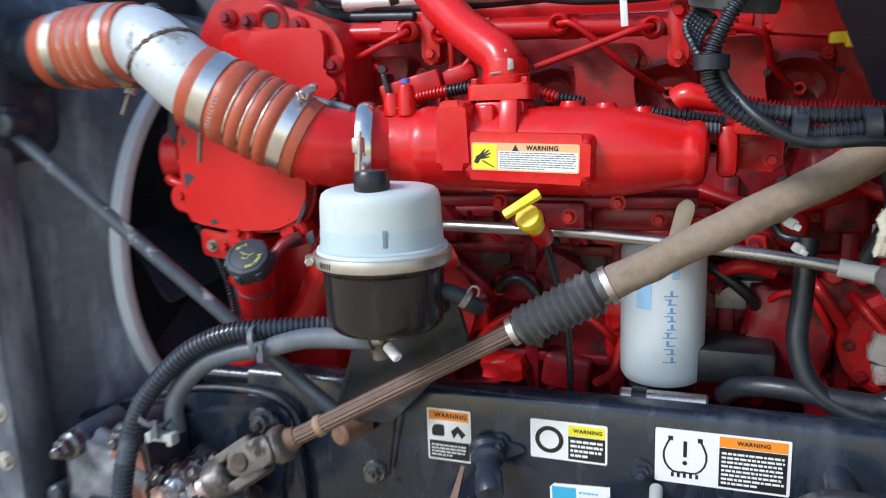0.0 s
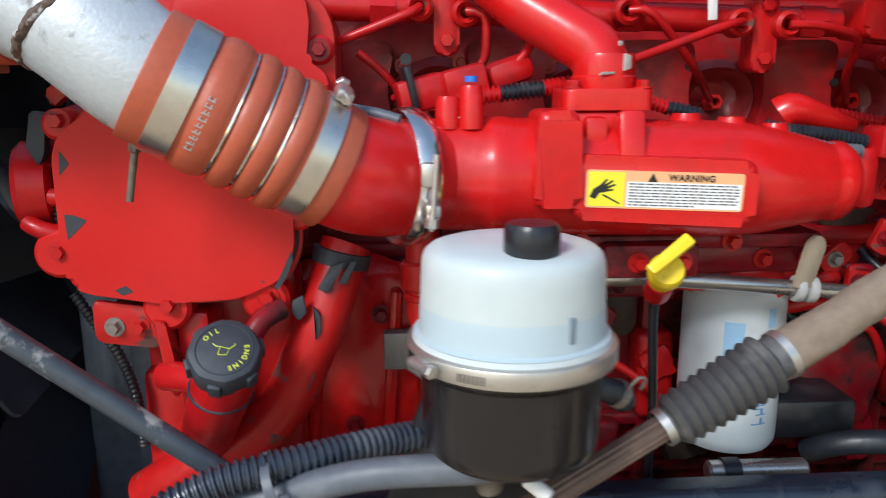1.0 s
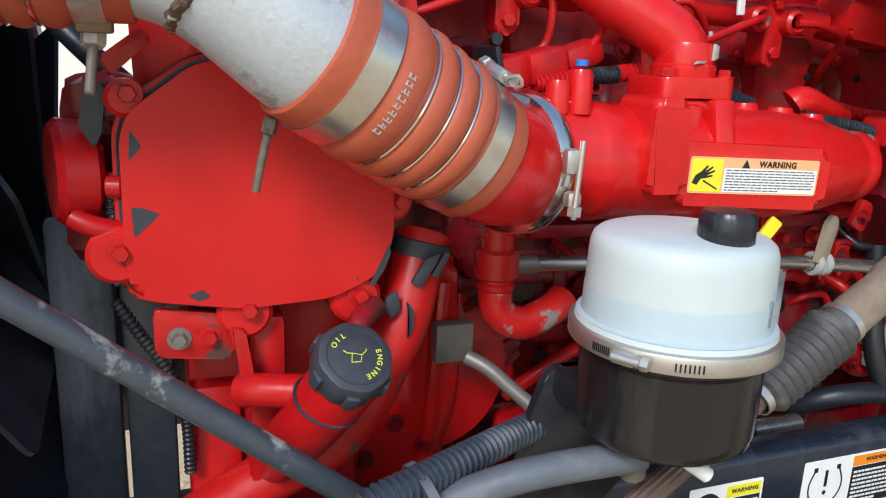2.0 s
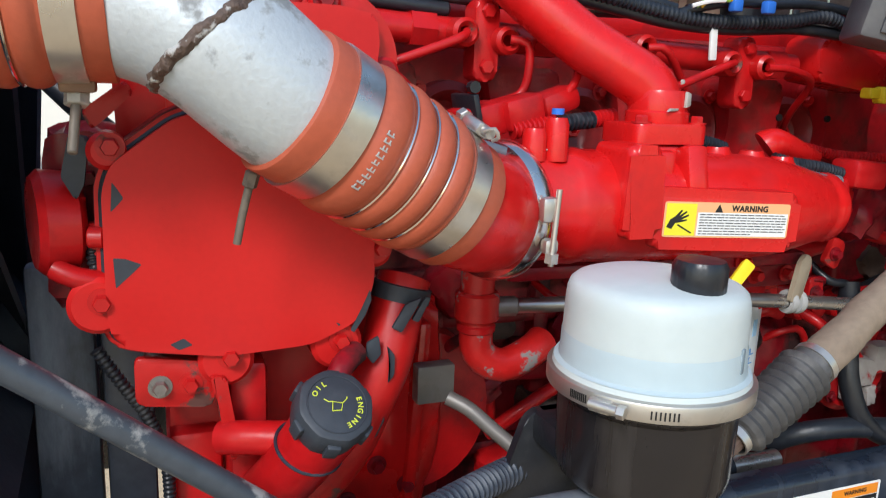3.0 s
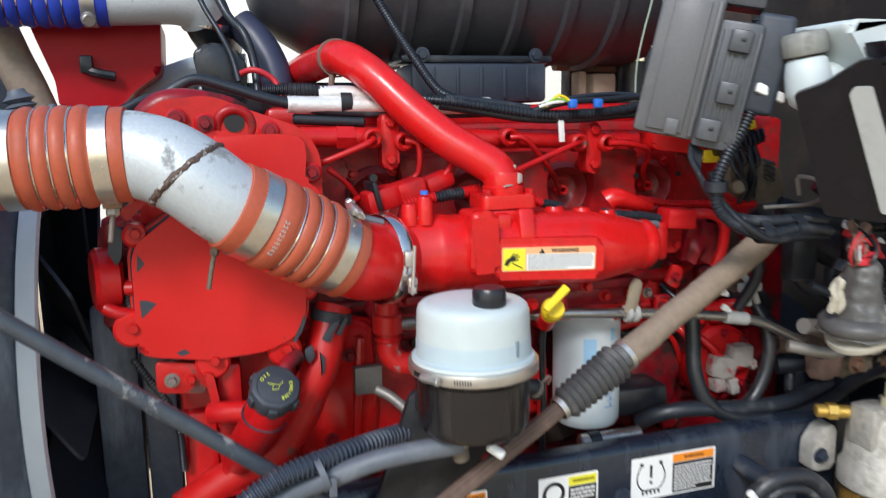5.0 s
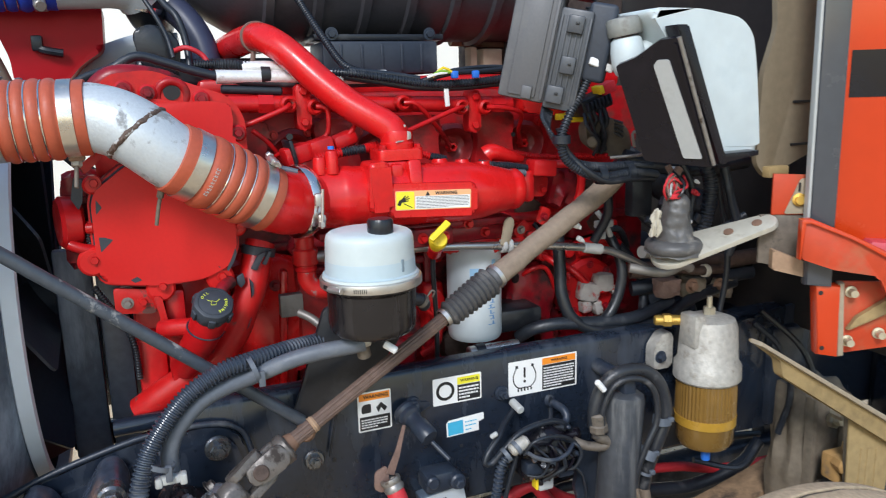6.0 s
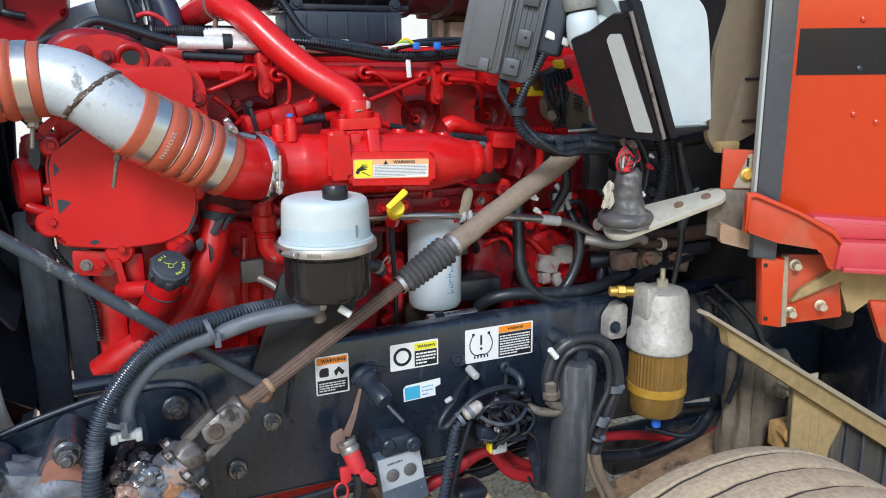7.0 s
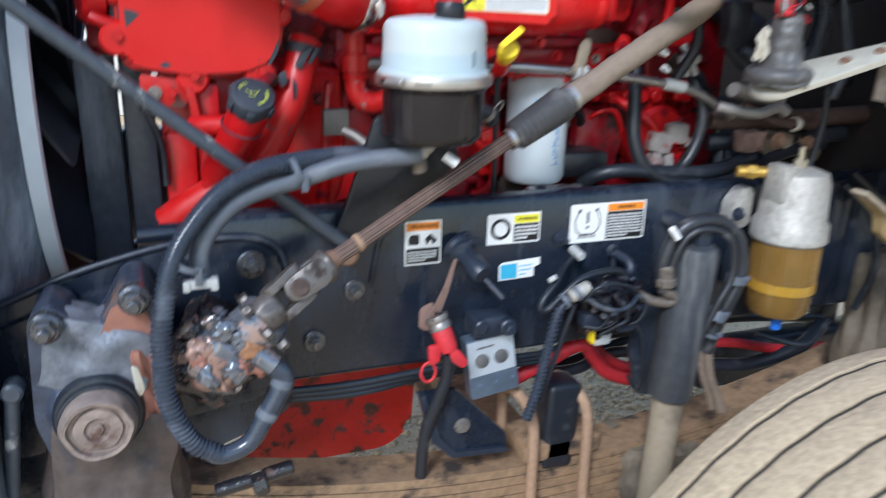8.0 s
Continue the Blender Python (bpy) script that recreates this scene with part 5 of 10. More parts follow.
elbow = part("elbow", bm, ALUMINIUM, pipe, "bare aluminium elbow with a dark weld")
wdir = Vector((-0.62, 0.20, 0.78)).normalized()
along = (Vector((-0.360, -0.070, 1.631)) - Vector((-0.308, -0.0755, 1.5945))).normalized()
e1 = along.orthogonal().normalized()
e2 = along.cross(e1)
ringpts = []
for i in range(121):
    a = 2 * math.pi * i / 120
    p = (0.0476 + 0.0005 * noise.noise(Vector((9 * math.cos(a), 9 * math.sin(a), 0)))) * (math.cos(a) * e1 + math.sin(a) * e2)
    ringpts.append(Vector(WLD) + p - along * (wdir.dot(p) / wdir.dot(along) + 0.0012 * noise.noise(Vector((6 * math.cos(a), 6 * math.sin(a), 3)))))
bm = bm_new()
tube(bm, glide(ringpts, 0.0015), 0.0050, 12, smooth=False, caps=False)
for v in bm.verts:
    v.co += 0.0011 * noise.noise_vector(v.co * 240) + 0.0010 * noise.noise_vector(v.co * 90)
part("weld_bead", bm, WELD, elbow)
boot("lower_boot", pipe, B2L, B2R, SILICONE, ends=0.10, band=0.15, far=0.095, far_band=0.13, wires=(0.42, 0.545, 0.66))
boot("upper_boot", pipe, B1R, B1L, SILICONE, ends=0.091, band=0.144, far=0.150, wires=(0.356, 0.475, 0.589))
# worm-screw housings of the clamps
d2 = (Vector(B2R) - Vector(B2L)).normalized()
way = Vector((0.15, -0.25, 1.0))
way = (way - d2 * way.dot(d2)).normalized()
q = Vector(B2L) + d2 * 0.146 + way * 0.0620
side = way.cross(d2).normalized()
bm = bm_new()
box(bm, (0, 0, 0), (0.026, 0.015, 0.011), 0.003)
rod(bm, (-0.022, 0, 0.001), (0.024, 0, 0.001), 0.0045, 12)
rod(bm, (0.018, 0, 0.001), (0.027, 0, 0.001), 0.0068, 6, 0.001)
tube(bm, [(-0.020, -0.006, 0.0), (-0.028, -0.004, 0.006), (-0.030, 0.002, 0.002), (-0.022, 0.005, -0.002)], 0.0016, 8)
bmesh.ops.transform(bm, matrix=Matrix.Translation(q) @ Matrix((side, d2, way)).transposed().to_4x4(), verts=bm.verts[:])
part("clamp_screw", bm, SATIN, pipe)
# stud under the upper boot
bm = bm_new()
box(bm, (-0.418, -0.047, 1.5815), (0.022, 0.024, 0.010), 0.002)
part("clamp_lug", bm, RUST, pipe)
bm = bm_new()
rod(bm, (-0.4188, -0.048, 1.578), (-0.4195, -0.052, 1.568), 0.0080, 6, 0.001)
part("clamp_nut", bm, ALU_DUSTY, pipe)
bm = bm_new()
rod(bm, (-0.4193, -0.050, 1.572), (-0.4225, -0.068, 1.538), 0.0034, 12, 0.001)
part("clamp_bolt", bm, GRIMY, pipe)
# pale lettering on the lower boot
bw = towards(Vector(B2L), d2)
bm = bm_new()
rnd = random.Random(14)
for i in range(9):
    a = radians(-143 - 5.3 * i)
    n = (bw.to_3x3() @ Vector((math.cos(a), math.sin(a), 0))).normalized()
    frame3 = Matrix((n.cross(d2), d2, n)).transposed().to_4x4()
    c = bw @ Vector((0.0592 * math.cos(a), 0.0592 * math.sin(a), 0.0530))
    for k in range(3):
        wide, tall = ((0.0009, 0.0062), (0.0030, 0.0010), (0.0026, 0.0009))[k]
        off = frame3.to_3x3() @ Vector(((-0.0013, 0.0, 0.0004)[k], (0.0, rnd.uniform(0.0015, 0.0026), rnd.uniform(-0.0026, 0.0005))[k], 0.0))
        box(bm, c + off, (wide, tall, 0.0012), 0, frame3)
part("pale_print", bm, GREY_LIGHT, pipe)

# red inlet elbow with its V-band clamp
bm = bm_new()
tube(bm, [(-0.165, -0.042, 1.509), (-0.140, -0.033, 1.495), (-0.118, -0.020, 1.486), (-0.095, 0.002, 1.481), (-0.070, 0.028, 1.480)], (0.051, 0.056), 48, 0.006)
inlet = part("inlet_elbow", bm, RED_CLEAN, engine)
vm = towards((-0.082, 0.016, 1.480), (0.92, 0.36, -0.06))
bm = bm_new()
lathe(bm, [(0.056, -0.010), (0.063, -0.010), (0.066, -0.004), (0.066, 0.006), (0.063, 0.012), (0.056, 0.012)], vm, 64)
vband = part("v_band_clamp", bm, STEEL, engine, "bright V-band clamp with T-bolt")
bm = bm_new()
box(bm, (-0.060, -0.050, 1.490), (0.016, 0.012, 0.022), 0.004)
box(bm, (-0.057, -0.050, 1.458), (0.014, 0.012, 0.014), 0.004)
rod(bm, (-0.054, -0.056, 1.508), (-0.059, -0.058, 1.442), 0.0026, 10)
rod(bm, (-0.0585, -0.058, 1.453), (-0.059, -0.058, 1.445), 0.0065, 6)
part("t_bolt", bm, SATIN, vband)
bm = bm_new()
tube(bm, [(-0.168, 0.0, 1.548), (-0.150, 0.004, 1.548), (-0.128, 0.0, 1.543), (-0.105, -0.006, 1.540), (-0.085, -0.012, 1.535)], (0.008, 0.005), 10)
solo("sensor_lead", bm, RUBBER_GREY, "grey rubber lead over the inlet elbow", "lead")

# ---- red crossover pipe from the manifold ----
cross = thing("crossover_pipe", (0.113, 0.045, 1.535), "fat glossy red painted crossover pipe", "pipe")
bm = bm_new()
tube(bm, [(0.114, 0.045, 1.545), (0.114, 0.046, 1.572), (0.105, 0.052, 1.597), (0.078, 0.066, 1.617), (0.040, 0.088, 1.643), (-0.005, 0.118, 1.685), (-0.045, 0.150, 1.730), (-0.072, 0.178, 1.757), (-0.092, 0.215, 1.772), (-0.108, 0.285, 1.774), (-0.13, 0.40, 1.764), (-0.15, 0.55, 1.75)], 0.0275, 32, 0.006)
part("bent_tube", bm, RED_CLEAN, cross)
bm = bm_new()
slab(bm, rounded([(-0.043, -0.034), (0.043, -0.034), (0.043, 0.036), (-0.043, 0.036)], 0.012), 0.020, Matrix.Translation((0.112, 0.045, 1.5415)), 0.0025)
part("base_flange", bm, RED_CLEAN, cross)
bm = bm_new()
lathe(bm, [(0.026, 0.0), (0.0315, 0.0), (0.0320, 0.002), (0.0320, 0.012), (0.0300, 0.014), (0.0298, 0.030), (0.0285, 0.034), (0.0270, 0.034)], Matrix.Translation((0.114, 0.045, 1.560)), 40)
part("neck_collar", bm, RED_CLEAN, cross)
for x, y in ((0.079, 0.022), (0.146, 0.022)):
    hexbolt("flange_bolt", cross, (x, y, 1.5615), (0, 0, 1), 0.0065, RED, True, 0.008)
for (x, y, z), (w, h), spin in (((0.1275, 0.0178, 1.586), (0.009, 0.016), 8), ((0.108, 0.0146, 1.5755), (0.018, 0.0030), 3), ((0.121, 0.0200, 1.603), (0.004, 0.005), 20)):
    bm = bm_new()
    slab(bm, rounded([(-w / 2, -h / 2), (w * 0.4, -h * 0.42), (w / 2, h * 0.3), (-w * 0.2, h / 2)], 0.001, 2), 0.0030, facing(x, y, z, 18, spin), 0.0005)
    part("bare_patch", bm, ALU_DUSTY, cross, "patch of bare grey metal")
bm = bm_new()
lathe(bm, [(0.028, -0.004), (0.031, -0.004), (0.031, 0.004), (0.028, 0.004)], towards((-0.098, 0.24, 1.774), (-0.2, 1, 0.02)), 32)
tube(bm, [(-0.106, 0.232, 1.748), (-0.11, 0.23, 1.72), (-0.108, 0.225, 1.69)], 0.005, 8)
part("support_strap", bm, STRAP, cross)

# ---- power steering reservoir ----
res = thing("fluid_reservoir", (0.002, -0.125, 1.268), "white plastic fluid reservoir on a black bowl, clamp ring between", "reservoir")
rm = Matrix.Translation((0.002, -0.125, 0))
bm = bm_new()
lathe(bm, [(0, 1.272), (0.050, 1.272), (0.064, 1.2745), (0.0705, 1.281), (0.0722, 1.290), (0.0735, 1.347), (0.080, 1.353), (0.080, 1.360), (0, 1.360)], rm, 64)
part("bowl", bm, BOWL, res, "black lower bowl")
bm = bm_new()
lathe(bm, [(0.079, 1.3555), (0.0836, 1.3560), (0.0842, 1.3572), (0.0842, 1.3688), (0.0836, 1.3700), (0.0785, 1.3715)], rm, 72)
band = part("clamp_ring", bm, SATIN, res, "satin steel clamp ring")
for i in range(16):
    q = radians(-125 + 2.2 * i if i < 7 else -170 + 1.3 * (i - 7))
    bm = bm_new()
    box(bm, (0, 0, 0), (0.0008, 0.0012, 0.0065), 0, Matrix.Translation((0.002 + 0.0842 * math.cos(q), -0.125 + 0.0842 * math.sin(q), 1.3625)) @ pose(0, 0, 0, 0, 0, math.degrees(q)))
    part("band_slot", bm, BLACK_INK, band)
bm = bm_new()
box(bm, (-0.036, -0.2035, 1.363), (0.018, 0.007, 0.0105), 0.002, pose(0, 0, 0, 0, 0, -24))
rod(bm, (-0.044, -0.2025, 1.3635), (-0.022, -0.2125, 1.3635), 0.0040, 14)
rod(bm, (-0.024, -0.2116, 1.3635), (-0.018, -0.2142, 1.3635), 0.0054, 6, 0.0008)
bmesh.ops.rotate(bm, cent=(0.002, -0.125, 0), matrix=Matrix.Rotation(radians(-34), 3, 'Z'), verts=bm.verts[:])
part("ring_screw", bm, SATIN, band)
bm = bm_new()
lathe(bm, [(0.080, 1.371), (0.079, 1.375), (0.0748, 1.377), (0.0738, 1.385), (0.0735, 1.392)], rm, 72)
lathe(bm, [(0.0735, 1.392), (0.0725, 1.425), (0.0718, 1.4335), (0.0698, 1.4395), (0.0655, 1.4432), (0.058, 1.4455), (0.030, 1.4490), (0, 1.450)], rm, 72)
tank = part("tank_body", bm, TANK_WHITE, res, "milky white plastic tank")
bm = bm_new()
lathe(bm, [(0.0790, 1.3757), (0.0752, 1.3777), (0.0742, 1.385), (0.0739, 1.398), (0.0735, 1.400)], rm, 72)
part("fluid_level", bm, FLUID, tank)
bm = bm_new()
box(bm, (0.0355, -0.1902, 1.394), (0.0055, 0.003, 0.020), 0.0008, pose(0, 0, 0, 0, 0, 27))
part("level_mark", bm, mat("grey_mark", (0.20, 0.26, 0.30), 0.5), tank)
bm = bm_new()
lathe(bm, [(0, 0), (0.0195, 0), (0.0205, 0.002), (0.0205, 0.020), (0.018, 0.0245), (0, 0.025)], Matrix.Translation((0.010, -0.163, 1.444)), 60, lambda a: 1 + 0.02 * (1 if math.sin(24 * a) > 0 else 0))
part("cap", bm, PLASTIC, res, "ribbed black screw cap")
bm = bm_new()
tube(bm, [(0.066, -0.11, 1.318), (0.090, -0.108, 1.312), (0.104, -0.100, 1.300), (0.108, -0.085, 1.292)], 0.0105, 16)
part("side_port", bm, RUBBER, res)
bm = bm_new()
lathe(bm, [(0.0105, -0.004), (0.0128, -0.004), (0.0128, 0.004), (0.0105, 0.004)], towards((0.098, -0.104, 1.307), (0.8, 0.3, -0.6)), 24)
tube(bm, [(0.104, -0.114, 1.316), (0.112, -0.116, 1.326), (0.119, -0.112, 1.322), (0.116, -0.108, 1.312)], 0.0016, 8)
part("port_clamp", bm, BOLT, res)
bm = bm_new()
slab(bm, rounded([(-0.13, 1.10), (-0.040, 1.10), (0.080, 1.225), (0.06, 1.30), (-0.06, 1.30)], 0.015), 0.010, facing(0, -0.03, 0), 0.002)
box(bm, (0.0, -0.06, 1.285), (0.11, 0.07, 0.03), 0.006)
part("mounting_bracket", bm, PLASTIC, res, "black steel bracket down to the rail")
bm = bm_new()
rod(bm, (-0.030, -0.127, 1.254), (-0.006, -0.124, 1.258), 0.0105, 12, 0.002)
rod(bm, (-0.006, -0.124, 1.258), (0.004, -0.122, 1.275), 0.009, 12, 0.002)
part("return_fitting", bm, ALU_DUSTY, res)
bm = bm_new()
rod(bm, (0.012, -0.150, 1.256), (0.030, -0.158, 1.243), 0.0068, 12, 0.0015)
part("white_plug", bm, WHITE, res)
bm = bm_new()
rod(bm, (-0.020, -0.118, 1.262), (-0.012, -0.112, 1.225), 0.012, 12, 0.002)
part("drain_neck", bm, GRIMY, res)

# ---- hoses of the steering ----
bm = bm_new()
tube(bm, [(-0.040, -0.015, 1.234), (-0.087, -0.039, 1.239), (-0.141, -0.070, 1.2438), (-0.202, -0.100, 1.2446), (-0.251, -0.115, 1.238), (-0.3056, -0.130, 1.211), (-0.3546, -0.150, 1.160), (-0.3773, -0.165, 1.115), (-0.389, -0.175, 1.065), (-0.3945, -0.181, 1.030), (-0.3955, -0.186, 1.000), (-0.393, -0.190, 0.943), (-0.3683, -0.190, 0.878), (-0.329, -0.190, 0.8455)], 0.0146, 18, pitch=0.0068, depth=0.0030)
ph = thing("pressure_hose", (-0.36, -0.18, 0.85), "black hose in ribbed conduit looping round the steering gear", "hose")
part("conduit", bm, RUBBER_DUST_SKY, ph, "ribbed split conduit", 25)
bm = bm_new()
tube(bm, [(-0.350, -0.190, 0.860), (-0.329, -0.190, 0.8455), (-0.291, -0.188, 0.856), (-0.268, -0.185, 0.8875), (-0.2406, -0.180, 0.931), (-0.2345, -0.178, 0.951), (-0.257, -0.175, 0.977)], (0.0130, 0.0150), 20)
part("hose_loop", bm, RUBBER_DUST_SKY, ph, "smooth dusty blue-black hose end")
for at, way in (((-0.262, -0.184, 0.897), (0.35, 0.05, 0.55)), ((-0.238, -0.179, 0.942), (0.2, 0.05, 0.6))):
    bm = bm_new()
    lathe(bm, [(0.0135, -0.007), (0.0162, -0.006), (0.0162, 0.006), (0.0135, 0.007)], towards(at, way), 24)
    part("tape_wrap", bm, RUBBER_GREY, ph)
bm = bm_new()
rod(bm, (-0.246, -0.178, 0.968), (-0.272, -0.172, 0.990), 0.016, 16, 0.003)
part("end_fitting", bm, CAST_IRON, ph)
bm = bm_new()
tube(bm, [(-0.018, -0.126, 1.255), (-0.0273, -0.126, 1.253), (-0.118, -0.112, 1.2424), (-0.1914, -0.100, 1.2196), (-0.2405, -0.105, 1.210), (-0.2837, -0.115, 1.195), (-0.3207, -0.125, 1.161), (-0.3356, -0.130, 1.1276), (-0.3357, -0.130, 1.092)], 0.0138, 18)
hose = solo("return_hose", bm, RUBBER_GREY, "grey rubber return hose below the reservoir", "hose")
bm = bm_new()
box(bm, (-0.338, -0.156, 1.096), (0.042, 0.014, 0.013), 0.003, pose(0, 0, 0, 0, 0, 0))
for x, h in ((-0.356, 0.016), (-0.320, 0.018)):
    box(bm, (x, -0.157, 1.095), (0.011, 0.017, h), 0.003)
part("white_clip", bm, GREY_LIGHT, hose, "white plastic hose clip")
for at, way in (((-0.1985, -0.1, 1.232), (-1, -0.1, -0.30)), ((-0.352, -0.142, 1.122), (-0.4, 0, -1))):
    bm = bm_new()
    lathe(bm, [(0.030, -0.004), (0.032, -0.004), (0.032, 0.004), (0.030, 0.004), (0.030, -0.004)], towards(at, way), 20, lambda a: 0.62 + 0.38 * abs(math.cos(a)))
    box(bm, Vector(at) + Vector((0.012, -0.024, -0.012)), (0.010, 0.006, 0.026), 0.001)
    part("cable_tie", bm, RUBBER_GREY, hose)

# ---- steering shaft ----
S0, S1 = Vector((-0.163, -0.124, 1.093)), Vector((0.56, -0.015, 1.480))
sd = (S1 - S0).normalized()
def on_shaft(x):
    return S0 + (S1 - S0) * (x - S0.x) / (S1.x - S0.x)
shaft = thing("steering_shaft", S0, "telescoping steering shaft, rusty below, dust-coated above, rubber bellows", "shaft")
bm = bm_new()
a = on_shaft(-0.152)
lathe(bm, [(0, 0), (0.0118, 0), (0.0118, (on_shaft(0.165) - a).length), (0, (on_shaft(0.165) - a).length)], towards(a, sd), 48, lambda q: 1 + 0.05 * max(-1, min(1, 2 * math.sin(14 * q))))
part("splined_rod", bm, SHAFT_BROWN, shaft, "rusty splined lower shaft", 25)
bm = bm_new()
tube(bm, [on_shaft(0.245 + 0.0045 * i) for i in range(71)], 0.0205, 40, smooth=False)
for v in bm.verts:
    if v.co.x > 0.262:
        v.co += 0.0030 * noise.noise_vector(v.co * 20) + 0.0009 * noise.noise_vector(v.co * 85)
part("upper_tube", bm, TAN_TUBE, shaft, "upper tube coated with tan dust")
bm = bm_new()
a, b = on_shaft(0.148), on_shaft(0.268)
L = (b - a).length
prof = [(0.0155, 0.0), (0.0165, 0.010)]
for k in range(10):
    d = (L - 0.030) / 10
    z = 0.012 + d * k
    R = 0.0258 + 0.0044 * k / 10
    prof += [(R - 0.0042, z), (R - 0.0004, z + d * 0.44), (R, z + d * 0.5), (R - 0.0004, z + d * 0.56)]
prof += [(0.0215, L - 0.018), (0.0225, L - 0.001), (0.018, L)]
lathe(bm, prof, towards(a, b - a), 40)
bel = part("bellows", bm, BELLOWS_DUSTY, shaft, "dark grey pleated rubber bellows", 25)
for p, r in ((on_shaft(0.151), 0.0180), (on_shaft(0.264), 0.0240)):
    bm = bm_new()
    lathe(bm, [(r - 0.002, -0.004), (r, -0.004), (r, 0.004), (r - 0.002, 0.004)], towards(p, sd), 36)
    part("bellows_clamp", bm, SATIN, bel)
bm = bm_new()
lathe(bm, [(0, 0), (0.016, 0.0), (0.020, 0.004), (0.020, 0.010), (0.016, 0.022), (0.0135, 0.030), (0, 0.03)], towards(on_shaft(-0.168), sd), 28)
part("collar", bm, RUST, shaft)
# universal joint: two forks and a cross
uj = Vector((-0.205, -0.138, 1.072))
side = sd.cross(Vector((0, -1, 0.3))).normalized()
s2 = side.cross(sd).normalized()
bm = bm_new()
for k in (-1, 1):
    slab(bm, rounded([(-0.021, -0.017), (0.050, -0.021), (0.050, 0.021), (-0.021, 0.017)], 0.016), 0.013, Matrix.Translation(uj + s2 * (0.0225 * k - 0.0065)) @ Matrix((sd, s2.cross(sd), s2)).transposed().to_4x4(), 0.003, 3)
rod(bm, uj + sd * 0.038, uj + sd * 0.060, 0.0255, 28, 0.005)
for v in bm.verts:
    v.co += 0.0016 * noise.noise_vector(v.co * 60)
fork = part("upper_fork", bm, YOKE, shaft, "dust-brown forged fork", 50)
for k in (-1, 1):
    bm = bm_new()
    lathe(bm, [(0, 0.0), (0.0128, 0.0), (0.0128, 0.0030), (0.0112, 0.0042), (0, 0.0036)], towards(uj + s2 * k * 0.0285, s2 * k), 28)
    part("bearing_cap", bm, GREASE_SHADE, fork)
bm = bm_new()
low = Vector((-0.80, -0.25, -0.55)).normalized()
sl2 = (side - low * side.dot(low)).normalized()
for k in (-1, 1):
    m3 = Matrix((low, sl2.cross(low).normalized(), sl2)).transposed().to_4x4()
    slab(bm, rounded([(-0.020, -0.017), (0.045, -0.021), (0.045, 0.021), (-0.020, 0.017)], 0.015), 0.013, Matrix.Translation(uj + sl2 * (0.0215 * k - 0.0065)) @ m3, 0.003, 3)
rod(bm, uj + low * 0.036, uj + low * 0.074, 0.0265, 28, 0.005)
for v in bm.verts:
    v.co += 0.0018 * noise.noise_vector(v.co * 60)
part("lower_fork", bm, YOKE, shaft, "dust-brown forged fork", 50)
bm = bm_new()
rod(bm, uj - sl2 * 0.026, uj + sl2 * 0.026, 0.0105, 20, 0.002)
rod(bm, uj - s2 * 0.026, uj + s2 * 0.026, 0.0105, 20, 0.002)
casting(bm, uj, (0.034, 0.034, 0.034), Matrix.Identity(4), 2.2, 0.004, 5)
part("joint_cross", bm, GREASE_SHADE, shaft, "greasy joint cross")
bm = bm_new()
lathe(bm, [(0.0125, -0.005), (0.0148, -0.004), (0.0138, -0.001), (0.0148, 0.001), (0.0138, 0.003), (0.0125, 0.005)], towards(on_shaft(-0.108), sd), 32)
part("spring_ring", bm, U_BOLT, shaft, "tan coiled ring on the shaft")

# ---- steering gear ----
gear = thing("steering_gear", (-0.42, -0.10, 0.78), "greasy cast steering gear box with rust and worn paint", "steering gear")


bm = bm_new()
rod(bm, (-0.246, -0.148, 1.034), (-0.300, -0.130, 0.985), 0.040, 40, 0.008)
rod(bm, (-0.285, -0.125, 1.000), (-0.345, -0.115, 0.945), 0.056, 40, 0.012)
for v in bm.verts:
    v.co += 0.003 * noise.noise_vector(v.co * 40)
part("valve_neck", bm, CAST_IRON, gear, "greasy cast valve neck")
bm = bm_new()
casting(bm, (-0.325, -0.100, 0.965), (0.13, 0.10, 0.14), pose(0, 0, 0, 0, 40, 0), 3.1, 0.009, 9)
part("valve_housing", bm, WET_GREASE, gear, "greasy cast valve housing with rust")
for i in range(6):
    a = i * 1.05
    c = Vector((-0.260, -0.146, 1.022)) + 0.044 * (math.cos(a) * Vector((0, -1, 0)) + math.sin(a) * Vector((-0.62, 0, 0.75)))
    hexbolt("housing_bolt", gear, c, (0.75, -0.03, 0.62), 0.009, YOKE, True, 0.012)
bm = bm_new()
vm = towards((-0.322, -0.118, 0.973), (0.38, -1, 0.30))
lathe(bm, [(0.056, -0.02), (0.060, 0.0), (0.058, 0.018), (0.052, 0.030), (0.044, 0.034), (0.040, 0.044), (0.031, 0.052), (0.017, 0.057), (0, 0.058)], vm, 40, lambda a: 1 + 0.035 * math.sin(3 * a + 1) + 0.02 * math.sin(7 * a))
for v in bm.verts:
    v.co += 0.006 * noise.noise_vector(v.co * 28)
part("valve_end", bm, GEAR_SKIN, gear, "rounded rusty valve end with oily sheen", 60)
rnd = random.Random(7)
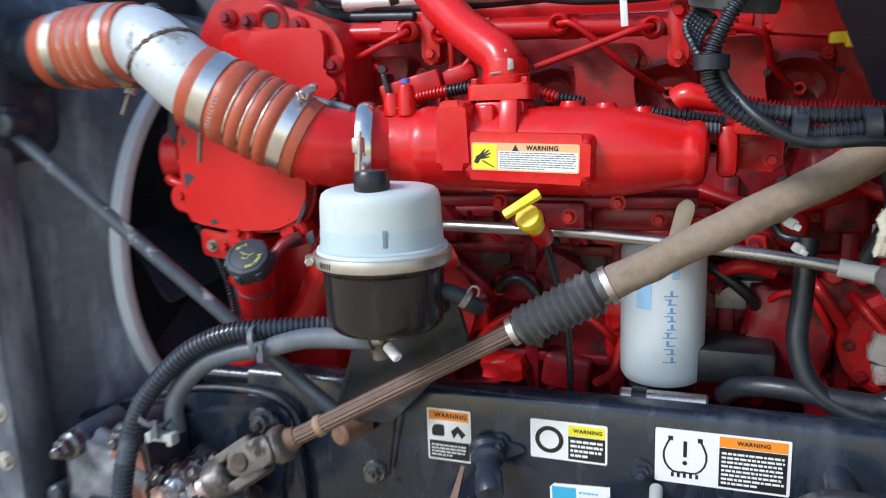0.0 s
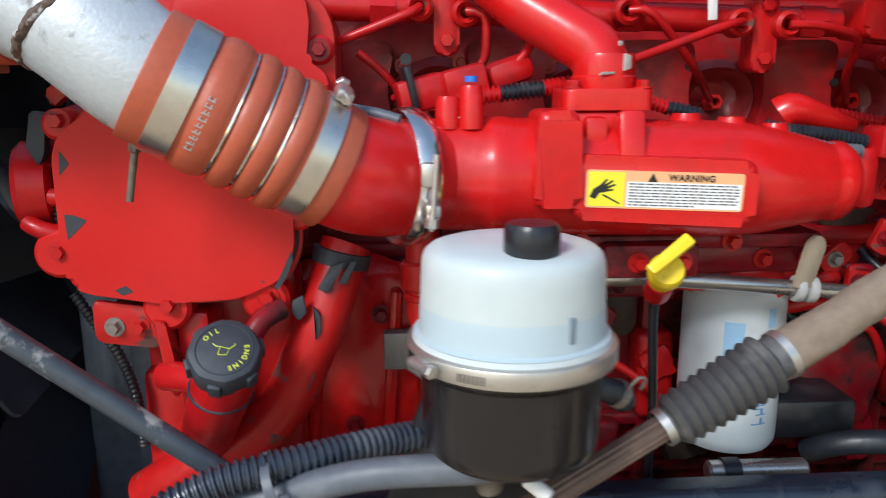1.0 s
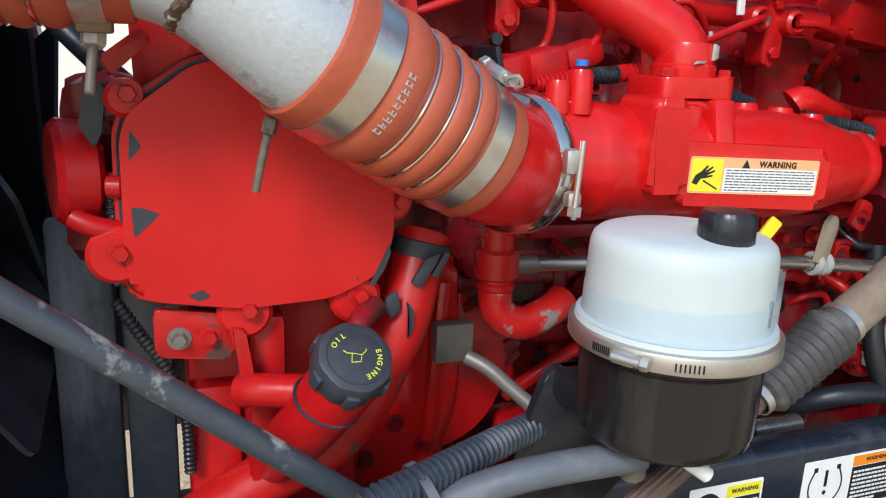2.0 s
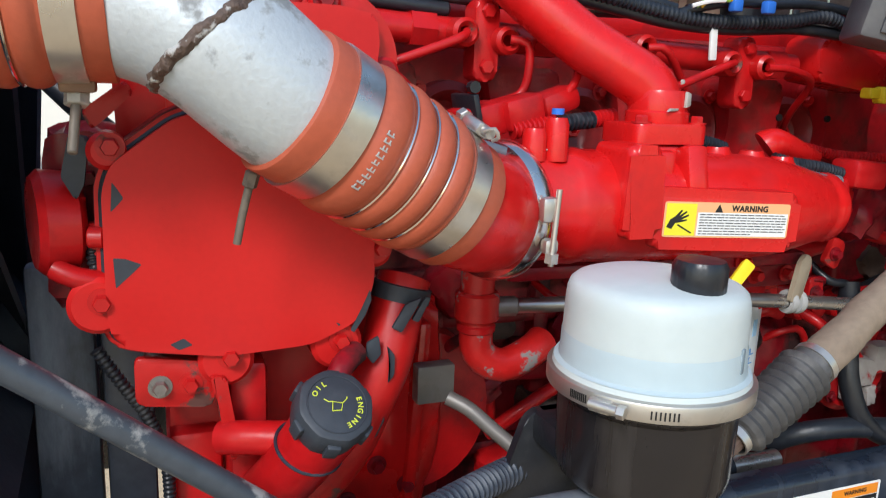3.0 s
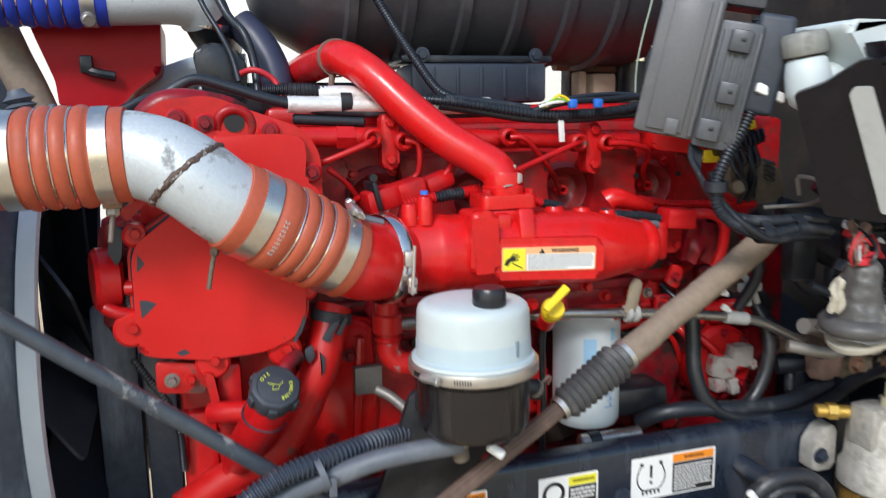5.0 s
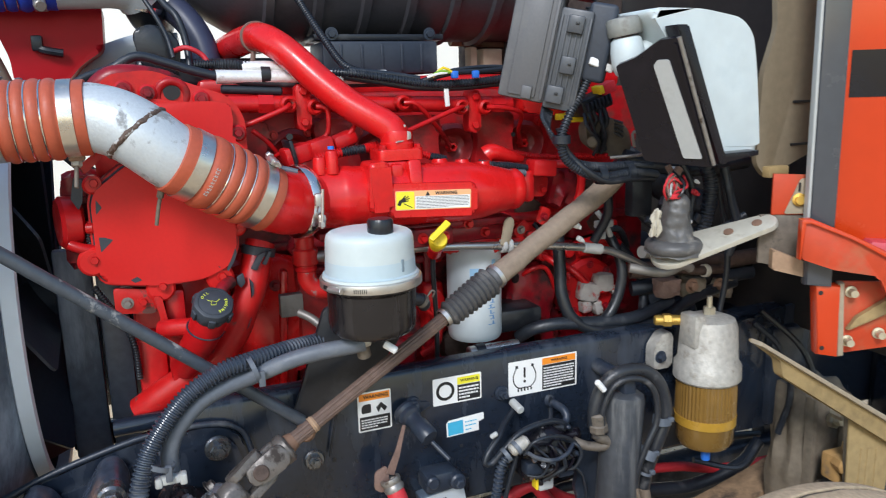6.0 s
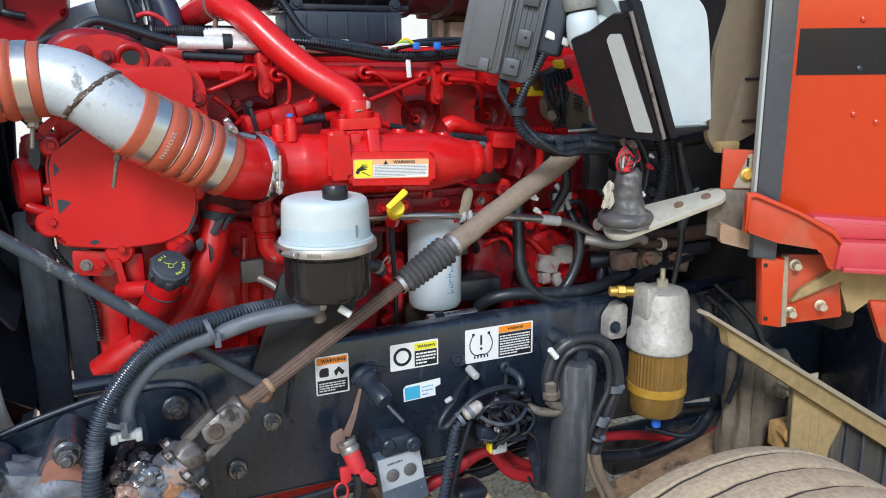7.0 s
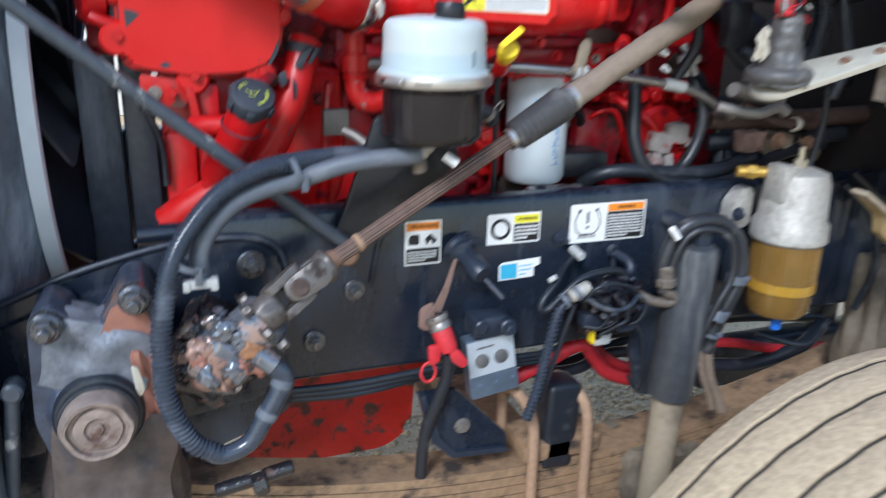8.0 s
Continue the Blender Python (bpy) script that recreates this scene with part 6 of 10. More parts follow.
for i in range(24):
    bm = bm_new()
    q, far = i * 2.4, 0.016 + 0.0085 * (i % 5)
    c = vm @ Vector((far * math.cos(q) * 1.1, far * math.sin(q) * 1.1, 0.052 - 0.008 * (i % 5) + rnd.uniform(-0.004, 0.006)))
    casting(bm, (0, 0, 0), (rnd.uniform(0.016, 0.036), rnd.uniform(0.014, 0.034), rnd.uniform(0.016, 0.032)), pose(0, 0, 0, rnd.uniform(0, 90), rnd.uniform(0, 90), 0), i * 2.3, 0.004, 6)
    for v in bm.verts:
        v.co += c
    part("cast_lug", bm, (GEAR_SKIN, CAST_IRON, WET_GREASE, SALMON, WET_GREASE, CAST_IRON, GEAR_SKIN)[i % 7], gear, "", 75)
for x, y, z, w, mtl in ((-0.276, -0.172, 0.996, 0.030, RUST_ORANGE), (-0.268, -0.160, 0.966, 0.034, SALMON), (-0.345, -0.160, 1.000, 0.036, GEAR_SKIN), (-0.312, -0.168, 1.030, 0.030, CAST_IRON), (-0.358, -0.150, 1.030, 0.026, WET_GREASE), (-0.292, -0.165, 1.018, 0.024, GEAR_WORN)):
    bm = bm_new()
    casting(bm, (0, 0, 0), (w, 0.022, w * 0.9), pose(0, 0, 0, 0, 30, 0), x * 40, 0.004, 6)
    for v in bm.verts:
        v.co += Vector((x, y, z))
    part("cast_boss", bm, mtl, gear, "", 75)
for k, far in ((0.4, 0.046), (1.9, 0.048), (3.3, 0.046), (4.8, 0.048)):
    hexbolt("cap_bolt", gear, vm @ Vector((far * math.cos(k), far * math.sin(k), 0.030)), (0.38, -1, 0.30), 0.0075, CAP_STEEL, True, 0.014)
bm = bm_new()
slab(bm, rounded([(-0.562, 1.010), (-0.560, 1.052), (-0.540, 1.074), (-0.514, 1.062), (-0.497, 1.030), (-0.478, 1.030), (-0.458, 1.064), (-0.440, 1.094), (-0.414, 1.098), (-0.400, 1.070), (-0.398, 0.985), (-0.390, 0.880), (-0.400, 0.840), (-0.550, 0.830), (-0.568, 0.900)], 0.012), 0.088, facing(0, -0.034, 0), 0.012, 4)
case = part("gear_case", bm, IRON_BLUE, gear, "worn blue-black gear case with two bolted ears")
bm = bm_new()
casting(bm, (-0.478, -0.090, 0.985), (0.150, 0.085, 0.120), pose(0, 0, 0, 0, 22, 0), 1.2, 0.007, 9)
part("case_swelling", bm, GEAR_WORN, case, "pale rubbed paint")
bm = bm_new()
casting(bm, (-0.415, -0.118, 0.930), (0.040, 0.030, 0.150), pose(0, 0, 0, 0, -8, 0), 6.7, 0.006, 8)
part("rust_streak", bm, SALMON, case, "rust-brown edge of the case")
bm = bm_new()
casting(bm, (-0.478, -0.075, 0.760), (0.190, 0.13, 0.32), pose(0, 0, 0, 0, 4, 0), 5.2, 0.010, 9)
part("lower_case", bm, CASE_BROWN, gear)
bm = bm_new()
slab(bm, rounded([(-0.456, 1.060), (-0.440, 1.068), (-0.408, 1.046), (-0.404, 0.995), (-0.412, 0.960), (-0.428, 0.985), (-0.456, 0.990), (-0.478, 1.012)], 0.004), 0.012, facing(0, -0.1135, 0), 0.003)
part("bare_patch", bm, SALMON, gear, "bare rust-brown patch")
bm = bm_new()
gm = towards((-0.485, -0.11, 0.909), (0.02, -1, 0.05)) @ Matrix.Diagonal((0.93, 0.93, 1, 1))
lathe(bm, [(0.05, -0.03), (0.082, -0.03), (0.080, -0.005), (0.072, 0.014), (0.062, 0.020)], gm, 56, lambda a: 1 + 0.012 * math.sin(5 * a))
part("sector_housing", bm, IRON_BLUE, gear)
bm = bm_new()
lathe(bm, [(0.050, 0.014), (0.0620, 0.015), (0.0640, 0.020), (0.0640, 0.032), (0.0600, 0.037), (0.0555, 0.038), (0.0550, 0.044), (0.0565, 0.046), (0.0560, 0.052), (0.046, 0.054)], gm, 56)
part("dust_seal", bm, RUBBER, gear, "black rubber dust seal")
bm = bm_new()
lathe(bm, [(0.0515, 0.048), (0.0515, 0.066), (0.0495, 0.070), (0.0480, 0.078), (0.0455, 0.081), (0.0405, 0.080), (0.0385, 0.072), (0.0340, 0.071), (0.0320, 0.076), (0.018, 0.077), (0.015, 0.072), (0.008, 0.072), (0.007, 0.076), (0, 0.076)], gm, 48, lambda a: 1 + 0.012 * math.cos(6 * a) + 0.012 * math.sin(2 * a + 1))
for v in bm.verts:
    v.co += 0.0025 * noise.noise_vector(v.co * 45)
part("sector_cap", bm, CAP_STEEL, gear, "round worn sector shaft cap")
bm = bm_new()
slab(bm, rounded([(-0.437, 0.985), (-0.428, 0.982), (-0.422, 0.948), (-0.428, 0.936), (-0.434, 0.950)], 0.003), 0.004, facing(0, -0.150, 0), 0.001)
part("pale_tag", bm, PALE_ARM, gear, "small pale metal tab")
for at, r in (((-0.536, -0.112, 1.046), 0.017), ((-0.424, -0.112, 1.074), 0.017)):
    bm = bm_new()
    rod(bm, Vector(at), Vector(at) + Vector((0, -0.030, 0)), r * 1.25, 24, 0.004)
    rod(bm, Vector(at) + Vector((0, -0.028, 0)), Vector(at) + Vector((0, -0.044, 0)), r * 0.95, 6, 0.002)
    rod(bm, Vector(at) + Vector((0, -0.042, 0)), Vector(at) + Vector((0, -0.055, 0)), r * 0.5, 14, 0.002)
    part("mounting_bolt", bm, BOLT_BLACK, gear)
bm = bm_new()
rod(bm, (-0.588, -0.12, 0.965), (-0.655, -0.12, 0.45), 0.010, 14)
rod(bm, (-0.588, -0.10, 0.955), (-0.588, -0.135, 0.955), 0.014, 20, 0.004)
part("drag_link", bm, ROD_PAINT, gear, "pale worn steel link")
bm = bm_new()
rod(bm, (-0.34, -0.13, 0.745), (-0.22, -0.13, 0.765), 0.012, 16, 0.003)
rod(bm, (-0.285, -0.14, 0.75), (-0.262, -0.14, 0.755), 0.020, 8, 0.003)
part("hose_union", bm, WET_GREASE, gear)

# ---- brace rod ----
brace = thing("brace_rod", (-0.112, -0.043, 1.10), "grey steel brace rod from radiator to frame", "rod")
bm = bm_new()
rod(bm, (-0.112, -0.040, 1.098), (-0.625, -0.098, 1.535), 0.0108, 24)
part("bar", bm, ROD_PAINT, brace)
bm = bm_new()
rod(bm, (-0.112, -0.062, 1.082), (-0.095, -0.004, 1.082), 0.017, 20, 0.004)
part("lower_end", bm, RUST, brace)
bm = bm_new()
box(bm, (-0.625, -0.098, 1.535), (0.06, 0.03, 0.05), 0.008)
rod(bm, (-0.60, -0.12, 1.53), (-0.60, -0.07, 1.53), 0.018, 20, 0.004)
part("upper_end", bm, BLACK_DUSTY, brace)

# ---- oil filter ----
filt = thing("oil_filter", (0.313, 0.150, 1.134), "white spin-on oil filter with blue print", "oil filter")
fm = Matrix.Translation((0.313, 0.150, 0))
bm = bm_new()
lathe(bm, [(0, 1.142), (0.035, 1.140), (0.045, 1.134), (0.054, 1.137), (0.0585, 1.145), (0.059, 1.152), (0.059, 1.325), (0.0575, 1.336), (0.052, 1.342), (0, 1.342)], fm, 56)
can = part("can", bm, WHITE_PAINT, filt)
bm = bm_new()
lathe(bm, [(0, 1.340), (0.060, 1.340), (0.062, 1.345), (0.062, 1.365), (0.055, 1.375), (0, 1.38)], fm, 40)
part("filter_head", bm, RED, engine)


def wrapped(bm, radius, centre, a, z, w, h, thick=0.0006):
    """A small printed field bent round an upright can."""
    n = max(2, int(w / 0.004))
    da = w / radius
    cols = []
    for i in range(n + 1):
        q = a - da / 2 + da * i / n
        p = [(centre[0] + (radius + t) * math.cos(q), centre[1] + (radius + t) * math.sin(q)) for t in (0.0, thick)]
        cols.append([bm.verts.new((*p[k], zz)) for k in (0, 1) for zz in (z - h / 2, z + h / 2)])
    for c, d in zip(cols, cols[1:]):
        bm.faces.new((c[2], d[2], d[3], c[3]))
        bm.faces.new((c[0], c[1], d[1], d[0]))
        bm.faces.new((c[1], c[3], d[3], d[1]))
        bm.faces.new((c[0], d[0], d[2], c[2]))
    bm.faces.new((cols[0][0], cols[0][2], cols[0][3], cols[0][1]))
    bm.faces.new((cols[-1][0], cols[-1][1], cols[-1][3], cols[-1][2]))


bm = bm_new()
rnd = random.Random(2)
for i in range(9):
    z = 1.176 + 0.0118 * i
    tall = 0.019 if i in (0, 3, 8) else 0.012
    wrapped(bm, 0.0588, (0.313, 0.150), radians(-76) + (0.019 - tall) * 4, z, tall, 0.0016)
    wrapped(bm, 0.0588, (0.313, 0.150), radians(-76) + rnd.uniform(-0.06, 0.06), z + 0.0040, 0.0035, 0.0075)
    if i % 2:
        wrapped(bm, 0.0588, (0.313, 0.150), radians(-79), z + 0.0072, 0.010, 0.0014)
part("blue_print", bm, PRINT_BLUE, can)
bm = bm_new()
wrapped(bm, 0.0588, (0.313, 0.150), radians(-112), 1.275, 0.022, 0.050)
part("blue_mark", bm, PALE_BLUE_INK, can)
bm = bm_new()
wrapped(bm, 0.0588, (0.313, 0.150), radians(-70), 1.305, 0.010, 0.022)
part("blue_mark", bm, PALE_BLUE_INK, can)

# ---- dipstick ----
dip = thing("dipstick", (0.165, -0.02, 1.36), "yellow dipstick handle on a red tube", "dipstick")
bm = bm_new()
dd = Vector((-0.010, -0.058, 0.040)).normalized()
lathe(bm, [(0, 0), (0.0125, 0), (0.0125, 0.012), (0.0160, 0.014), (0.0170, 0.018), (0.0170, 0.028), (0.0150, 0.032), (0, 0.034)], towards((0.1645, -0.010, 1.381), dd), 28)
handle = part("handle", bm, YELLOW, dip)
bm = bm_new()
ha, hb = Vector((0.136, -0.058, 1.403)), Vector((0.177, -0.042, 1.429))
hx = (hb - ha).normalized()
hz = (dd - hx * dd.dot(hx)).normalized()
slab(bm, rounded([(-0.026, -0.0055), (0.026, -0.0065), (0.026, 0.0065), (-0.026, 0.0055)], 0.003, 3), 0.007, Matrix.Translation((ha + hb) / 2 - hz * 0.004) @ Matrix((hx, hz.cross(hx), hz)).transposed().to_4x4(), 0.002)
part("grip", bm, YELLOW, handle)
bm = bm_new()
rod(bm, (0.170, 0.018, 1.360), (0.1645, -0.011, 1.381), 0.0135, 18, 0.002)
part("tube_top", bm, RED, dip)
bm = bm_new()
tube(bm, [(0.170, 0.018, 1.362), (0.174, 0.035, 1.33), (0.186, 0.06, 1.26), (0.192, 0.07, 1.20), (0.194, 0.08, 1.08)], 0.005, 10)
part("tube", bm, PLASTIC, dip)

# ---- steel line along the engine ----
line = thing("coolant_line", (0.3, 0.05, 1.34), "bare steel line clipped along the engine side", "pipe")
bm = bm_new()
tube(bm, [(-0.030, 0.075, 1.366), (0.10, 0.065, 1.364), (0.20, 0.058, 1.3625), (0.34, 0.050, 1.352), (0.48, 0.045, 1.337), (0.575, 0.042, 1.320), (0.63, 0.045, 1.297), (0.70, 0.06, 1.262)], 0.0085, 16)
part("pipe", bm, TUBE_STEEL, line)
bm = bm_new()
rod(bm, (-0.05, 0.077, 1.366), (-0.02, 0.074, 1.366), 0.011, 12, 0.002)
part("end_fitting", bm, BOLT, line)
for x, z, y in ((0.334, 1.3525, 0.050), (0.348, 1.3515, 0.050)):
    bm = bm_new()
    lathe(bm, [(0.009, -0.005), (0.014, -0.004), (0.015, 0.0), (0.014, 0.004), (0.009, 0.005)], towards((x, y, z), (1, -0.04, -0.09)), 24)
    part("rubber_ring", bm, GREY_LIGHT, line)
bm = bm_new()
slab(bm, rounded([(-0.010, 0.0), (0.010, 0.0), (0.024, 0.048), (0.014, 0.058), (0.002, 0.05)], 0.006), 0.006, facing(0.333, 0.045, 1.355, 10), 0.001)
part("clip_bracket", bm, DUSTY_METAL, line)
bm = bm_new()
rod(bm, (0.52, 0.0435, 1.331), (0.565, 0.0425, 1.3225), 0.0115, 14, 0.002)
part("pale_sleeve", bm, GREY_LIGHT, line)

# ---- radiator and fan shroud at the front ----
rad = thing("radiator", (-0.80, 0.40, 0.70), "black truck radiator with fan shroud and light grey rim", "radiator")
bm = bm_new()
RC = (0.395, 1.285)
RR = 0.375
rim_prof = [(RR - 0.010, -0.010), (RR + 0.002, -0.013), (RR + 0.010, -0.010), (RR + 0.010, 0.012), (RR + 0.002, 0.015), (RR - 0.010, 0.012), (RR - 0.010, -0.010)]
lathe(bm, rim_prof, towards((-0.545, RC[0], RC[1]), (1, 0, 0)), 96)
part("shroud_rim", bm, CHROME_GREY, rad, "light grey rounded shroud rim")
bm = bm_new()
n = 64
inner, outer = [], []
for i in range(n):
    a = 2 * math.pi * i / n
    c, s = math.cos(a), math.sin(a)
    inner.append(bm.verts.new((-0.555, RC[0] + RR * c, RC[1] + RR * s)))
    k = 1 / max(abs(c), abs(s))
    outer.append(bm.verts.new((-0.70, 0.41 + 0.50 * min(k * 1.0, 1.25) * c, 1.24 + 0.50 * min(k, 1.25) * s)))
for i in range(n):
    j = (i + 1) % n
    bm.faces.new((inner[i], inner[j], outer[j], outer[i]))
part("fan_shroud", bm, SHROUD, rad)
bm = bm_new()
box(bm, (-0.76, 0.41, 1.24), (0.10, 1.06, 1.10), 0.01)
part("core", bm, CORE, rad)
bm = bm_new()
box(bm, (-0.705, -0.115, 1.26), (0.16, 0.05, 1.20), 0.010)
box(bm, (-0.640, -0.125, 1.28), (0.05, 0.075, 1.16), 0.012)
part("side_channel", bm, SHROUD, rad, "black steel side channel with bolts")
bm = bm_new()
box(bm, (-0.742, -0.146, 1.24), (0.05, 0.022, 1.10), 0.006)
part("corner_angle", bm, BLACK_DUSTY, rad)
for z in (1.08, 1.045, 1.01, 0.975):
    hexbolt("channel_bolt", rad, (-0.728, -0.158, z + 0.03), r=0.008, material=ALU_DUSTY)
for z in (1.38, 1.19, 1.10, 1.02, 0.93):
    hexbolt("channel_bolt", rad, (-0.640, -0.1625, z), r=0.010, material=ALU_DUSTY)
bm = bm_new()
box(bm, (-0.705, -0.06, 1.60), (0.20, 0.16, 0.26), 0.05, None, 4)
rod(bm, (-0.62, -0.040, 1.634), (-0.545, -0.041, 1.634), 0.050, 40)
part("end_tank", bm, BLACK_DUSTY, rad, "black charge cooler end tank")
bm = bm_new()
lathe(bm, [(0, 0), (0.075, 0), (0.08, 0.02), (0.08, 0.08), (0.05, 0.09), (0, 0.09)], towards((-0.56, 0.40, 1.28), (1, 0, 0)), 32)
part("fan_hub", bm, PLASTIC_MATT, rad)
for i in range(9):
    bm = bm_new()
    a = 360 / 9 * i + 12
    slab(bm, rounded([(-0.05, 0.06), (0.05, 0.06), (0.085, 0.33), (-0.065, 0.33)], 0.02), 0.005, Matrix.Translation((-0.535, 0.40, 1.28)) @ pose(0, 0, 0, 90, 0, 90) @ pose(0, 0, 0, 0, 0, a) @ pose(0, 0, 0, 0, 32, 0))
    part("fan_blade", bm, PLASTIC_MATT, rad)
# Dark boxes added to hide bright ground beside the steering gear.
bm = bm_new()
box(bm, (-0.70, 0.12, 0.60), (0.30, 0.08, 0.46), 0.012)
box(bm, (-0.62, 0.05, 0.70), (0.10, 0.06, 0.30), 0.010)
solo("front_infill", bm, BLACK_DUSTY, "black infill boxes added below the radiator", "cross member")
# uprights between fan and engine
sup = thing("front_engine_support", (-0.44, 0.26, 0.85), "black steel uprights between fan and engine", "support")
bm = bm_new(); box(bm, (-0.470, 0.27, 1.18), (0.065, 0.03, 0.42), 0.006)
part("upright", bm, SHROUD, sup)
bm = bm_new(); box(bm, (-0.405, 0.24, 1.12), (0.05, 0.04, 0.52), 0.006)
part("upright", bm, SHROUD, sup)
bm = bm_new(); box(bm, (-0.43, 0.30, 1.00), (0.16, 0.03, 0.05), 0.006)
part("crosspiece", bm, BLACK, sup)

# ---- top of the bay ----
air = thing("air_cleaner", (0.19, 0.52, 1.70), "large black ribbed air cleaner canister", "air cleaner")
am = towards((-0.255, 0.50, 1.965), (1, 0, 0))
prof = [(0, 0.030), (0.05, 0.033), (0.085, 0.044), (0.115, 0.066), (0.140, 0.096), (0.160, 0.130), (0.174, 0.165), (0.181, 0.190)]
z = 0.195
while z < 0.80:
    prof += [(0.183, z), (0.192, z + 0.005), (0.192, z + 0.022), (0.183, z + 0.027)]
    z += 0.105
prof += [(0.183, 0.83), (0.170, 0.875), (0.12, 0.895), (0, 0.90)]
bm = bm_new()
lathe(bm, prof, am, 64)
body = part("canister", bm, AIRBOX, air)
for x, w in ((0.06, 0.07), (0.26, 0.05)):
    bm = bm_new()
    box(bm, (x, 0.322, 1.93 + 0.02 * (x > 0.2)), (w, 0.03, 0.05), 0.006)
    part("catch_pad", bm, AIRBOX, air)
bm = bm_new()
box(bm, (0.19, 0.40, 1.783), (0.30, 0.10, 0.014), 0.004)
part("mount_flange", bm, PLASTIC, air)
for x in (0.079, 0.304):
    hexbolt("flange_bolt", air, (x, 0.349, 1.79), r=0.009, material=BLACK_DUSTY)
bm = bm_new()
box(bm, (0.175, 0.36, 1.737), (0.26, 0.12, 0.07), 0.008)
ecm = solo("engine_controller", bm, PLASTIC_MATT, "black finned box below the air cleaner", "control box")
for i in range(5):
    bm = bm_new()
    box(bm, (0.085 + 0.045 * i, 0.2985, 1.737), (0.006, 0.003, 0.055), 0.001)
    part("fin", bm, PLASTIC_MATT, ecm)

surge = thing("coolant_tank", (-0.47, 0.45, 1.69), "dark glossy red tank at the front of the bay", "tank")
bm = bm_new()
slab(bm, rounded([(-0.585, 1.86), (-0.572, 1.82), (-0.548, 1.75), (-0.545, 1.70), (-0.46, 1.69), (-0.42, 1.735), (-0.375, 1.765), (-0.370, 1.86)], 0.012), 0.20, facing(0, 0.66, 0), 0.012, 3)
part("shell", bm, RED_DARK, surge)
bm = bm_new()
tube(bm, [(-0.50, 0.455, 1.775), (-0.485, 0.445, 1.765), (-0.45, 0.445, 1.758)], 0.008, 8)
box(bm, (-0.495, 0.45, 1.778), (0.02, 0.02, 0.03), 0.003)
part("black_fitting", bm, PLASTIC, surge)

up = thing("upper_air_duct", (-0.45, 0.40, 1.80), "grey metal air duct with ribbed blue silicone boot", "air duct")
bm = bm_new()
tube(bm, [(-0.46, 0.40, 1.880), (-0.40, 0.40, 1.882), (-0.345, 0.40, 1.884), (-0.310, 0.408, 1.876), (-0.296, 0.42, 1.858)], 0.043, 32)
part("duct_pipe", bm, ALUMINIUM, up)
boot("blue_boot", up, (-0.445, 0.40, 1.880), (-0.66, 0.40, 1.882), SILICONE_BLUE, r=0.0445, ends=0.08, band=0.12, wires=(0.31, 0.41, 0.51, 0.61, 0.70))
bm = bm_new()
rod(bm, (-0.474, 0.345, 1.842), (-0.470, 0.330, 1.836), 0.011, 18, 0.002)
part("clamp_bolt", bm, BOLT, up)
bm = bm_new()
tube(bm, [(-0.296, 0.415, 1.868), (-0.288, 0.435, 1.850), (-0.278, 0.48, 1.836), (-0.268, 0.56, 1.832), (-0.262, 0.66, 1.834)], 0.042, 28)
part("rubber_elbow", bm, RUBBER, up, "dark rubber elbow")
bm = bm_new()
lathe(bm, [(0.044, -0.006), (0.0465, -0.006), (0.0465, 0.006), (0.044, 0.006)], towards((-0.297, 0.426, 1.852), (-0.3, 0.25, -1)), 32)
part("elbow_clamp", bm, STEEL, up)
bm = bm_new()
tube(bm, [(-0.47, 0.62, 1.712), (-0.41, 0.60, 1.737), (-0.355, 0.59, 1.757), (-0.30, 0.58, 1.772), (-0.22, 0.57, 1.775)], 0.034, 24)
solo("cooler_pipe", bm, WHITE_PAINT, "pale blue-white pipe behind the front housing", "pipe")
bm = bm_new()
slab(bm, rounded([(-0.305, 1.715), (-0.240, 1.705), (-0.232, 1.775), (-0.280, 1.808), (-0.322, 1.792)], 0.02), 0.03, facing(0, 0.34, 0), 0.006)
solo("black_shield", bm, PLASTIC, "black plastic shield behind the front housing", "shield")
# Box added to darken the gaps behind the loom.
bm = bm_new()
box(bm, (-0.15, 0.46, 1.712), (0.34, 0.28, 0.056), 0.012, None, 3)
solo("loom_infill", bm, PLASTIC, "black infill box added on the rocker cover behind the loom", "box")
bm = bm_new()
tube(bm, [(-0.235, 0.44, 1.85), (-0.205, 0.42, 1.815), (-0.185, 0.40, 1.77), (-0.178, 0.38, 1.72)], 0.029, 18)
solo("dark_blue_hose", bm, mat("dark_blue_rubber", (0.03, 0.035, 0.07), 0.45), "dark blue rubber hose beside the air cleaner", "hose")

for pts, r, mtl, lab in (([(-0.300, 0.40, 1.96), (-0.262, 0.36, 1.86), (-0.235, 0.33, 1.82), (-0.222, 0.32, 1.77), (-0.220, 0.30, 1.715)], 0.007, RUBBER, "black rubber hose before the air cleaner"), ([(-0.25, 0.30, 1.752), (-0.225, 0.28, 1.758), (-0.195, 0.28, 1.742), (-0.185, 0.27, 1.715)], 0.005, RED_RUBBER, "thin red rubber hose behind the loom"), ([(-0.325, 0.36, 1.95), (-0.30, 0.33, 1.87), (-0.275, 0.31, 1.82), (-0.258, 0.30, 1.78), (-0.25, 0.29, 1.74)], 0.0045, RUBBER, "black cable before the air cleaner")):
    bm = bm_new(); tube(bm, pts, r, 12)
    solo("bay_hose", bm, mtl, lab, "hose", "hoses at the front of the bay")
# hood side and seals seen past the front housing
hood = thing("hood_side", (-0.66, 0.50, 1.55), "dark hood side with a tan seal strip", "hood")
bm = bm_new()
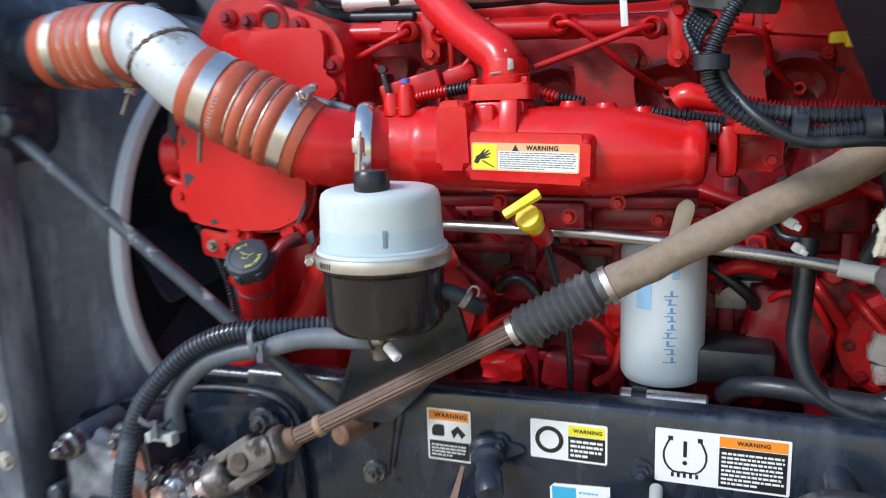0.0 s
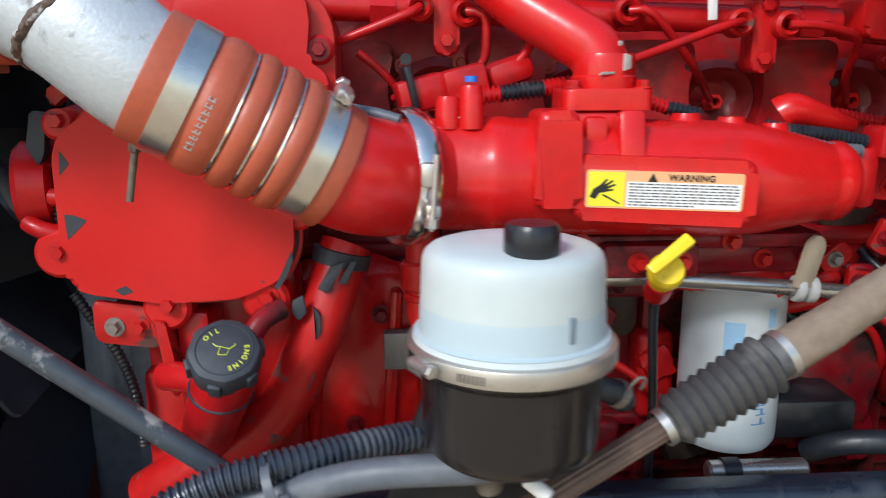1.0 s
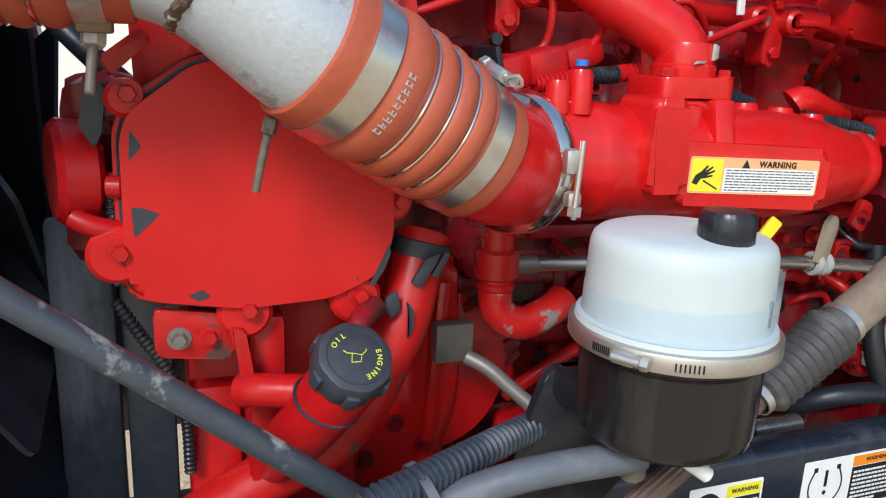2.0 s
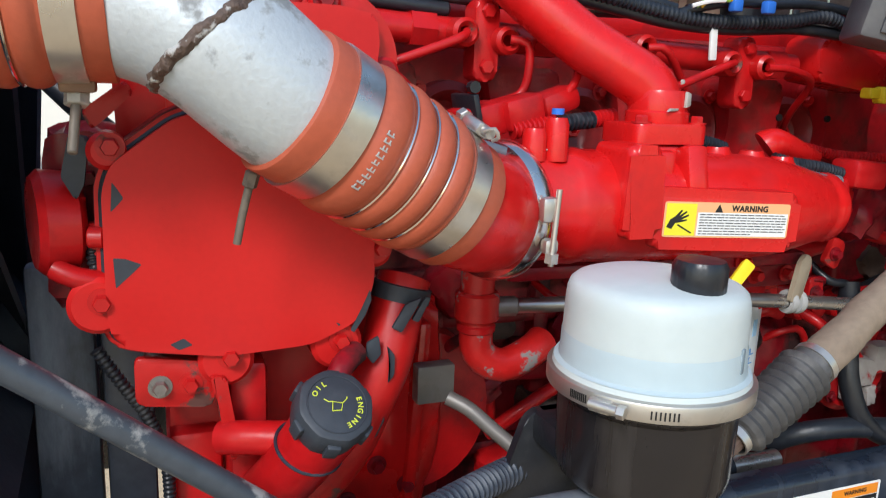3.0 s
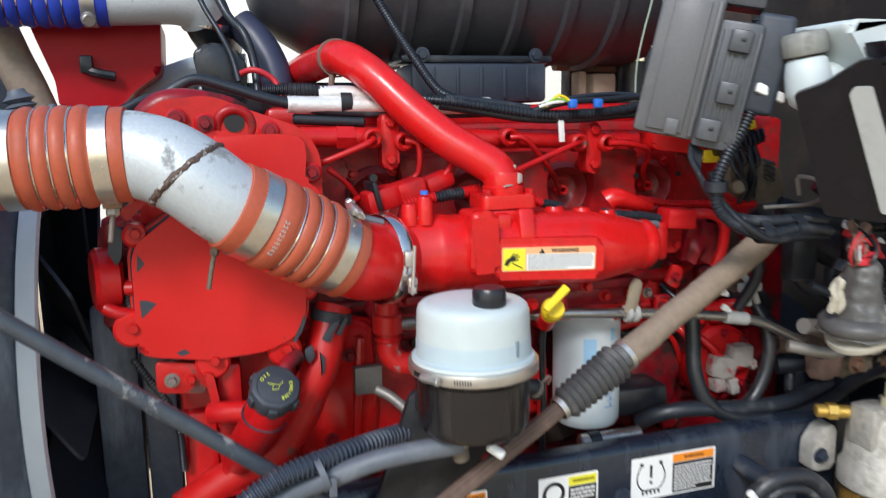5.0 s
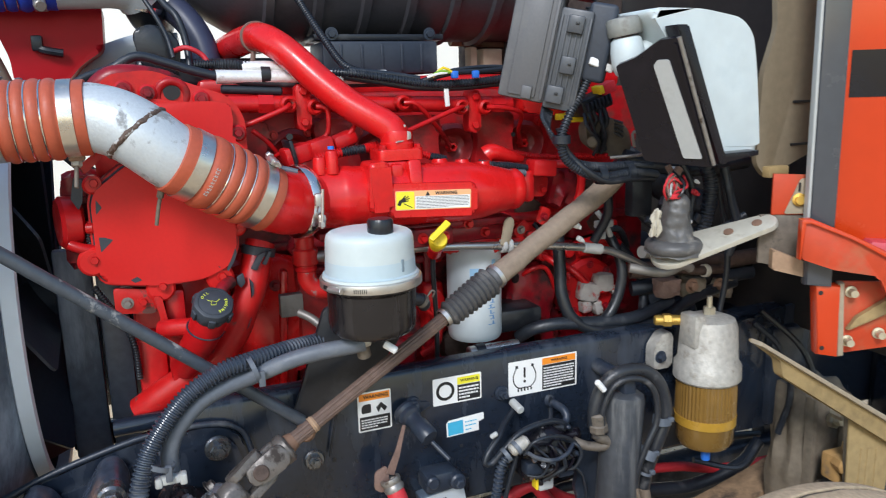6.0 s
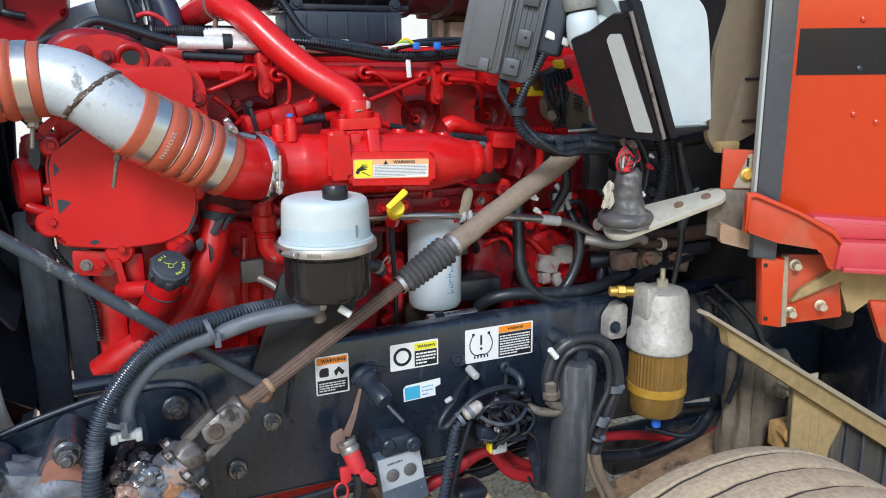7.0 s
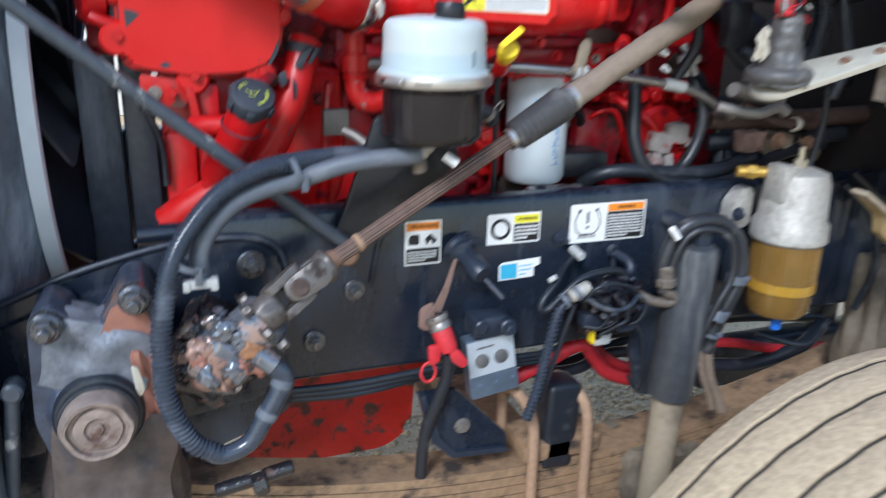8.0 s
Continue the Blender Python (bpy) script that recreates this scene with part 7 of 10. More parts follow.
slab(bm, rounded([(-0.95, 1.50), (-0.60, 1.50), (-0.572, 1.66), (-0.600, 1.78), (-0.65, 1.95), (-0.95, 1.95)], 0.03), 0.02, facing(0, 0.52, 0), 0.005)
part("panel", bm, PLASTIC_MATT, hood)
bm = bm_new()
tube(bm, [(-0.655, 0.50, 1.90), (-0.620, 0.49, 1.80), (-0.592, 0.48, 1.73), (-0.568, 0.47, 1.66)], 0.032, 16)
part("seal_strip", bm, TAN_TUBE, hood)
bm = bm_new()
prof = [(0, -0.04), (0.016, -0.04)]
for k in range(6):
    prof += [(0.014, -0.034 + 0.010 * k), (0.021, -0.029 + 0.010 * k)]
lathe(bm, prof + [(0.013, 0.028), (0.011, 0.034), (0, 0.035)], Matrix.Translation((-0.545, 0.17, 1.690)) @ pose(0, 0, 0, 0, -12, 0), 24)
solo("grey_bellows", bm, RUBBER_GREY, "grey ribbed rubber bellows behind the boot", "bellows")
bm = bm_new()
lathe(bm, [(0, 0.026), (0.007, 0.024), (0.012, 0.010), (0.014, 0.0), (0.014, -0.03), (0, -0.03)], Matrix.Translation((-0.497, 0.10, 1.683)) @ Matrix.Diagonal((0.75, 0.75, 0.75, 1)), 20)
solo("rubber_stop", bm, RUBBER_GREY, "small grey rubber stop behind the boot", "rubber stop")

# harness along the rocker cover
for pts, r, mtl, name, lab in (
    ([(-0.43, 0.22, 1.690), (-0.40, 0.21, 1.705), (-0.362, 0.19, 1.717), (-0.318, 0.19, 1.738), (-0.269, 0.188, 1.726), (-0.211, 0.185, 1.708), (-0.12, 0.185, 1.690), (0.05, 0.18, 1.683), (0.20, 0.16, 1.684)], 0.0085, RUBBER, "wiring_loom", "black wiring loom over the rocker cover"),
    ([(0.03, 0.165, 1.704), (0.07, 0.15, 1.700), (0.122, 0.143, 1.692), (0.217, 0.138, 1.678), (0.30, 0.135, 1.678), (0.36, 0.132, 1.683), (0.42, 0.125, 1.690), (0.492, 0.12, 1.664)], 0.0085, RUBBER, "wiring_loom", "black ribbed wiring loom over the rocker cover"),
    ([(0.05, 0.16, 1.696), (0.12, 0.150, 1.684), (0.20, 0.145, 1.672), (0.29, 0.142, 1.670), (0.38, 0.138, 1.676), (0.45, 0.13, 1.672)], 0.0075, PLASTIC, "wiring_loom", "black wiring loom over the rocker cover"),
    ([(0.20, 0.142, 1.682), (0.26, 0.13, 1.697), (0.33, 0.127, 1.700), (0.40, 0.127, 1.704), (0.46, 0.12, 1.696), (0.50, 0.10, 1.676)], 0.0055, PLASTIC, "wiring_loom", "thin black loom over the rocker cover"),
    ([(0.22, 0.148, 1.690), (0.28, 0.145, 1.704), (0.36, 0.142, 1.709), (0.43, 0.135, 1.702), (0.49, 0.125, 1.688)], 0.0045, RUBBER, "wiring_loom", "thin black loom over the rocker cover"),
    ([(0.06, 0.155, 1.707), (0.14, 0.148, 1.698), (0.20, 0.143, 1.688)], 0.006, RUBBER, "wiring_loom", "thin black loom over the rocker cover"),
    ([(-0.22, 0.20, 1.722), (-0.17, 0.195, 1.722), (-0.10, 0.195, 1.718)], 0.010, PLASTIC, "wiring_loom", "short ribbed black loom"),
):
    bm = bm_new()
    tube(bm, pts, r, 12, pitch=0.006 if "ribbed" in lab else 0, depth=0.002)
    solo(name, bm, mtl, lab, "wiring", "wiring looms")
for pts, r in (([(-0.185, 0.185, 1.700), (-0.10, 0.185, 1.698), (0.0, 0.178, 1.697), (0.06, 0.17, 1.694), (0.135, 0.155, 1.694)], 0.013), ([(-0.135, 0.195, 1.716), (-0.09, 0.19, 1.716), (-0.05, 0.19, 1.713)], 0.012)):
    bm = bm_new()
    tube(bm, pts, r, 14)
    sl = solo("foil_sleeve", bm, FOIL, "silver foil-wrapped conduit on the rocker cover", "conduit", "foil sleeves")
bm = bm_new()
lathe(bm, [(0.016, -0.009), (0.0175, -0.008), (0.0175, 0.008), (0.016, 0.009)], towards((-0.095, 0.187, 1.702), (1, 0, 0)), 20)
part("tape_band", bm, PLASTIC, sl)
bm = bm_new()
tube(bm, [(-0.03, 0.29, 1.90), (0.0, 0.27, 1.84), (0.03, 0.22, 1.77), (0.055, 0.18, 1.72), (0.085, 0.155, 1.702)], 0.008, 12, pitch=0.005, depth=0.0014)
solo("sensor_cable", bm, RUBBER, "ribbed black cable rising past the air cleaner", "cable")
for at, mtl, nm, lab in (((0.265, 0.118, 1.694), BLUE_PLASTIC, "connector", "small blue connector on the loom"), ((0.308, 0.112, 1.694), BLUE_PLASTIC, "connector", "small blue connector on the loom")):
    bm = bm_new()
    box(bm, at, (0.014, 0.012, 0.015), 0.003)
    solo(nm, bm, mtl, lab, "connector", "blue connectors")
for dx, mtl in ((0.0, GREEN_WIRE), (0.006, YELLOW), (-0.006, WHITE)):
    bm = bm_new()
    tube(bm, [(0.215 + dx, 0.125, 1.690), (0.235 + dx, 0.118, 1.702 + dx), (0.255 + dx, 0.118, 1.698)], 0.0025, 6)
    solo("wire", bm, mtl, "thin coloured wire on the loom", "wire", "coloured wires")
bm = bm_new()
box(bm, (0.255, 0.138, 1.655), (0.010, 0.004, 0.046), 0.001, pose(0, 0, 0, 0, -4, 0))
solo("white_tag", bm, WHITE, "white paper tag hanging from the loom", "tag")

# connectors, ribbed sleeves by the manifold
conn = thing("injector_connector", (-0.05, 0.11, 1.545), "red painted connector block with black ties", "connector")
bm = bm_new()
box(bm, (-0.062, 0.105, 1.556), (0.052, 0.04, 0.034), 0.005, pose(0, 0, 0, 0, -14, 8))
part("body", bm, RED, conn)
bm = bm_new()
box(bm, (-0.018, 0.100, 1.567), (0.046, 0.036, 0.032), 0.005, pose(0, 0, 0, 0, -14, 8))
box(bm, (0.030, 0.11, 1.578), (0.05, 0.036, 0.028), 0.010, pose(0, 0, 0, 0, -18, 8))
part("plug", bm, RED, conn)
bm = bm_new()
box(bm, (-0.075, 0.098, 1.562), (0.007, 0.046, 0.044), 0.002, pose(0, 0, 0, 0, -14, 8))
rod(bm, (-0.078, 0.085, 1.590), (-0.078, 0.075, 1.590), 0.006, 8)
part("tie", bm, PLASTIC, conn)
for pts, mtl, lab in (
    ([(-0.031, 0.085, 1.548), (-0.005, 0.085, 1.553), (0.020, 0.085, 1.556)], RED, "red painted ribbed sleeve"),
    ([(0.019, 0.085, 1.556), (0.044, 0.085, 1.559), (0.063, 0.085, 1.561)], RUBBER, "black ribbed sleeve"),
    ([(0.062, 0.085, 1.561), (0.090, 0.088, 1.565)], RED, "red painted ribbed sleeve"),
    ([(0.158, 0.055, 1.549), (0.173, 0.055, 1.545), (0.183, 0.055, 1.542)], RED, "red painted ribbed sleeve"),
    ([(0.182, 0.055, 1.542), (0.200, 0.055, 1.539), (0.217, 0.055, 1.534)], RUBBER, "black ribbed sleeve"),
    ([(0.283, 0.050, 1.524), (0.307, 0.045, 1.519), (0.343, 0.045, 1.515), (0.388, 0.050, 1.507)], RUBBER, "black ribbed sleeve"),
    ([(0.289, 0.040, 1.517), (0.315, 0.035, 1.508), (0.345, 0.035, 1.501), (0.380, 0.045, 1.498)], RUBBER_GREY, "dusty black ribbed sleeve"),
    ([(0.395, 0.12, 1.532), (0.45, 0.11, 1.522), (0.52, 0.10, 1.520), (0.60, 0.08, 1.517)], RED, "red painted ribbed sleeve"),
):
    bm = bm_new()
    tube(bm, pts, 0.0092 if pts[0][0] < 0.09 else 0.0072, 14, pitch=0.0052, depth=0.0030)
    solo("ribbed_sleeve", bm, mtl, lab + " on the intake manifold", "sleeve", "ribbed sleeves")
bm = bm_new()
tube(bm, [(0.332, 0.115, 1.532), (0.336, 0.113, 1.535), (0.344, 0.110, 1.537), (0.364, 0.108, 1.532), (0.389, 0.105, 1.525), (0.408, 0.105, 1.520)], (0.020, 0.008), 20)
solo("red_sensor", bm, RED_CLEAN, "red painted tapered sensor housing", "sensor")
bm = bm_new()
box(bm, (0.425, 0.055, 1.505), (0.055, 0.04, 0.034), 0.006, pose(0, 0, 0, 0, 5, 0))
solo("red_plug", bm, RED, "red painted plug behind the manifold", "plug")
bm = bm_new()
tube(bm, [(0.455, 0.06, 1.510), (0.49, 0.05, 1.508), (0.515, 0.05, 1.490), (0.518, 0.055, 1.45), (0.508, 0.06, 1.415)], 0.009, 12)
solo("red_hose", bm, RED, "red painted bent hose behind the manifold", "hose")
bm = bm_new()
tube(bm, [(-0.063, 0.08, 1.425), (-0.063, 0.08, 1.36), (-0.060, 0.078, 1.318), (-0.035, 0.072, 1.302), (0.0, 0.075, 1.312), (0.02, 0.085, 1.32)], 0.018, 20)
rt = solo("drain_elbow", bm, RED_FLAKED, "red painted drain elbow with chipped paint", "pipe")
bm = bm_new()
rod(bm, (-0.063, 0.080, 1.352), (-0.063, 0.080, 1.384), 0.0235, 24, 0.003)
part("flange", bm, RED_FLAKED, rt)
bm = bm_new()
rod(bm, (-0.063, 0.080, 1.340), (-0.063, 0.080, 1.349), 0.0205, 24, 0.002)
part("collar", bm, RED, rt)
bm = bm_new()
box(bm, (-0.085, 0.14, 1.262), (0.045, 0.02, 0.045), 0.003)
tube(bm, [(-0.075, 0.12, 1.25), (-0.055, 0.105, 1.240), (-0.035, 0.09, 1.222), (-0.01, 0.07, 1.20)], 0.0085, 12)
solo("ground_fitting", bm, TUBE_DULL, "dusty metal fitting with stub pipe on the block", "fitting")

# low side of the block: fuel pump, plate, black hoses
pumpe = thing("fuel_pump", (0.62, 0.2, 1.10), "red fuel pump with pale grey connectors", "fuel pump")
bm = bm_new()
rod(bm, (0.62, 0.25, 1.195), (0.62, 0.17, 1.195), 0.075, 32, 0.01)
ph = part("housing", bm, RED, pumpe)
bm = bm_new(); box(bm, (0.55, 0.23, 1.25), (0.10, 0.08, 0.07), 0.012)
part("pump_head", bm, RED_GRIME_SHADE, pumpe)
bm = bm_new(); casting(bm, (0.48, 0.225, 1.19), (0.12, 0.07, 0.16), pose(0, 0, 0, 0, 5, 0), 9.1, 0.006, 7)
part("pump_base", bm, RED_GRIME_SHADE, pumpe)
for i in range(4):
    bm = bm_new(); rod(bm, (0.50 + 0.035 * i, 0.22, 1.285), (0.50 + 0.035 * i, 0.175, 1.29), 0.013, 14, 0.003)
    part("pump_outlet", bm, RED, pumpe)
for i in range(8):
    q = i * math.pi / 4
    hexbolt("pump_bolt", ph, (0.62 + 0.062 * math.cos(q), 0.170, 1.195 + 0.062 * math.sin(q)), r=0.006, material=RED_GRIME_SHADE)
for k, (c, size) in enumerate((((0.606, 0.155, 1.197), (0.056, 0.032, 0.046)), ((0.645, 0.155, 1.215), (0.050, 0.032, 0.046)), ((0.598, 0.155, 1.163), (0.026, 0.026, 0.030)), ((0.630, 0.155, 1.157), (0.022, 0.026, 0.036)), ((0.672, 0.155, 1.196), (0.016, 0.026, 0.020)))):
    bm = bm_new()
    casting(bm, c, size, pose(0, 0, 0, 0, 12 - 9 * k, 0), 1.7 * k, 0.0012, 6)
    part("connector", bm, PLUG_RED, pumpe, "pale plug with red overspray")
for pts in ([(0.56, 0.19, 1.26), (0.58, 0.16, 1.24), (0.62, 0.15, 1.20), (0.67, 0.15, 1.20)], [(0.50, 0.18, 1.29), (0.52, 0.15, 1.27), (0.55, 0.16, 1.22)]):
    bm = bm_new(); tube(bm, pts, 0.008, 10)
    part("fuel_line", bm, RED, pumpe)
bm = bm_new()
box(bm, (0.41, 0.17, 1.165), (0.11, 0.10, 0.05), 0.008)
solo("filter_bracket", bm, PLASTIC, "black plastic bracket beside the oil filter", "bracket")
bm = bm_new()
box(bm, (0.415, 0.222, 1.245), (0.065, 0.006, 0.045), 0.002)
solo("data_plate", bm, BOLT, "dull metal plate on the block", "plate")
bm = bm_new()
tube(bm, [(0.492, 0.10, 1.355), (0.488, 0.085, 1.28), (0.484, 0.07, 1.225), (0.503, 0.055, 1.172), (0.56, 0.045, 1.142), (0.66, 0.035, 1.132), (0.74, 0.03, 1.155), (0.82, 0.04, 1.185), (0.95, 0.06, 1.20)], 0.0135, 18)
bh = solo("heater_hose", bm, PLASTIC, "black rubber hose sagging along the frame rail", "hose")
bm = bm_new()
lathe(bm, [(0.0135, -0.005), (0.0145, -0.005), (0.0145, 0.005), (0.0135, 0.005)], towards((0.552, 0.046, 1.137), (1, -0.1, -0.15)), 20)
part("paint_mark", bm, WHITE, bh)
bm = bm_new()
tube(bm, [(0.545, 0.050, 1.150), (0.590, 0.052, 1.168), (0.620, 0.055, 1.215), (0.630, 0.060, 1.270), (0.620, 0.080, 1.325), (0.605, 0.110, 1.36)], 0.0115, 16)
solo("pump_hose", bm, PLASTIC, "black hose rising in front of the fuel pump", "hose")
bm = bm_new()
tube(bm, [(-0.480, 0.24, 1.600), (-0.457, 0.22, 1.577), (-0.430, 0.21, 1.550), (-0.400, 0.21, 1.524), (-0.375, 0.22, 1.508)], 0.0115, 14)
solo("front_hose", bm, RUBBER, "black hose behind the front housing", "hose")
bm = bm_new()
tube(bm, [(-0.040, 0.03, 1.160), (-0.035, -0.010, 1.150), (-0.040, -0.016, 1.11), (-0.050, -0.014, 1.06), (-0.060, -0.010, 1.005)], 0.0022, 8)
solo("thin_wire", bm, PLASTIC, "thin black wire hanging over the frame rail", "wire")
bm = bm_new()
tube(bm, [(0.40, 0.11, 1.13), (0.42, 0.08, 1.155), (0.47, 0.06, 1.165), (0.56, 0.05, 1.158), (0.66, 0.045, 1.158), (0.76, 0.05, 1.18)], 0.014, 16)
solo("fuel_hose", bm, RUBBER, "second black hose along the frame rail", "hose")
bm = bm_new()
tube(bm, [(0.69, 0.16, 1.30), (0.725, 0.14, 1.25), (0.735, 0.12, 1.19), (0.72, 0.10, 1.15)], 0.011, 12)
solo("small_hose", bm, RUBBER, "thin black hose behind the fuel pump", "hose")
bm = bm_new()
tube(bm, [(0.57, 0.07, 1.40), (0.585, 0.06, 1.375), (0.60, 0.06, 1.345)], 0.006, 8)
box(bm, (0.578, 0.055, 1.375), (0.045, 0.012, 0.016), 0.003)
box(bm, (0.570, 0.055, 1.352), (0.022, 0.012, 0.02), 0.003)
solo("sensor_plug", bm, GREY_LIGHT, "small pale sensor plug by the steel line", "plug")

# ---- grey fuse box with harness ----
fuse = thing("fuse_box", (0.345, -0.07, 1.64), "grey plastic fuse box with dark clips", "fuse box")
fb = pose(0.356, -0.040, 1.740, 0, 12, -36)
bm = bm_new()
box(bm, (0, 0, 0), (0.085, 0.09, 0.195), 0.006)
bmesh.ops.transform(bm, matrix=fb, verts=bm.verts[:])
case = part("case", bm, GREY, fuse)
for i, (x, y, z, sx, sy, sz) in enumerate(((0.0, -0.046, 0.0, 0.050, 0.006, 0.180), (0.036, -0.047, 0.0, 0.006, 0.006, 0.185), (0.010, -0.050, -0.083, 0.018, 0.012, 0.022))):
    bm = bm_new()
    box(bm, (0, 0, 0), (sx, sy, sz), 0.0015)
    bmesh.ops.transform(bm, matrix=fb @ Matrix.Translation((x, y, z)), verts=bm.verts[:])
    part("moulding", bm, GREY, case)
bm = bm_new()
box(bm, (0, 0, 0), (0.058, 0.080, 0.175), 0.005)
bmesh.ops.transform(bm, matrix=fb @ Matrix.Translation((0.070, -0.006, -0.016)), verts=bm.verts[:])
base = part("base", bm, GREY_DARK, fuse)
bm = bm_new()
box(bm, (0, 0, 0), (0.075, 0.075, 0.06), 0.005)
bmesh.ops.transform(bm, matrix=fb @ Matrix.Translation((0.055, 0.004, 0.122)), verts=bm.verts[:])
part("upper_housing", bm, GREY_DARK, fuse)
bm = bm_new()
box(bm, (0, 0, 0), (0.050, 0.078, 0.135), 0.008, None, 3)
bmesh.ops.transform(bm, matrix=fb @ Matrix.Translation((0.112, 0.006, 0.022)), verts=bm.verts[:])
part("rear_housing", bm, PLASTIC_MATT, fuse, "dark blue-black rear housing")
for k in range(6):
    bm = bm_new()
    box(bm, (0, 0, 0), (0.004, 0.004, 0.15), 0.001)
    bmesh.ops.transform(bm, matrix=fb @ Matrix.Translation((0.046 + 0.010 * k, -0.047, -0.016)), verts=bm.verts[:])
    part("side_rib", bm, GREY_DARK, base)
for x, z, w in ((0.060, -0.078, 0.030), (0.072, -0.025, 0.026), (0.072, 0.045, 0.028)):
    bm = bm_new()
    box(bm, (0, 0, 0), (w, 0.016, 0.030), 0.003)
    bmesh.ops.transform(bm, matrix=fb @ Matrix.Translation((x, -0.050, z)), verts=bm.verts[:])
    clip = part("clip", bm, GREY_DARK, fuse)
    bm = bm_new()
    box(bm, (0, 0, 0), (w * 0.22, 0.003, 0.005), 0.001)
    bmesh.ops.transform(bm, matrix=fb @ Matrix.Translation((x + 0.003, -0.0585, z + 0.002)), verts=bm.verts[:])
    part("clip_slot", bm, BLACK_INK, clip)
for i in range(6):
    bm = bm_new()
    o = 0.0065 * i
    tube(bm, [(0.356 + o * 0.5, -0.075, 1.630 - o * 0.3), (0.345 + o * 0.4, -0.090, 1.612 - o * 0.6), (0.352 + o * 0.3, -0.098, 1.592 - o * 0.6), (0.368 + o * 0.2, -0.104, 1.566 - o * 0.4), (0.388 + o * 0.2, -0.108, 1.532)], 0.0042, 8, pitch=0.005, depth=0.0008)
    solo("fuse_box_cable", bm, RUBBER, "black ribbed cable below the fuse box", "cable", "fuse box cables")
harness = thing("main_harness", (0.376, -0.115, 1.542), "thick black ribbed harness hanging from the fuse box", "harness")
run = [(0.427, -0.115, 1.80), (0.433, -0.118, 1.714), (0.414, -0.116, 1.660), (0.386, -0.115, 1.615), (0.370, -0.115, 1.575), (0.376, -0.115, 1.542), (0.406, -0.115, 1.516), (0.455, -0.115, 1.499), (0.524, -0.112, 1.503), (0.59, -0.10, 1.494)]
strands = ((run, 0.0088, 0.0055), ([(0.392, -0.108, 1.532), (0.420, -0.110, 1.522), (0.47, -0.105, 1.516), (0.53, -0.10, 1.515), (0.59, -0.085, 1.507)], 0.0092, 0.0055), ([(0.372, -0.102, 1.592), (0.381, -0.104, 1.562), (0.394, -0.106, 1.541), (0.422, -0.122, 1.512), (0.462, -0.124, 1.492), (0.524, -0.116, 1.492), (0.585, -0.10, 1.486)], 0.0062, 0))
for pts, r, pitch in strands:
    bm = bm_new()
    tube(bm, pts, r, 14, pitch=pitch, depth=0.0022)
    part("strand", bm, RUBBER if pitch else PLASTIC, harness)
for at, way in (((0.455, -0.112, 1.503), (1, 0, -0.1)), ((0.520, -0.108, 1.506), (1, 0, 0.05)), ((0.372, -0.112, 1.572), (0, 0, 1))):
    bm = bm_new()
    lathe(bm, [(0.0145, -0.008), (0.0175, -0.007), (0.0175, 0.007), (0.0145, 0.008)], towards(at, way), 20, lambda a: 1 + 0.08 * math.sin(2 * a))
    part("tape_wrap", bm, RUBBER, harness)
bm = bm_new()
box(bm, (0.440, -0.132, 1.700), (0.050, 0.008, 0.014), 0.003, pose(0, 0, 0, 0, 20, 0))
solo("white_clip", bm, WHITE, "white plastic clip on the harness", "clip")
bm = bm_new()
box(bm, (0.545, 0.125, 1.600), (0.045, 0.02, 0.022), 0.004)
box(bm, (0.515, 0.13, 1.602), (0.02, 0.018, 0.014), 0.003)
yc = solo("yellow_connector", bm, YELLOW, "yellow plastic connector below the fuse box", "connector")
for k in range(4):
    bm = bm_new()
    tube(bm, [(0.567, 0.125, 1.594 + 0.004 * k), (0.60, 0.11, 1.60 - 0.006 * k), (0.64, 0.08, 1.585 - 0.01 * k)], 0.003, 6)
    part("lead", bm, PLASTIC, yc)
rel = thing("relay_block", (0.565, 0.08, 1.59), "black relay block with red and yellow tags", "relay")
bm = bm_new()
box(bm, (0.565, 0.09, 1.629), (0.075, 0.05, 0.035), 0.004, pose(0, 0, 0, 0, -20, 0))
part("housing", bm, PLASTIC, rel)
for k in range(7):
    bm = bm_new()
    box(bm, (0.539 + 0.009 * k, 0.062, 1.620 + 0.0033 * k), (0.004, 0.010, 0.018), 0.001, pose(0, 0, 0, 0, -20, 0))
    part("contact", bm, BLACK_DUSTY, rel)
bm = bm_new()
box(bm, (0.590, 0.075, 1.660), (0.036, 0.03, 0.022), 0.002, pose(0, 0, 0, 0, -20, 0))
part("red_tag", bm, RED_PLASTIC, rel)
bm = bm_new()
box(bm, (0.570, 0.072, 1.656), (0.012, 0.03, 0.018), 0.002, pose(0, 0, 0, 0, -20, 0))
part("yellow_tag", bm, YELLOW, rel)
for k in range(6):
    bm = bm_new()
    o = 0.003 * ((k * 37) % 7 - 3)
    tube(bm, [(0.535 + 0.009 * k, 0.07, 1.610 + 0.003 * k), (0.540 + 0.009 * k + o, 0.06 + o, 1.592 + o), (0.550 + 0.006 * k - o, 0.07 + 2 * o, 1.570 + 2 * o), (0.575 + 0.004 * k + o, 0.08, 1.53 + o)], 0.0034 + 0.0010 * (k % 3), 8)
    part("lead", bm, RUBBER, rel)

bm = bm_new()
slab(bm, rounded([(0.552, 1.588), (0.585, 1.598), (0.635, 1.593), (0.663, 1.569), (0.674, 1.519), (0.609, 1.513), (0.557, 1.548)], 0.015), 0.03, facing(0, 0.12, 0), 0.008, 3)
rod(bm, (0.580, 0.090, 1.544), (0.549, 0.060, 1.551), 0.012, 16, 0.003)
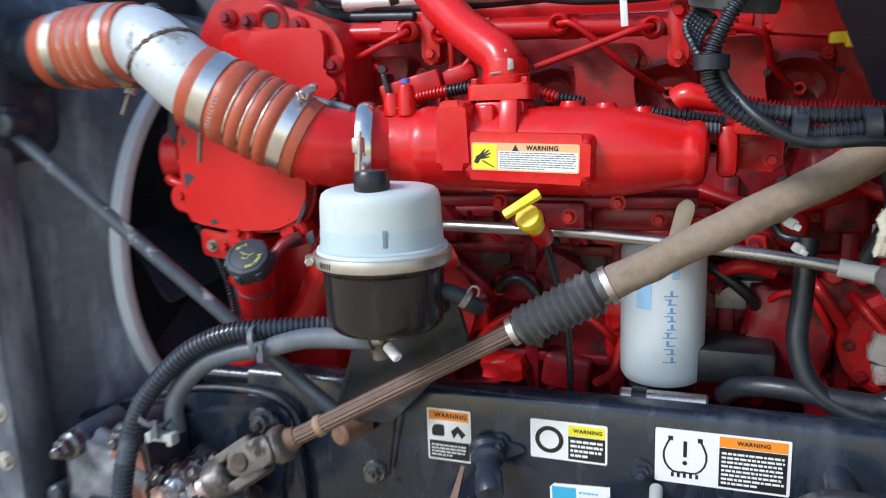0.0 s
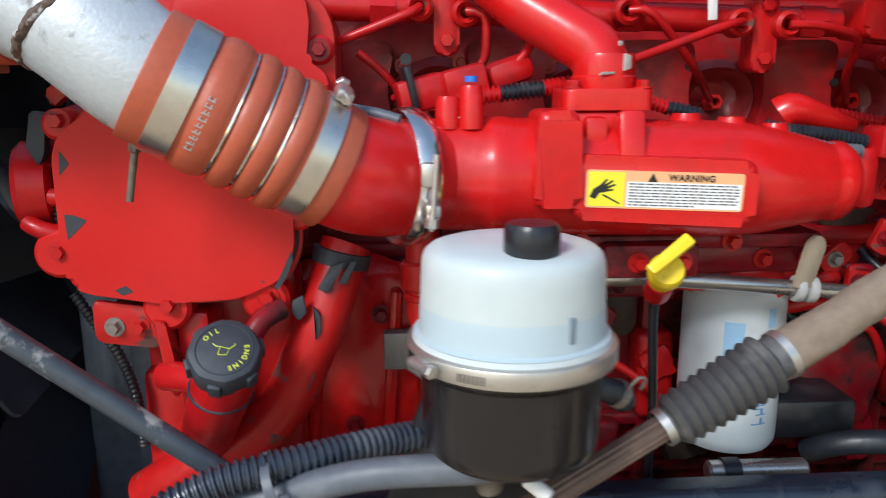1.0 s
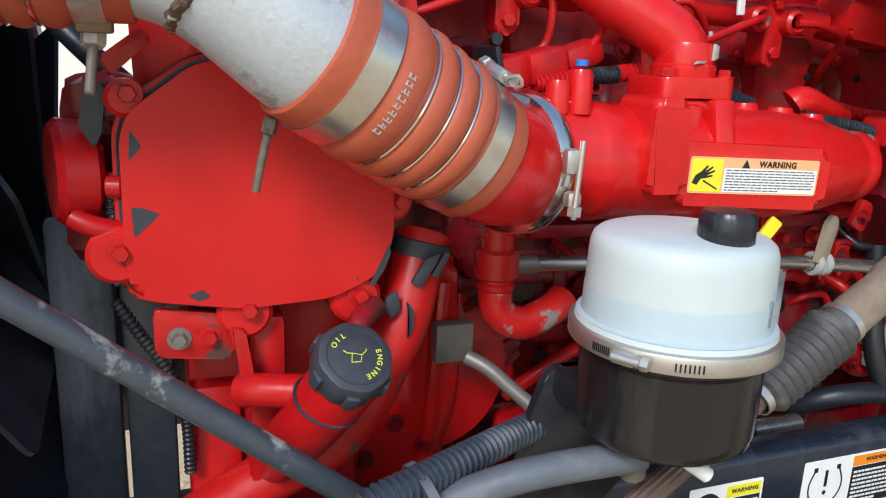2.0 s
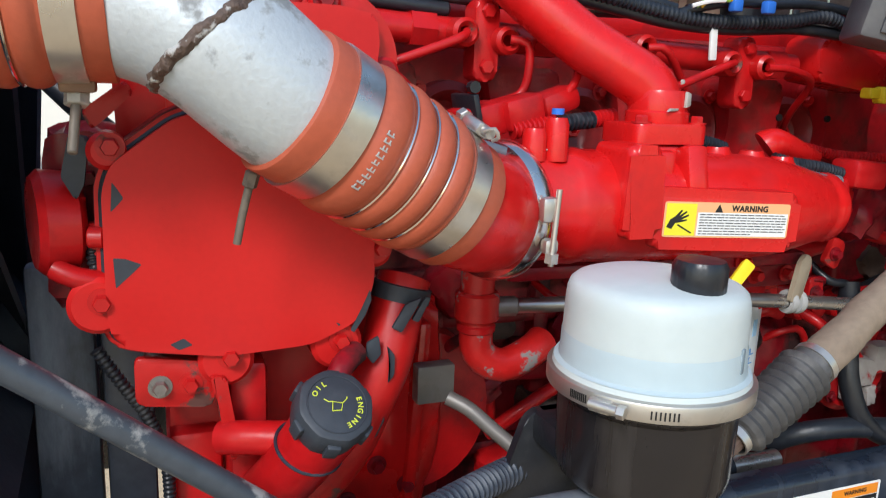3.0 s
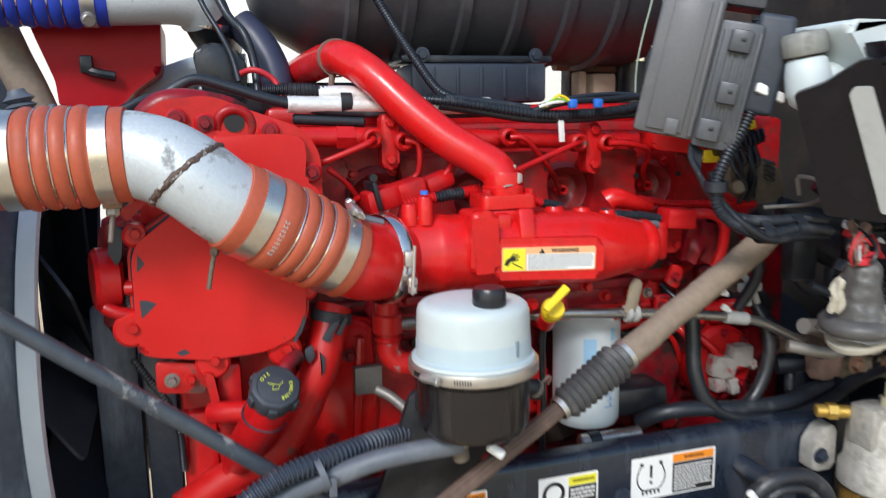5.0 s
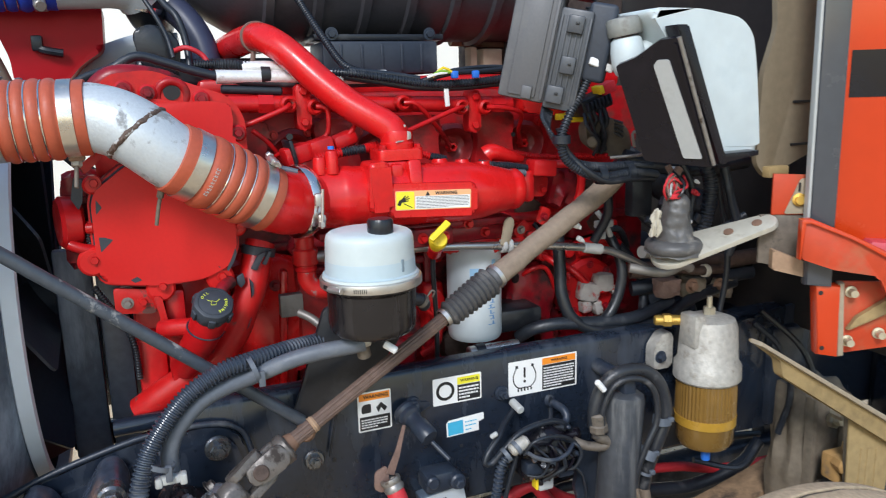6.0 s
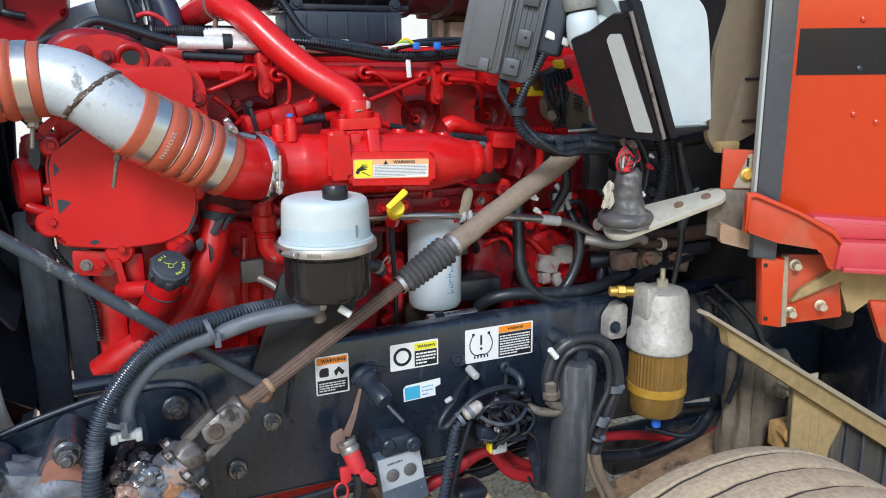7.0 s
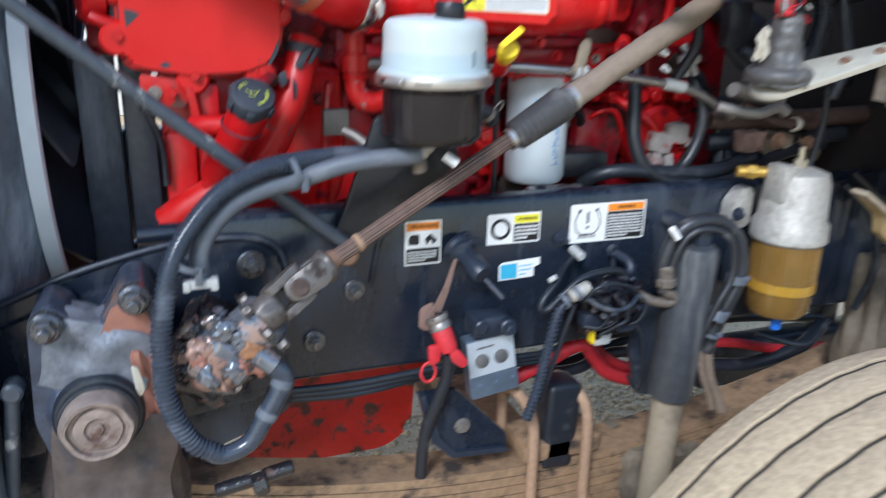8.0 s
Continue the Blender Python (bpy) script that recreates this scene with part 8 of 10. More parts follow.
solo("end_cover", bm, HANGER, "dust-brown cast cover at the engine's rear", "cover")

# ---- washer bottle with its bracket ----
wash = thing("washer_bottle", (0.58, -0.20, 1.52), "milky white washer bottle in a black steel bracket", "washer bottle")
bm = bm_new()
slab(bm, rounded([(0.471, 1.789), (0.527, 1.717), (0.627, 1.529), (0.729, 1.531), (0.722, 1.598), (0.711, 1.689), (0.699, 1.748), (0.670, 1.775), (0.583, 1.789)], 0.022, 6), 0.12, facing(0, -0.10, 0), 0.016, 5)
part("bottle", bm, WHITE_PLASTIC, wash)
bm = bm_new()
slab(bm, rounded([(0.0, 0.0), (0.016, 0.0), (-0.080, 0.235), (-0.105, 0.235)], 0.003), 0.03, facing(0.606, -0.225, 1.524), 0.003)
part("bracket_post", bm, GLOSS_BLACK, wash)
bm = bm_new()
slab(bm, [(0.0, 0.0), (0.090, 0.011), (0.090, 0.020), (-0.008, 0.018)], 0.03, facing(0.606, -0.222, 1.524), 0.003)
part("bracket_ledge", bm, GLOSS_BLACK, wash)
# black side plate with a sight strip
fr = Matrix.Translation((0.585, -0.262, 1.520)) @ Matrix((Vector((-0.60, 0.80, 0.02)).normalized(), Vector((-0.40, -0.05, 0.92)).normalized(), Vector((0.72, 0.55, 0.35)).normalized())).transposed().to_4x4()
bm = bm_new()
slab(bm, rounded([(0, 0), (0.118, 0.008), (0.118, 0.190), (0.080, 0.204), (0.030, 0.234), (0, 0.236)], 0.006), 0.010, fr, 0.003)
part("side_plate", bm, GLOSS_BLACK, wash)
bm = bm_new()
slab(bm, rounded([(0.014, 0.018), (0.046, 0.018), (0.052, 0.190), (0.044, 0.200), (0.024, 0.200)], 0.004), 0.003, fr @ Matrix.Translation((0, 0, -0.0035)), 0.0)
part("sight_strip", bm, GREY_LIGHT, wash)
bm = bm_new()
slab(bm, rounded([(0.003, 0.006), (0.0085, 0.006), (0.0105, 0.228), (0.005, 0.228)], 0.002), 0.004, fr @ Matrix.Translation((0, 0, -0.0045)), 0.0015)
part("plate_rib", bm, GLOSS_BLACK, wash)
bm = bm_new()
lathe(bm, [(0, -0.004), (0.014, 0.0), (0.026, 0.010), (0.030, 0.026), (0.029, 0.050), (0.026, 0.066), (0.022, 0.070), (0, 0.070)], towards((0.480, -0.165, 1.676), (-0.16, 0.05, 1)), 32)
part("filler_neck", bm, WHITE_PLASTIC, wash, "milky filler neck of the bottle")
bm = bm_new()
lathe(bm, [(0, 0), (0.027, 0.0), (0.029, 0.003), (0.029, 0.024), (0.026, 0.030), (0.010, 0.032), (0, 0.034)], towards((0.4685, -0.161, 1.748), (-0.16, 0.05, 1)), 48, lambda a: 1 + 0.03 * (1 if math.sin(20 * a) > 0 else 0))
part("filler_cap", bm, GREY_DUSTY, wash, "dull grey filler cap")
bm = bm_new()
tube(bm, [(0.485, -0.165, 1.705), (0.520, -0.160, 1.722), (0.560, -0.155, 1.742), (0.620, -0.150, 1.772)], (0.020, 0.026), 20)
part("neck_arm", bm, WHITE_PLASTIC, wash)
# Pale rod along the plate edge draws its highlight.
bm = bm_new()
tube(bm, [(0.585, -0.262, 1.525), (0.493, -0.272, 1.738)], 0.004, 10)
part("rim_highlight", bm, BOLT, wash, "pale rod standing for the highlight on the rim")

# ---- cab corner ----
cab = thing("cab_corner", (0.80, -0.325, 1.15), "orange painted cab corner with black stripe and grey edge trim", "cab")
CU = Vector((0.88, -0.475, 0)).normalized()
CN = Vector((CU.y, -CU.x, 0))


def on_cab(off=0.0):
    """The pose of the cab's flared corner panel: x along it, y up, z outwards."""
    return Matrix.Translation(Vector((0.80, -0.325, 0)) + CN * off) @ Matrix((CU, Vector((0, 0, 1)), CN)).transposed().to_4x4()


def cab_plate(name, outline, depth, off, material, bev=0.003, r=0.0, label="", parent=None):
    bm = bm_new()
    slab(bm, rounded(outline, r, 4) if r else outline, depth, on_cab(off), bev)
    return part(name, bm, material, parent or cab, label)


cab_plate("side_panel", [(0.002, 1.34), (0.62, 1.30), (0.62, 2.40), (0.002, 2.40)], 0.022, -0.022, ORANGE, 0.007, 0.0)
cab_plate("stripe", [(0.012, 1.633), (0.62, 1.633), (0.62, 1.712), (0.012, 1.712)], 0.0010, 0.0004, GLOSS_BLACK, 0, label="black stripe")
cab_plate("edge_trim", [(-0.040, 1.30), (0.004, 1.30), (0.004, 2.40), (-0.046, 2.40)], 0.026, -0.012, GREY_PAINT, 0.008, label="grey rubber edge trim")
cab_plate("bright_edge", [(-0.045, 1.42), (-0.040, 1.42), (-0.046, 2.40), (-0.051, 2.40)], 0.020, -0.010, GREY_LIGHT, 0.001)
for x, z in ((0.116, 1.726), (0.118, 1.643), (0.118, 1.564), (0.158, 1.550), (0.24, 1.72), (0.24, 1.56)):
    bm = bm_new()
    lathe(bm, [(0, 0), (0.0055, 0), (0.005, 0.0025), (0.0025, 0.004), (0, 0.0042)], on_cab(0.0005) @ Matrix.Translation((x, z, 0)), 16)
    part("rivet", bm, BLACK_DUSTY if z == 1.643 else ORANGE, cab)
cab_plate("hinge_plate", [(-0.096, 1.425), (-0.096, 1.500), (-0.030, 1.497), (-0.020, 1.425)], 0.006, -0.030, ORANGE_DUSTY, 0.001)
cab_plate("hinge_slot_plate", [(-0.075, 1.427), (-0.050, 1.490), (-0.022, 1.495), (-0.020, 1.427)], 0.003, -0.0238, DUSTY_METAL, 0.001, 0.004)
bm = bm_new()
lathe(bm, [(0, 0), (0.012, 0), (0.012, 0.003), (0.008, 0.004), (0.008, 0.010), (0, 0.010)], on_cab(-0.020) @ Matrix.Translation((-0.051, 1.453, 0)), 24)
part("hinge_bolt", bm, BRASS, cab)
cab_plate("hinge_slot", [(-0.053, 1.468), (-0.049, 1.468), (-0.049, 1.484), (-0.053, 1.484)], 0.001, -0.0205, BLACK_INK, 0)
cab_plate("dark_plate", [(-0.115, 1.335), (-0.115, 1.425), (-0.020, 1.425), (-0.020, 1.315)], 0.008, -0.034, GRIMY, 0.002)
cab_plate("dusty_tab", [(-0.095, 1.326), (-0.095, 1.364), (-0.030, 1.338), (-0.030, 1.310)], 0.020, -0.026, U_BOLT, 0.004, 0.004)
cab_plate("trim_foot", [(-0.034, 1.300), (-0.034, 1.345), (0.006, 1.335), (0.006, 1.297)], 0.020, -0.010, GREY_PAINT, 0.003)
# wedge plate and the shelf that runs back from it
cab_plate("wedge_plate", [(-0.063, 1.357), (-0.063, 1.423), (-0.052, 1.424), (0.020, 1.392), (0.085, 1.358), (0.100, 1.335), (0.102, 1.285), (0.088, 1.288), (0.070, 1.325), (-0.006, 1.337)], 0.010, 0.034, ORANGE_DUSTY, 0.003, 0.006)
cab_plate("wedge_rim", [(-0.064, 1.357), (-0.068, 1.357), (-0.068, 1.428), (-0.052, 1.430), (0.022, 1.398), (0.090, 1.364), (0.105, 1.338), (0.100, 1.335), (0.085, 1.358), (0.020, 1.392), (-0.052, 1.424), (-0.063, 1.423)], 0.018, 0.034, ORANGE, 0.002)
cab_plate("shelf", [(0.095, 1.290), (0.100, 1.343), (0.62, 1.330), (0.62, 1.265)], 0.052, 0.000, PINK_RED, 0.006, 0.0, "faded red step shelf")
cab_plate("shelf_lip", [(0.105, 1.288), (0.105, 1.298), (0.62, 1.278), (0.62, 1.262)], 0.010, 0.052, PINK_RED, 0.003)
cab_plate("upper_shelf", [(0.020, 1.342), (0.060, 1.386), (0.62, 1.350), (0.62, 1.332)], 0.030, 0.0, PINK_RED, 0.010)
# lower bracket with a dusty gusset
cab_plate("lower_flange", [(-0.020, 1.302), (0.026, 1.297), (0.030, 1.160), (-0.008, 1.165)], 0.030, -0.026, ORANGE, 0.008, 0.0)
cab_plate("gusset", [(0.026, 1.301), (0.110, 1.300), (0.135, 1.253), (0.147, 1.180), (0.034, 1.162)], 0.008, -0.026, ORANGE_DUSTY, 0.002, 0.004, "dusty orange gusset plate")
cab_plate("gusset_rim", [(0.024, 1.301), (0.034, 1.301), (0.042, 1.162), (0.031, 1.160)], 0.016, -0.020, DUSTY_METAL, 0.003)
cab_plate("strut", [(0.044, 1.210), (0.060, 1.236), (0.135, 1.288), (0.175, 1.285), (0.150, 1.262)], 0.012, -0.016, DUST_YELLOW, 0.003, 0.004, "dusty strut")
for x, z in ((-0.010, 1.285), (-0.001, 1.180)):
    bm = bm_new(); lathe(bm, [(0, 0.0), (0.0042, 0.0), (0.0042, 0.0006), (0, 0.0006)], on_cab(0.0042) @ Matrix.Translation((x, z, 0)), 14)
    part("bracket_hole", bm, BLACK_INK, cab)
for x, z in ((0.050, 1.282), (0.050, 1.188), (0.104, 1.203)):
    bm = bm_new()
    lathe(bm, [(0, 0), (0.011, 0), (0.011, 0.003), (0.007, 0.004), (0.007, 0.020), (0, 0.020)], on_cab(-0.017) @ Matrix.Translation((x, z, 0)), 14)
    part("gusset_bolt", bm, ZINC, cab)
cab_plate("tan_casting", [(0.135, 1.25), (0.165, 1.285), (0.40, 1.27), (0.40, 1.20), (0.20, 1.215), (0.16, 1.18)], 0.04, -0.06, DUST_YELLOW, 0.008, 0.01)
cab_plate("rear_orange_plate", [(0.19, 1.215), (0.40, 1.205), (0.40, 1.10), (0.225, 1.13)], 0.02, -0.030, ORANGE_DUSTY, 0.004, 0.01)
# firewall and splash panel
bm = bm_new()
box(bm, (1.08, 0.30, 1.75), (0.06, 1.16, 1.30), 0.01)
solo("firewall", bm, FIREWALL, "dark cab firewall behind the engine", "firewall", kind="structure")
bm = bm_new()
slab(bm, rounded([(0.752, 1.95), (0.772, 1.76), (0.745, 1.68), (0.738, 1.515), (0.765, 1.484), (0.92, 1.545), (0.92, 1.95)], 0.015), 0.012, facing(0, -0.19, 0), 0.004)
sp = solo("splash_panel", bm, TAN_SPLASH, "dust-brown rubber splash panel beside the washer bottle", "splash panel")
for z in (1.625, 1.545):
    bm = bm_new()
    box(bm, (0.845, -0.204, z), (0.05, 0.004, 0.005), 0.001)
    part("slot", bm, BLACK_INK, sp)
bm = bm_new()
box(bm, (0.78, -0.21, 1.497), (0.05, 0.02, 0.022), 0.004)
part("rusty_clip", bm, DUST_YELLOW, sp)

# ---- lever arm with boot ----
lev = thing("pivot_arm", (0.62, -0.24, 1.33), "pale dusty metal arm with a grey rubber boot", "arm")
p0, p1 = Vector((0.574, -0.178, 1.360)), Vector((0.706, -0.262, 1.415))
ax = (p1 - p0).normalized()
nrm = Vector((-0.10, -0.34, 0.90)); nrm = (nrm - ax * nrm.dot(ax)).normalized()
am2 = Matrix.Translation(p0) @ Matrix((ax, nrm.cross(ax), nrm)).transposed().to_4x4()
L = (p1 - p0).length
bm = bm_new()
half = [math.pi * i / 12 for i in range(13)]
out = [(-0.044 * math.sin(q), -0.044 * math.cos(q)) for q in half[::-1]][::-1] + [(L + 0.023 * math.sin(q), 0.023 * math.cos(q)) for q in half]
slab(bm, out, 0.010, am2 @ Matrix.Translation((0, 0, -0.010)), 0.003)
part("arm", bm, PALE_ARM, lev)
for u in (0.62, 0.93):
    bm = bm_new()
    lathe(bm, [(0, 0), (0.009, 0), (0.009, 0.002), (0, 0.003)], am2 @ Matrix.Translation((L * u, 0.002, 0)), 16)
    part("arm_rivet", bm, RUST, lev)
bm = bm_new()
boot_m = Matrix.Translation(p0) @ towards((0, 0, 0), (-0.03, -0.05, 1))
prof = []
for i in range(31):
    h = 0.112 * i / 30
    r = 0.050 - 0.3 * h if h < 0.014 else 0.041 - 0.019 * (min(1, (h - 0.014) / 0.081)) ** 0.8
    r *= 1 if h < 0.095 else math.sqrt(max(0.0, 1 - ((h - 0.095) / 0.017) ** 2))
    prof.append((max(r, 0.0) + 0.0004 * math.sin(h * 330), h - 0.004) if i < 30 else (0, h - 0.004))
lathe(bm, prof, boot_m, 48, lambda a: 1 + 0.03 * math.sin(3 * a) + 0.015 * math.sin(7 * a + 1))
for v in bm.verts:
    v.co += 0.0060 * noise.noise_vector(v.co * 32) + 0.0022 * noise.noise_vector(v.co * 95)
part("rubber_boot", bm, BOOT, lev, "dusty grey rubber boot")
bm = bm_new()
lathe(bm, [(0.030, 0.0), (0.050, 0.001), (0.0535, 0.006), (0.0535, 0.014), (0.049, 0.020), (0.040, 0.024), (0.030, 0.024)], boot_m, 48, lambda a: 1 + 0.02 * math.sin(2 * a))
part("boot_collar", bm, BOOT, lev)
rnd = random.Random(31)
for k in range(9):
    bm = bm_new()
    x0, y0, z0 = 0.555 + rnd.uniform(-0.006, 0.012), -0.182 + rnd.uniform(-0.008, 0.008), 1.457
    tube(bm, [(x0, y0, z0), (x0 + rnd.uniform(-0.022, 0.012), y0 - rnd.uniform(0.0, 0.02), z0 + rnd.uniform(0.010, 0.022)), (x0 + rnd.uniform(-0.010, 0.030), y0 - rnd.uniform(0.0, 0.015), z0 + rnd.uniform(0.022, 0.036)), (x0 + rnd.uniform(0.015, 0.040), y0 + 0.02, z0 + rnd.uniform(0.030, 0.055))], 0.0017 + 0.0004 * (k % 2), 6)
    part("boot_wire", bm, (STRAP, RED_PLASTIC, GREY_LIGHT, PLASTIC)[k % 4], lev)
bm = bm_new()
casting(bm, (0.5275, -0.184, 1.417), (0.015, 0.012, 0.050), pose(0, 0, 0, 0, 8, 0), 3.9, 0.0035, 7)
part("torn_tape", bm, CREAM, lev, "scuffed cream tape hanging beside the boot")
for k in range(5):
    bm = bm_new()
    o = 0.005 * k
    tube(bm, [(0.551 + o, -0.185, 1.457), (0.537 + o, -0.192, 1.475 + o), (0.541 + o, -0.195, 1.495), (0.561 + o, -0.185, 1.505 - o)], 0.0022, 6)
    part("boot_wire", bm, STRAP if k % 2 else RED_PLASTIC, lev)
bm = bm_new()
tube(bm, [(0.557, -0.175, 1.477), (0.575, -0.170, 1.495), (0.591, -0.165, 1.510)], 0.008, 12)
part("pink_sleeve", bm, STRAP, lev)
bm = bm_new()
box(bm, (0.556, -0.198, 1.465), (0.022, 0.010, 0.010), 0.003)
part("red_plug", bm, RED_PLASTIC, lev)
bm = bm_new()
box(bm, (0.549, -0.162, 1.417), (0.008, 0.012, 0.032), 0.003)
part("pale_plug", bm, GREY_DUSTY, lev)

# dark pipes and hoses before the firewall
for pts, r, mtl, lab in (
    ([(0.66, 0.0, 1.56), (0.70, -0.02, 1.52), (0.72, -0.02, 1.42), (0.72, 0.0, 1.30)], 0.018, RUBBER, "black hose in front of the firewall"),
    ([(0.60, 0.02, 1.52), (0.66, 0.0, 1.50), (0.74, -0.04, 1.49), (0.86, -0.05, 1.50)], 0.016, RUBBER, "black hose in front of the firewall"),
    ([(0.68, 0.10, 1.25), (0.75, 0.08, 1.25), (0.90, 0.06, 1.255), (1.04, 0.05, 1.26)], 0.019, GREASE_SHADE, "dull brown metal pipe behind the arm"),
    ([(0.60, -0.05, 1.33), (0.68, -0.03, 1.315), (0.74, -0.02, 1.305)], 0.013, TUBE_DULL, "dull brown metal pipe behind the arm"),
    ([(0.78, -0.02, 1.60), (0.80, -0.04, 1.45), (0.815, -0.06, 1.30), (0.80, -0.06, 1.18), (0.77, -0.07, 1.12)], 0.0065, RUBBER, "thin black tube down to the fuel separator"),
    ([(0.66, 0.05, 1.40), (0.70, 0.03, 1.36), (0.80, 0.02, 1.34), (0.95, 0.02, 1.33)], 0.012, RUBBER, "black hose in front of the firewall"),
    ([(0.56, 0.02, 1.46), (0.57, 0.03, 1.40), (0.55, 0.05, 1.34)], 0.010, RUBBER, "black hose in front of the firewall"),
    ([(0.75, 0.25, 1.50), (0.85, 0.2, 1.42), (0.95, 0.15, 1.36)], 0.035, RUBBER, "black hose in front of the firewall"),
    ([(0.70, 0.12, 1.20), (0.82, 0.08, 1.21), (1.0, 0.06, 1.22)], 0.018, RUBBER, "black hose in front of the firewall"),
):
    bm = bm_new()
    tube(bm, pts, r, 14)
    solo("rear_hose", bm, mtl, lab, "hose", "hoses before the firewall")
bm = bm_new()
box(bm, (0.61, -0.02, 1.44), (0.05, 0.03, 0.08), 0.006)
box(bm, (0.66, -0.05, 1.40), (0.04, 0.02, 0.05), 0.006)
solo("black_bracket", bm, PLASTIC, "black plastic bracket behind the rubber boot", "bracket")
for at, mtl, lab in (((0.655, -0.08, 1.408), WHITE, "small white connector behind the arm"), ((0.672, -0.06, 1.478), RED_PLASTIC, "small red connector behind the arm"), ((0.668, -0.062, 1.492), WHITE, "small white connector behind the arm")):
    bm = bm_new()
    box(bm, at, (0.022, 0.014, 0.014), 0.003, pose(0, 0, 0, 0, 25, 0))
    solo("connector", bm, mtl, lab, "connector", "small connectors")
for pts in ([(0.575, -0.050, 1.545), (0.571, -0.050, 1.562), (0.573, -0.050, 1.574), (0.586, -0.070, 1.570), (0.594, -0.088, 1.556), (0.588, -0.082, 1.542)], [(0.560, 0.010, 1.520), (0.594, -0.010, 1.523), (0.602, -0.045, 1.529), (0.592, -0.080, 1.542)]):
    bm = bm_new()
    tube(bm, pts, 0.0035, 8)
    solo("bent_wire", bm, TUBE_DULL, "bent metal wire beside the washer bracket", "wire", "bent wires")

dark = [([(0.70, -0.10, 1.53), (0.715, -0.11, 1.47), (0.712, -0.11, 1.42), (0.705, -0.10, 1.36)], 0.015, RUBBER, 1), ([(0.585, -0.14, 1.515), (0.60, -0.15, 1.475), (0.59, -0.15, 1.45), (0.57, -0.14, 1.42)], 0.006, STRAP, 0), ([(0.63, -0.10, 1.50), (0.65, -0.11, 1.47), (0.66, -0.11, 1.43), (0.64, -0.10, 1.39)], 0.005, PLASTIC, 0), ([(0.66, -0.09, 1.51), (0.68, -0.10, 1.46), (0.675, -0.10, 1.40)], 0.006, RUBBER, 0), ([(0.60, -0.06, 1.40), (0.66, -0.08, 1.375), (0.74, -0.10, 1.37), (0.80, -0.12, 1.40)], 0.007, RUBBER, 0), ([(0.74, -0.12, 1.50), (0.75, -0.13, 1.44), (0.77, -0.13, 1.38), (0.76, -0.12, 1.32)], 0.009, RUBBER, 0), ([(0.57, -0.05, 1.30), (0.63, -0.08, 1.29), (0.68, -0.08, 1.30), (0.70, -0.08, 1.29)], 0.010, TUBE_DULL, 0)]
for pts, r, mtl, rib in dark:
    bm = bm_new()
    tube(bm, pts, r, 12, pitch=0.007 if rib else 0, depth=0.002)
    solo("bay_cable", bm, mtl, "dark ribbed conduit behind the arm" if rib else "loose cable behind the pale arm", "cable", "cables behind the arm")
for (x, y, z), mtl, s in (((0.628, -0.12, 1.425), PLASTIC, 0.03), ((0.645, -0.125, 1.405), WHITE, 0.016), ((0.672, -0.115, 1.455), RED_PLASTIC, 0.014), ((0.60, -0.12, 1.44), PLASTIC, 0.024), ((0.69, -0.105, 1.40), PLASTIC, 0.022), ((0.68, -0.11, 1.475), WHITE, 0.010), ((0.46, -0.02, 1.395), WHITE, 0.016), ((0.47, -0.02, 1.365), GREY_LIGHT, 0.014)):
    bm = bm_new()
    box(bm, (x, y, z), (s, s * 0.7, s * 0.8), 0.003, pose(0, 0, 0, 10, 30, 15))
    box(bm, (x + s * 0.4, y - s * 0.2, z - s * 0.3), (s * 0.6, s * 0.5, s * 0.5), 0.002, pose(0, 0, 0, 0, 30, 15))
    solo("connector", bm, mtl, "small plug connector hanging behind the arm", "connector", "small connectors")
rear = thing("turbo_drain", (0.798, 0.060, 1.193), "brown dusty castings and a clamped pipe behind the arm", "casting")
for k, (c, size, mtl) in enumerate((((0.747, 0.050, 1.214), (0.060, 0.04, 0.045), STRAP), ((0.823, 0.060, 1.204), (0.055, 0.05, 0.055), HANGER), ((0.909, 0.070, 1.192), (0.075, 0.05, 0.050), HANGER))):
    bm = bm_new()
    casting(bm, c, size, pose(0, 0, 0, 0, 6 * k, 0), 2.1 * k + 0.4, 0.0025, 7)
    part("casting", bm, mtl, rear)
for c in ((0.799, 0.030, 1.216), (0.887, 0.040, 1.204)):
    hexbolt("casting_bolt", rear, c, r=0.011, material=RUST, length=0.014)
bm = bm_new()
tube(bm, [(0.699, 0.030, 1.292), (0.739, 0.020, 1.270), (0.795, 0.020, 1.254), (0.885, 0.030, 1.245)], 0.0105, 14)
part("drain_pipe", bm, GREASE_SHADE, rear)
bm = bm_new()
lathe(bm, [(0.011, -0.006), (0.0150, -0.005), (0.0150, 0.005), (0.011, 0.006)], towards((0.827, 0.020, 1.250), (1, 0.1, -0.1)), 20)
part("pale_clamp", bm, PALE_ARM, rear, "pale worm clamp")
# things beyond, above the engine's rear
back = thing("bay_wiring", (0.45, 0.35, 1.70), "loose white and green wires behind the fuse box", "wiring")
PALE_WIRE = mat("pale_green_wire", (0.33, 0.40, 0.32), 0.5, 0, 0.2, 90, 0.05)
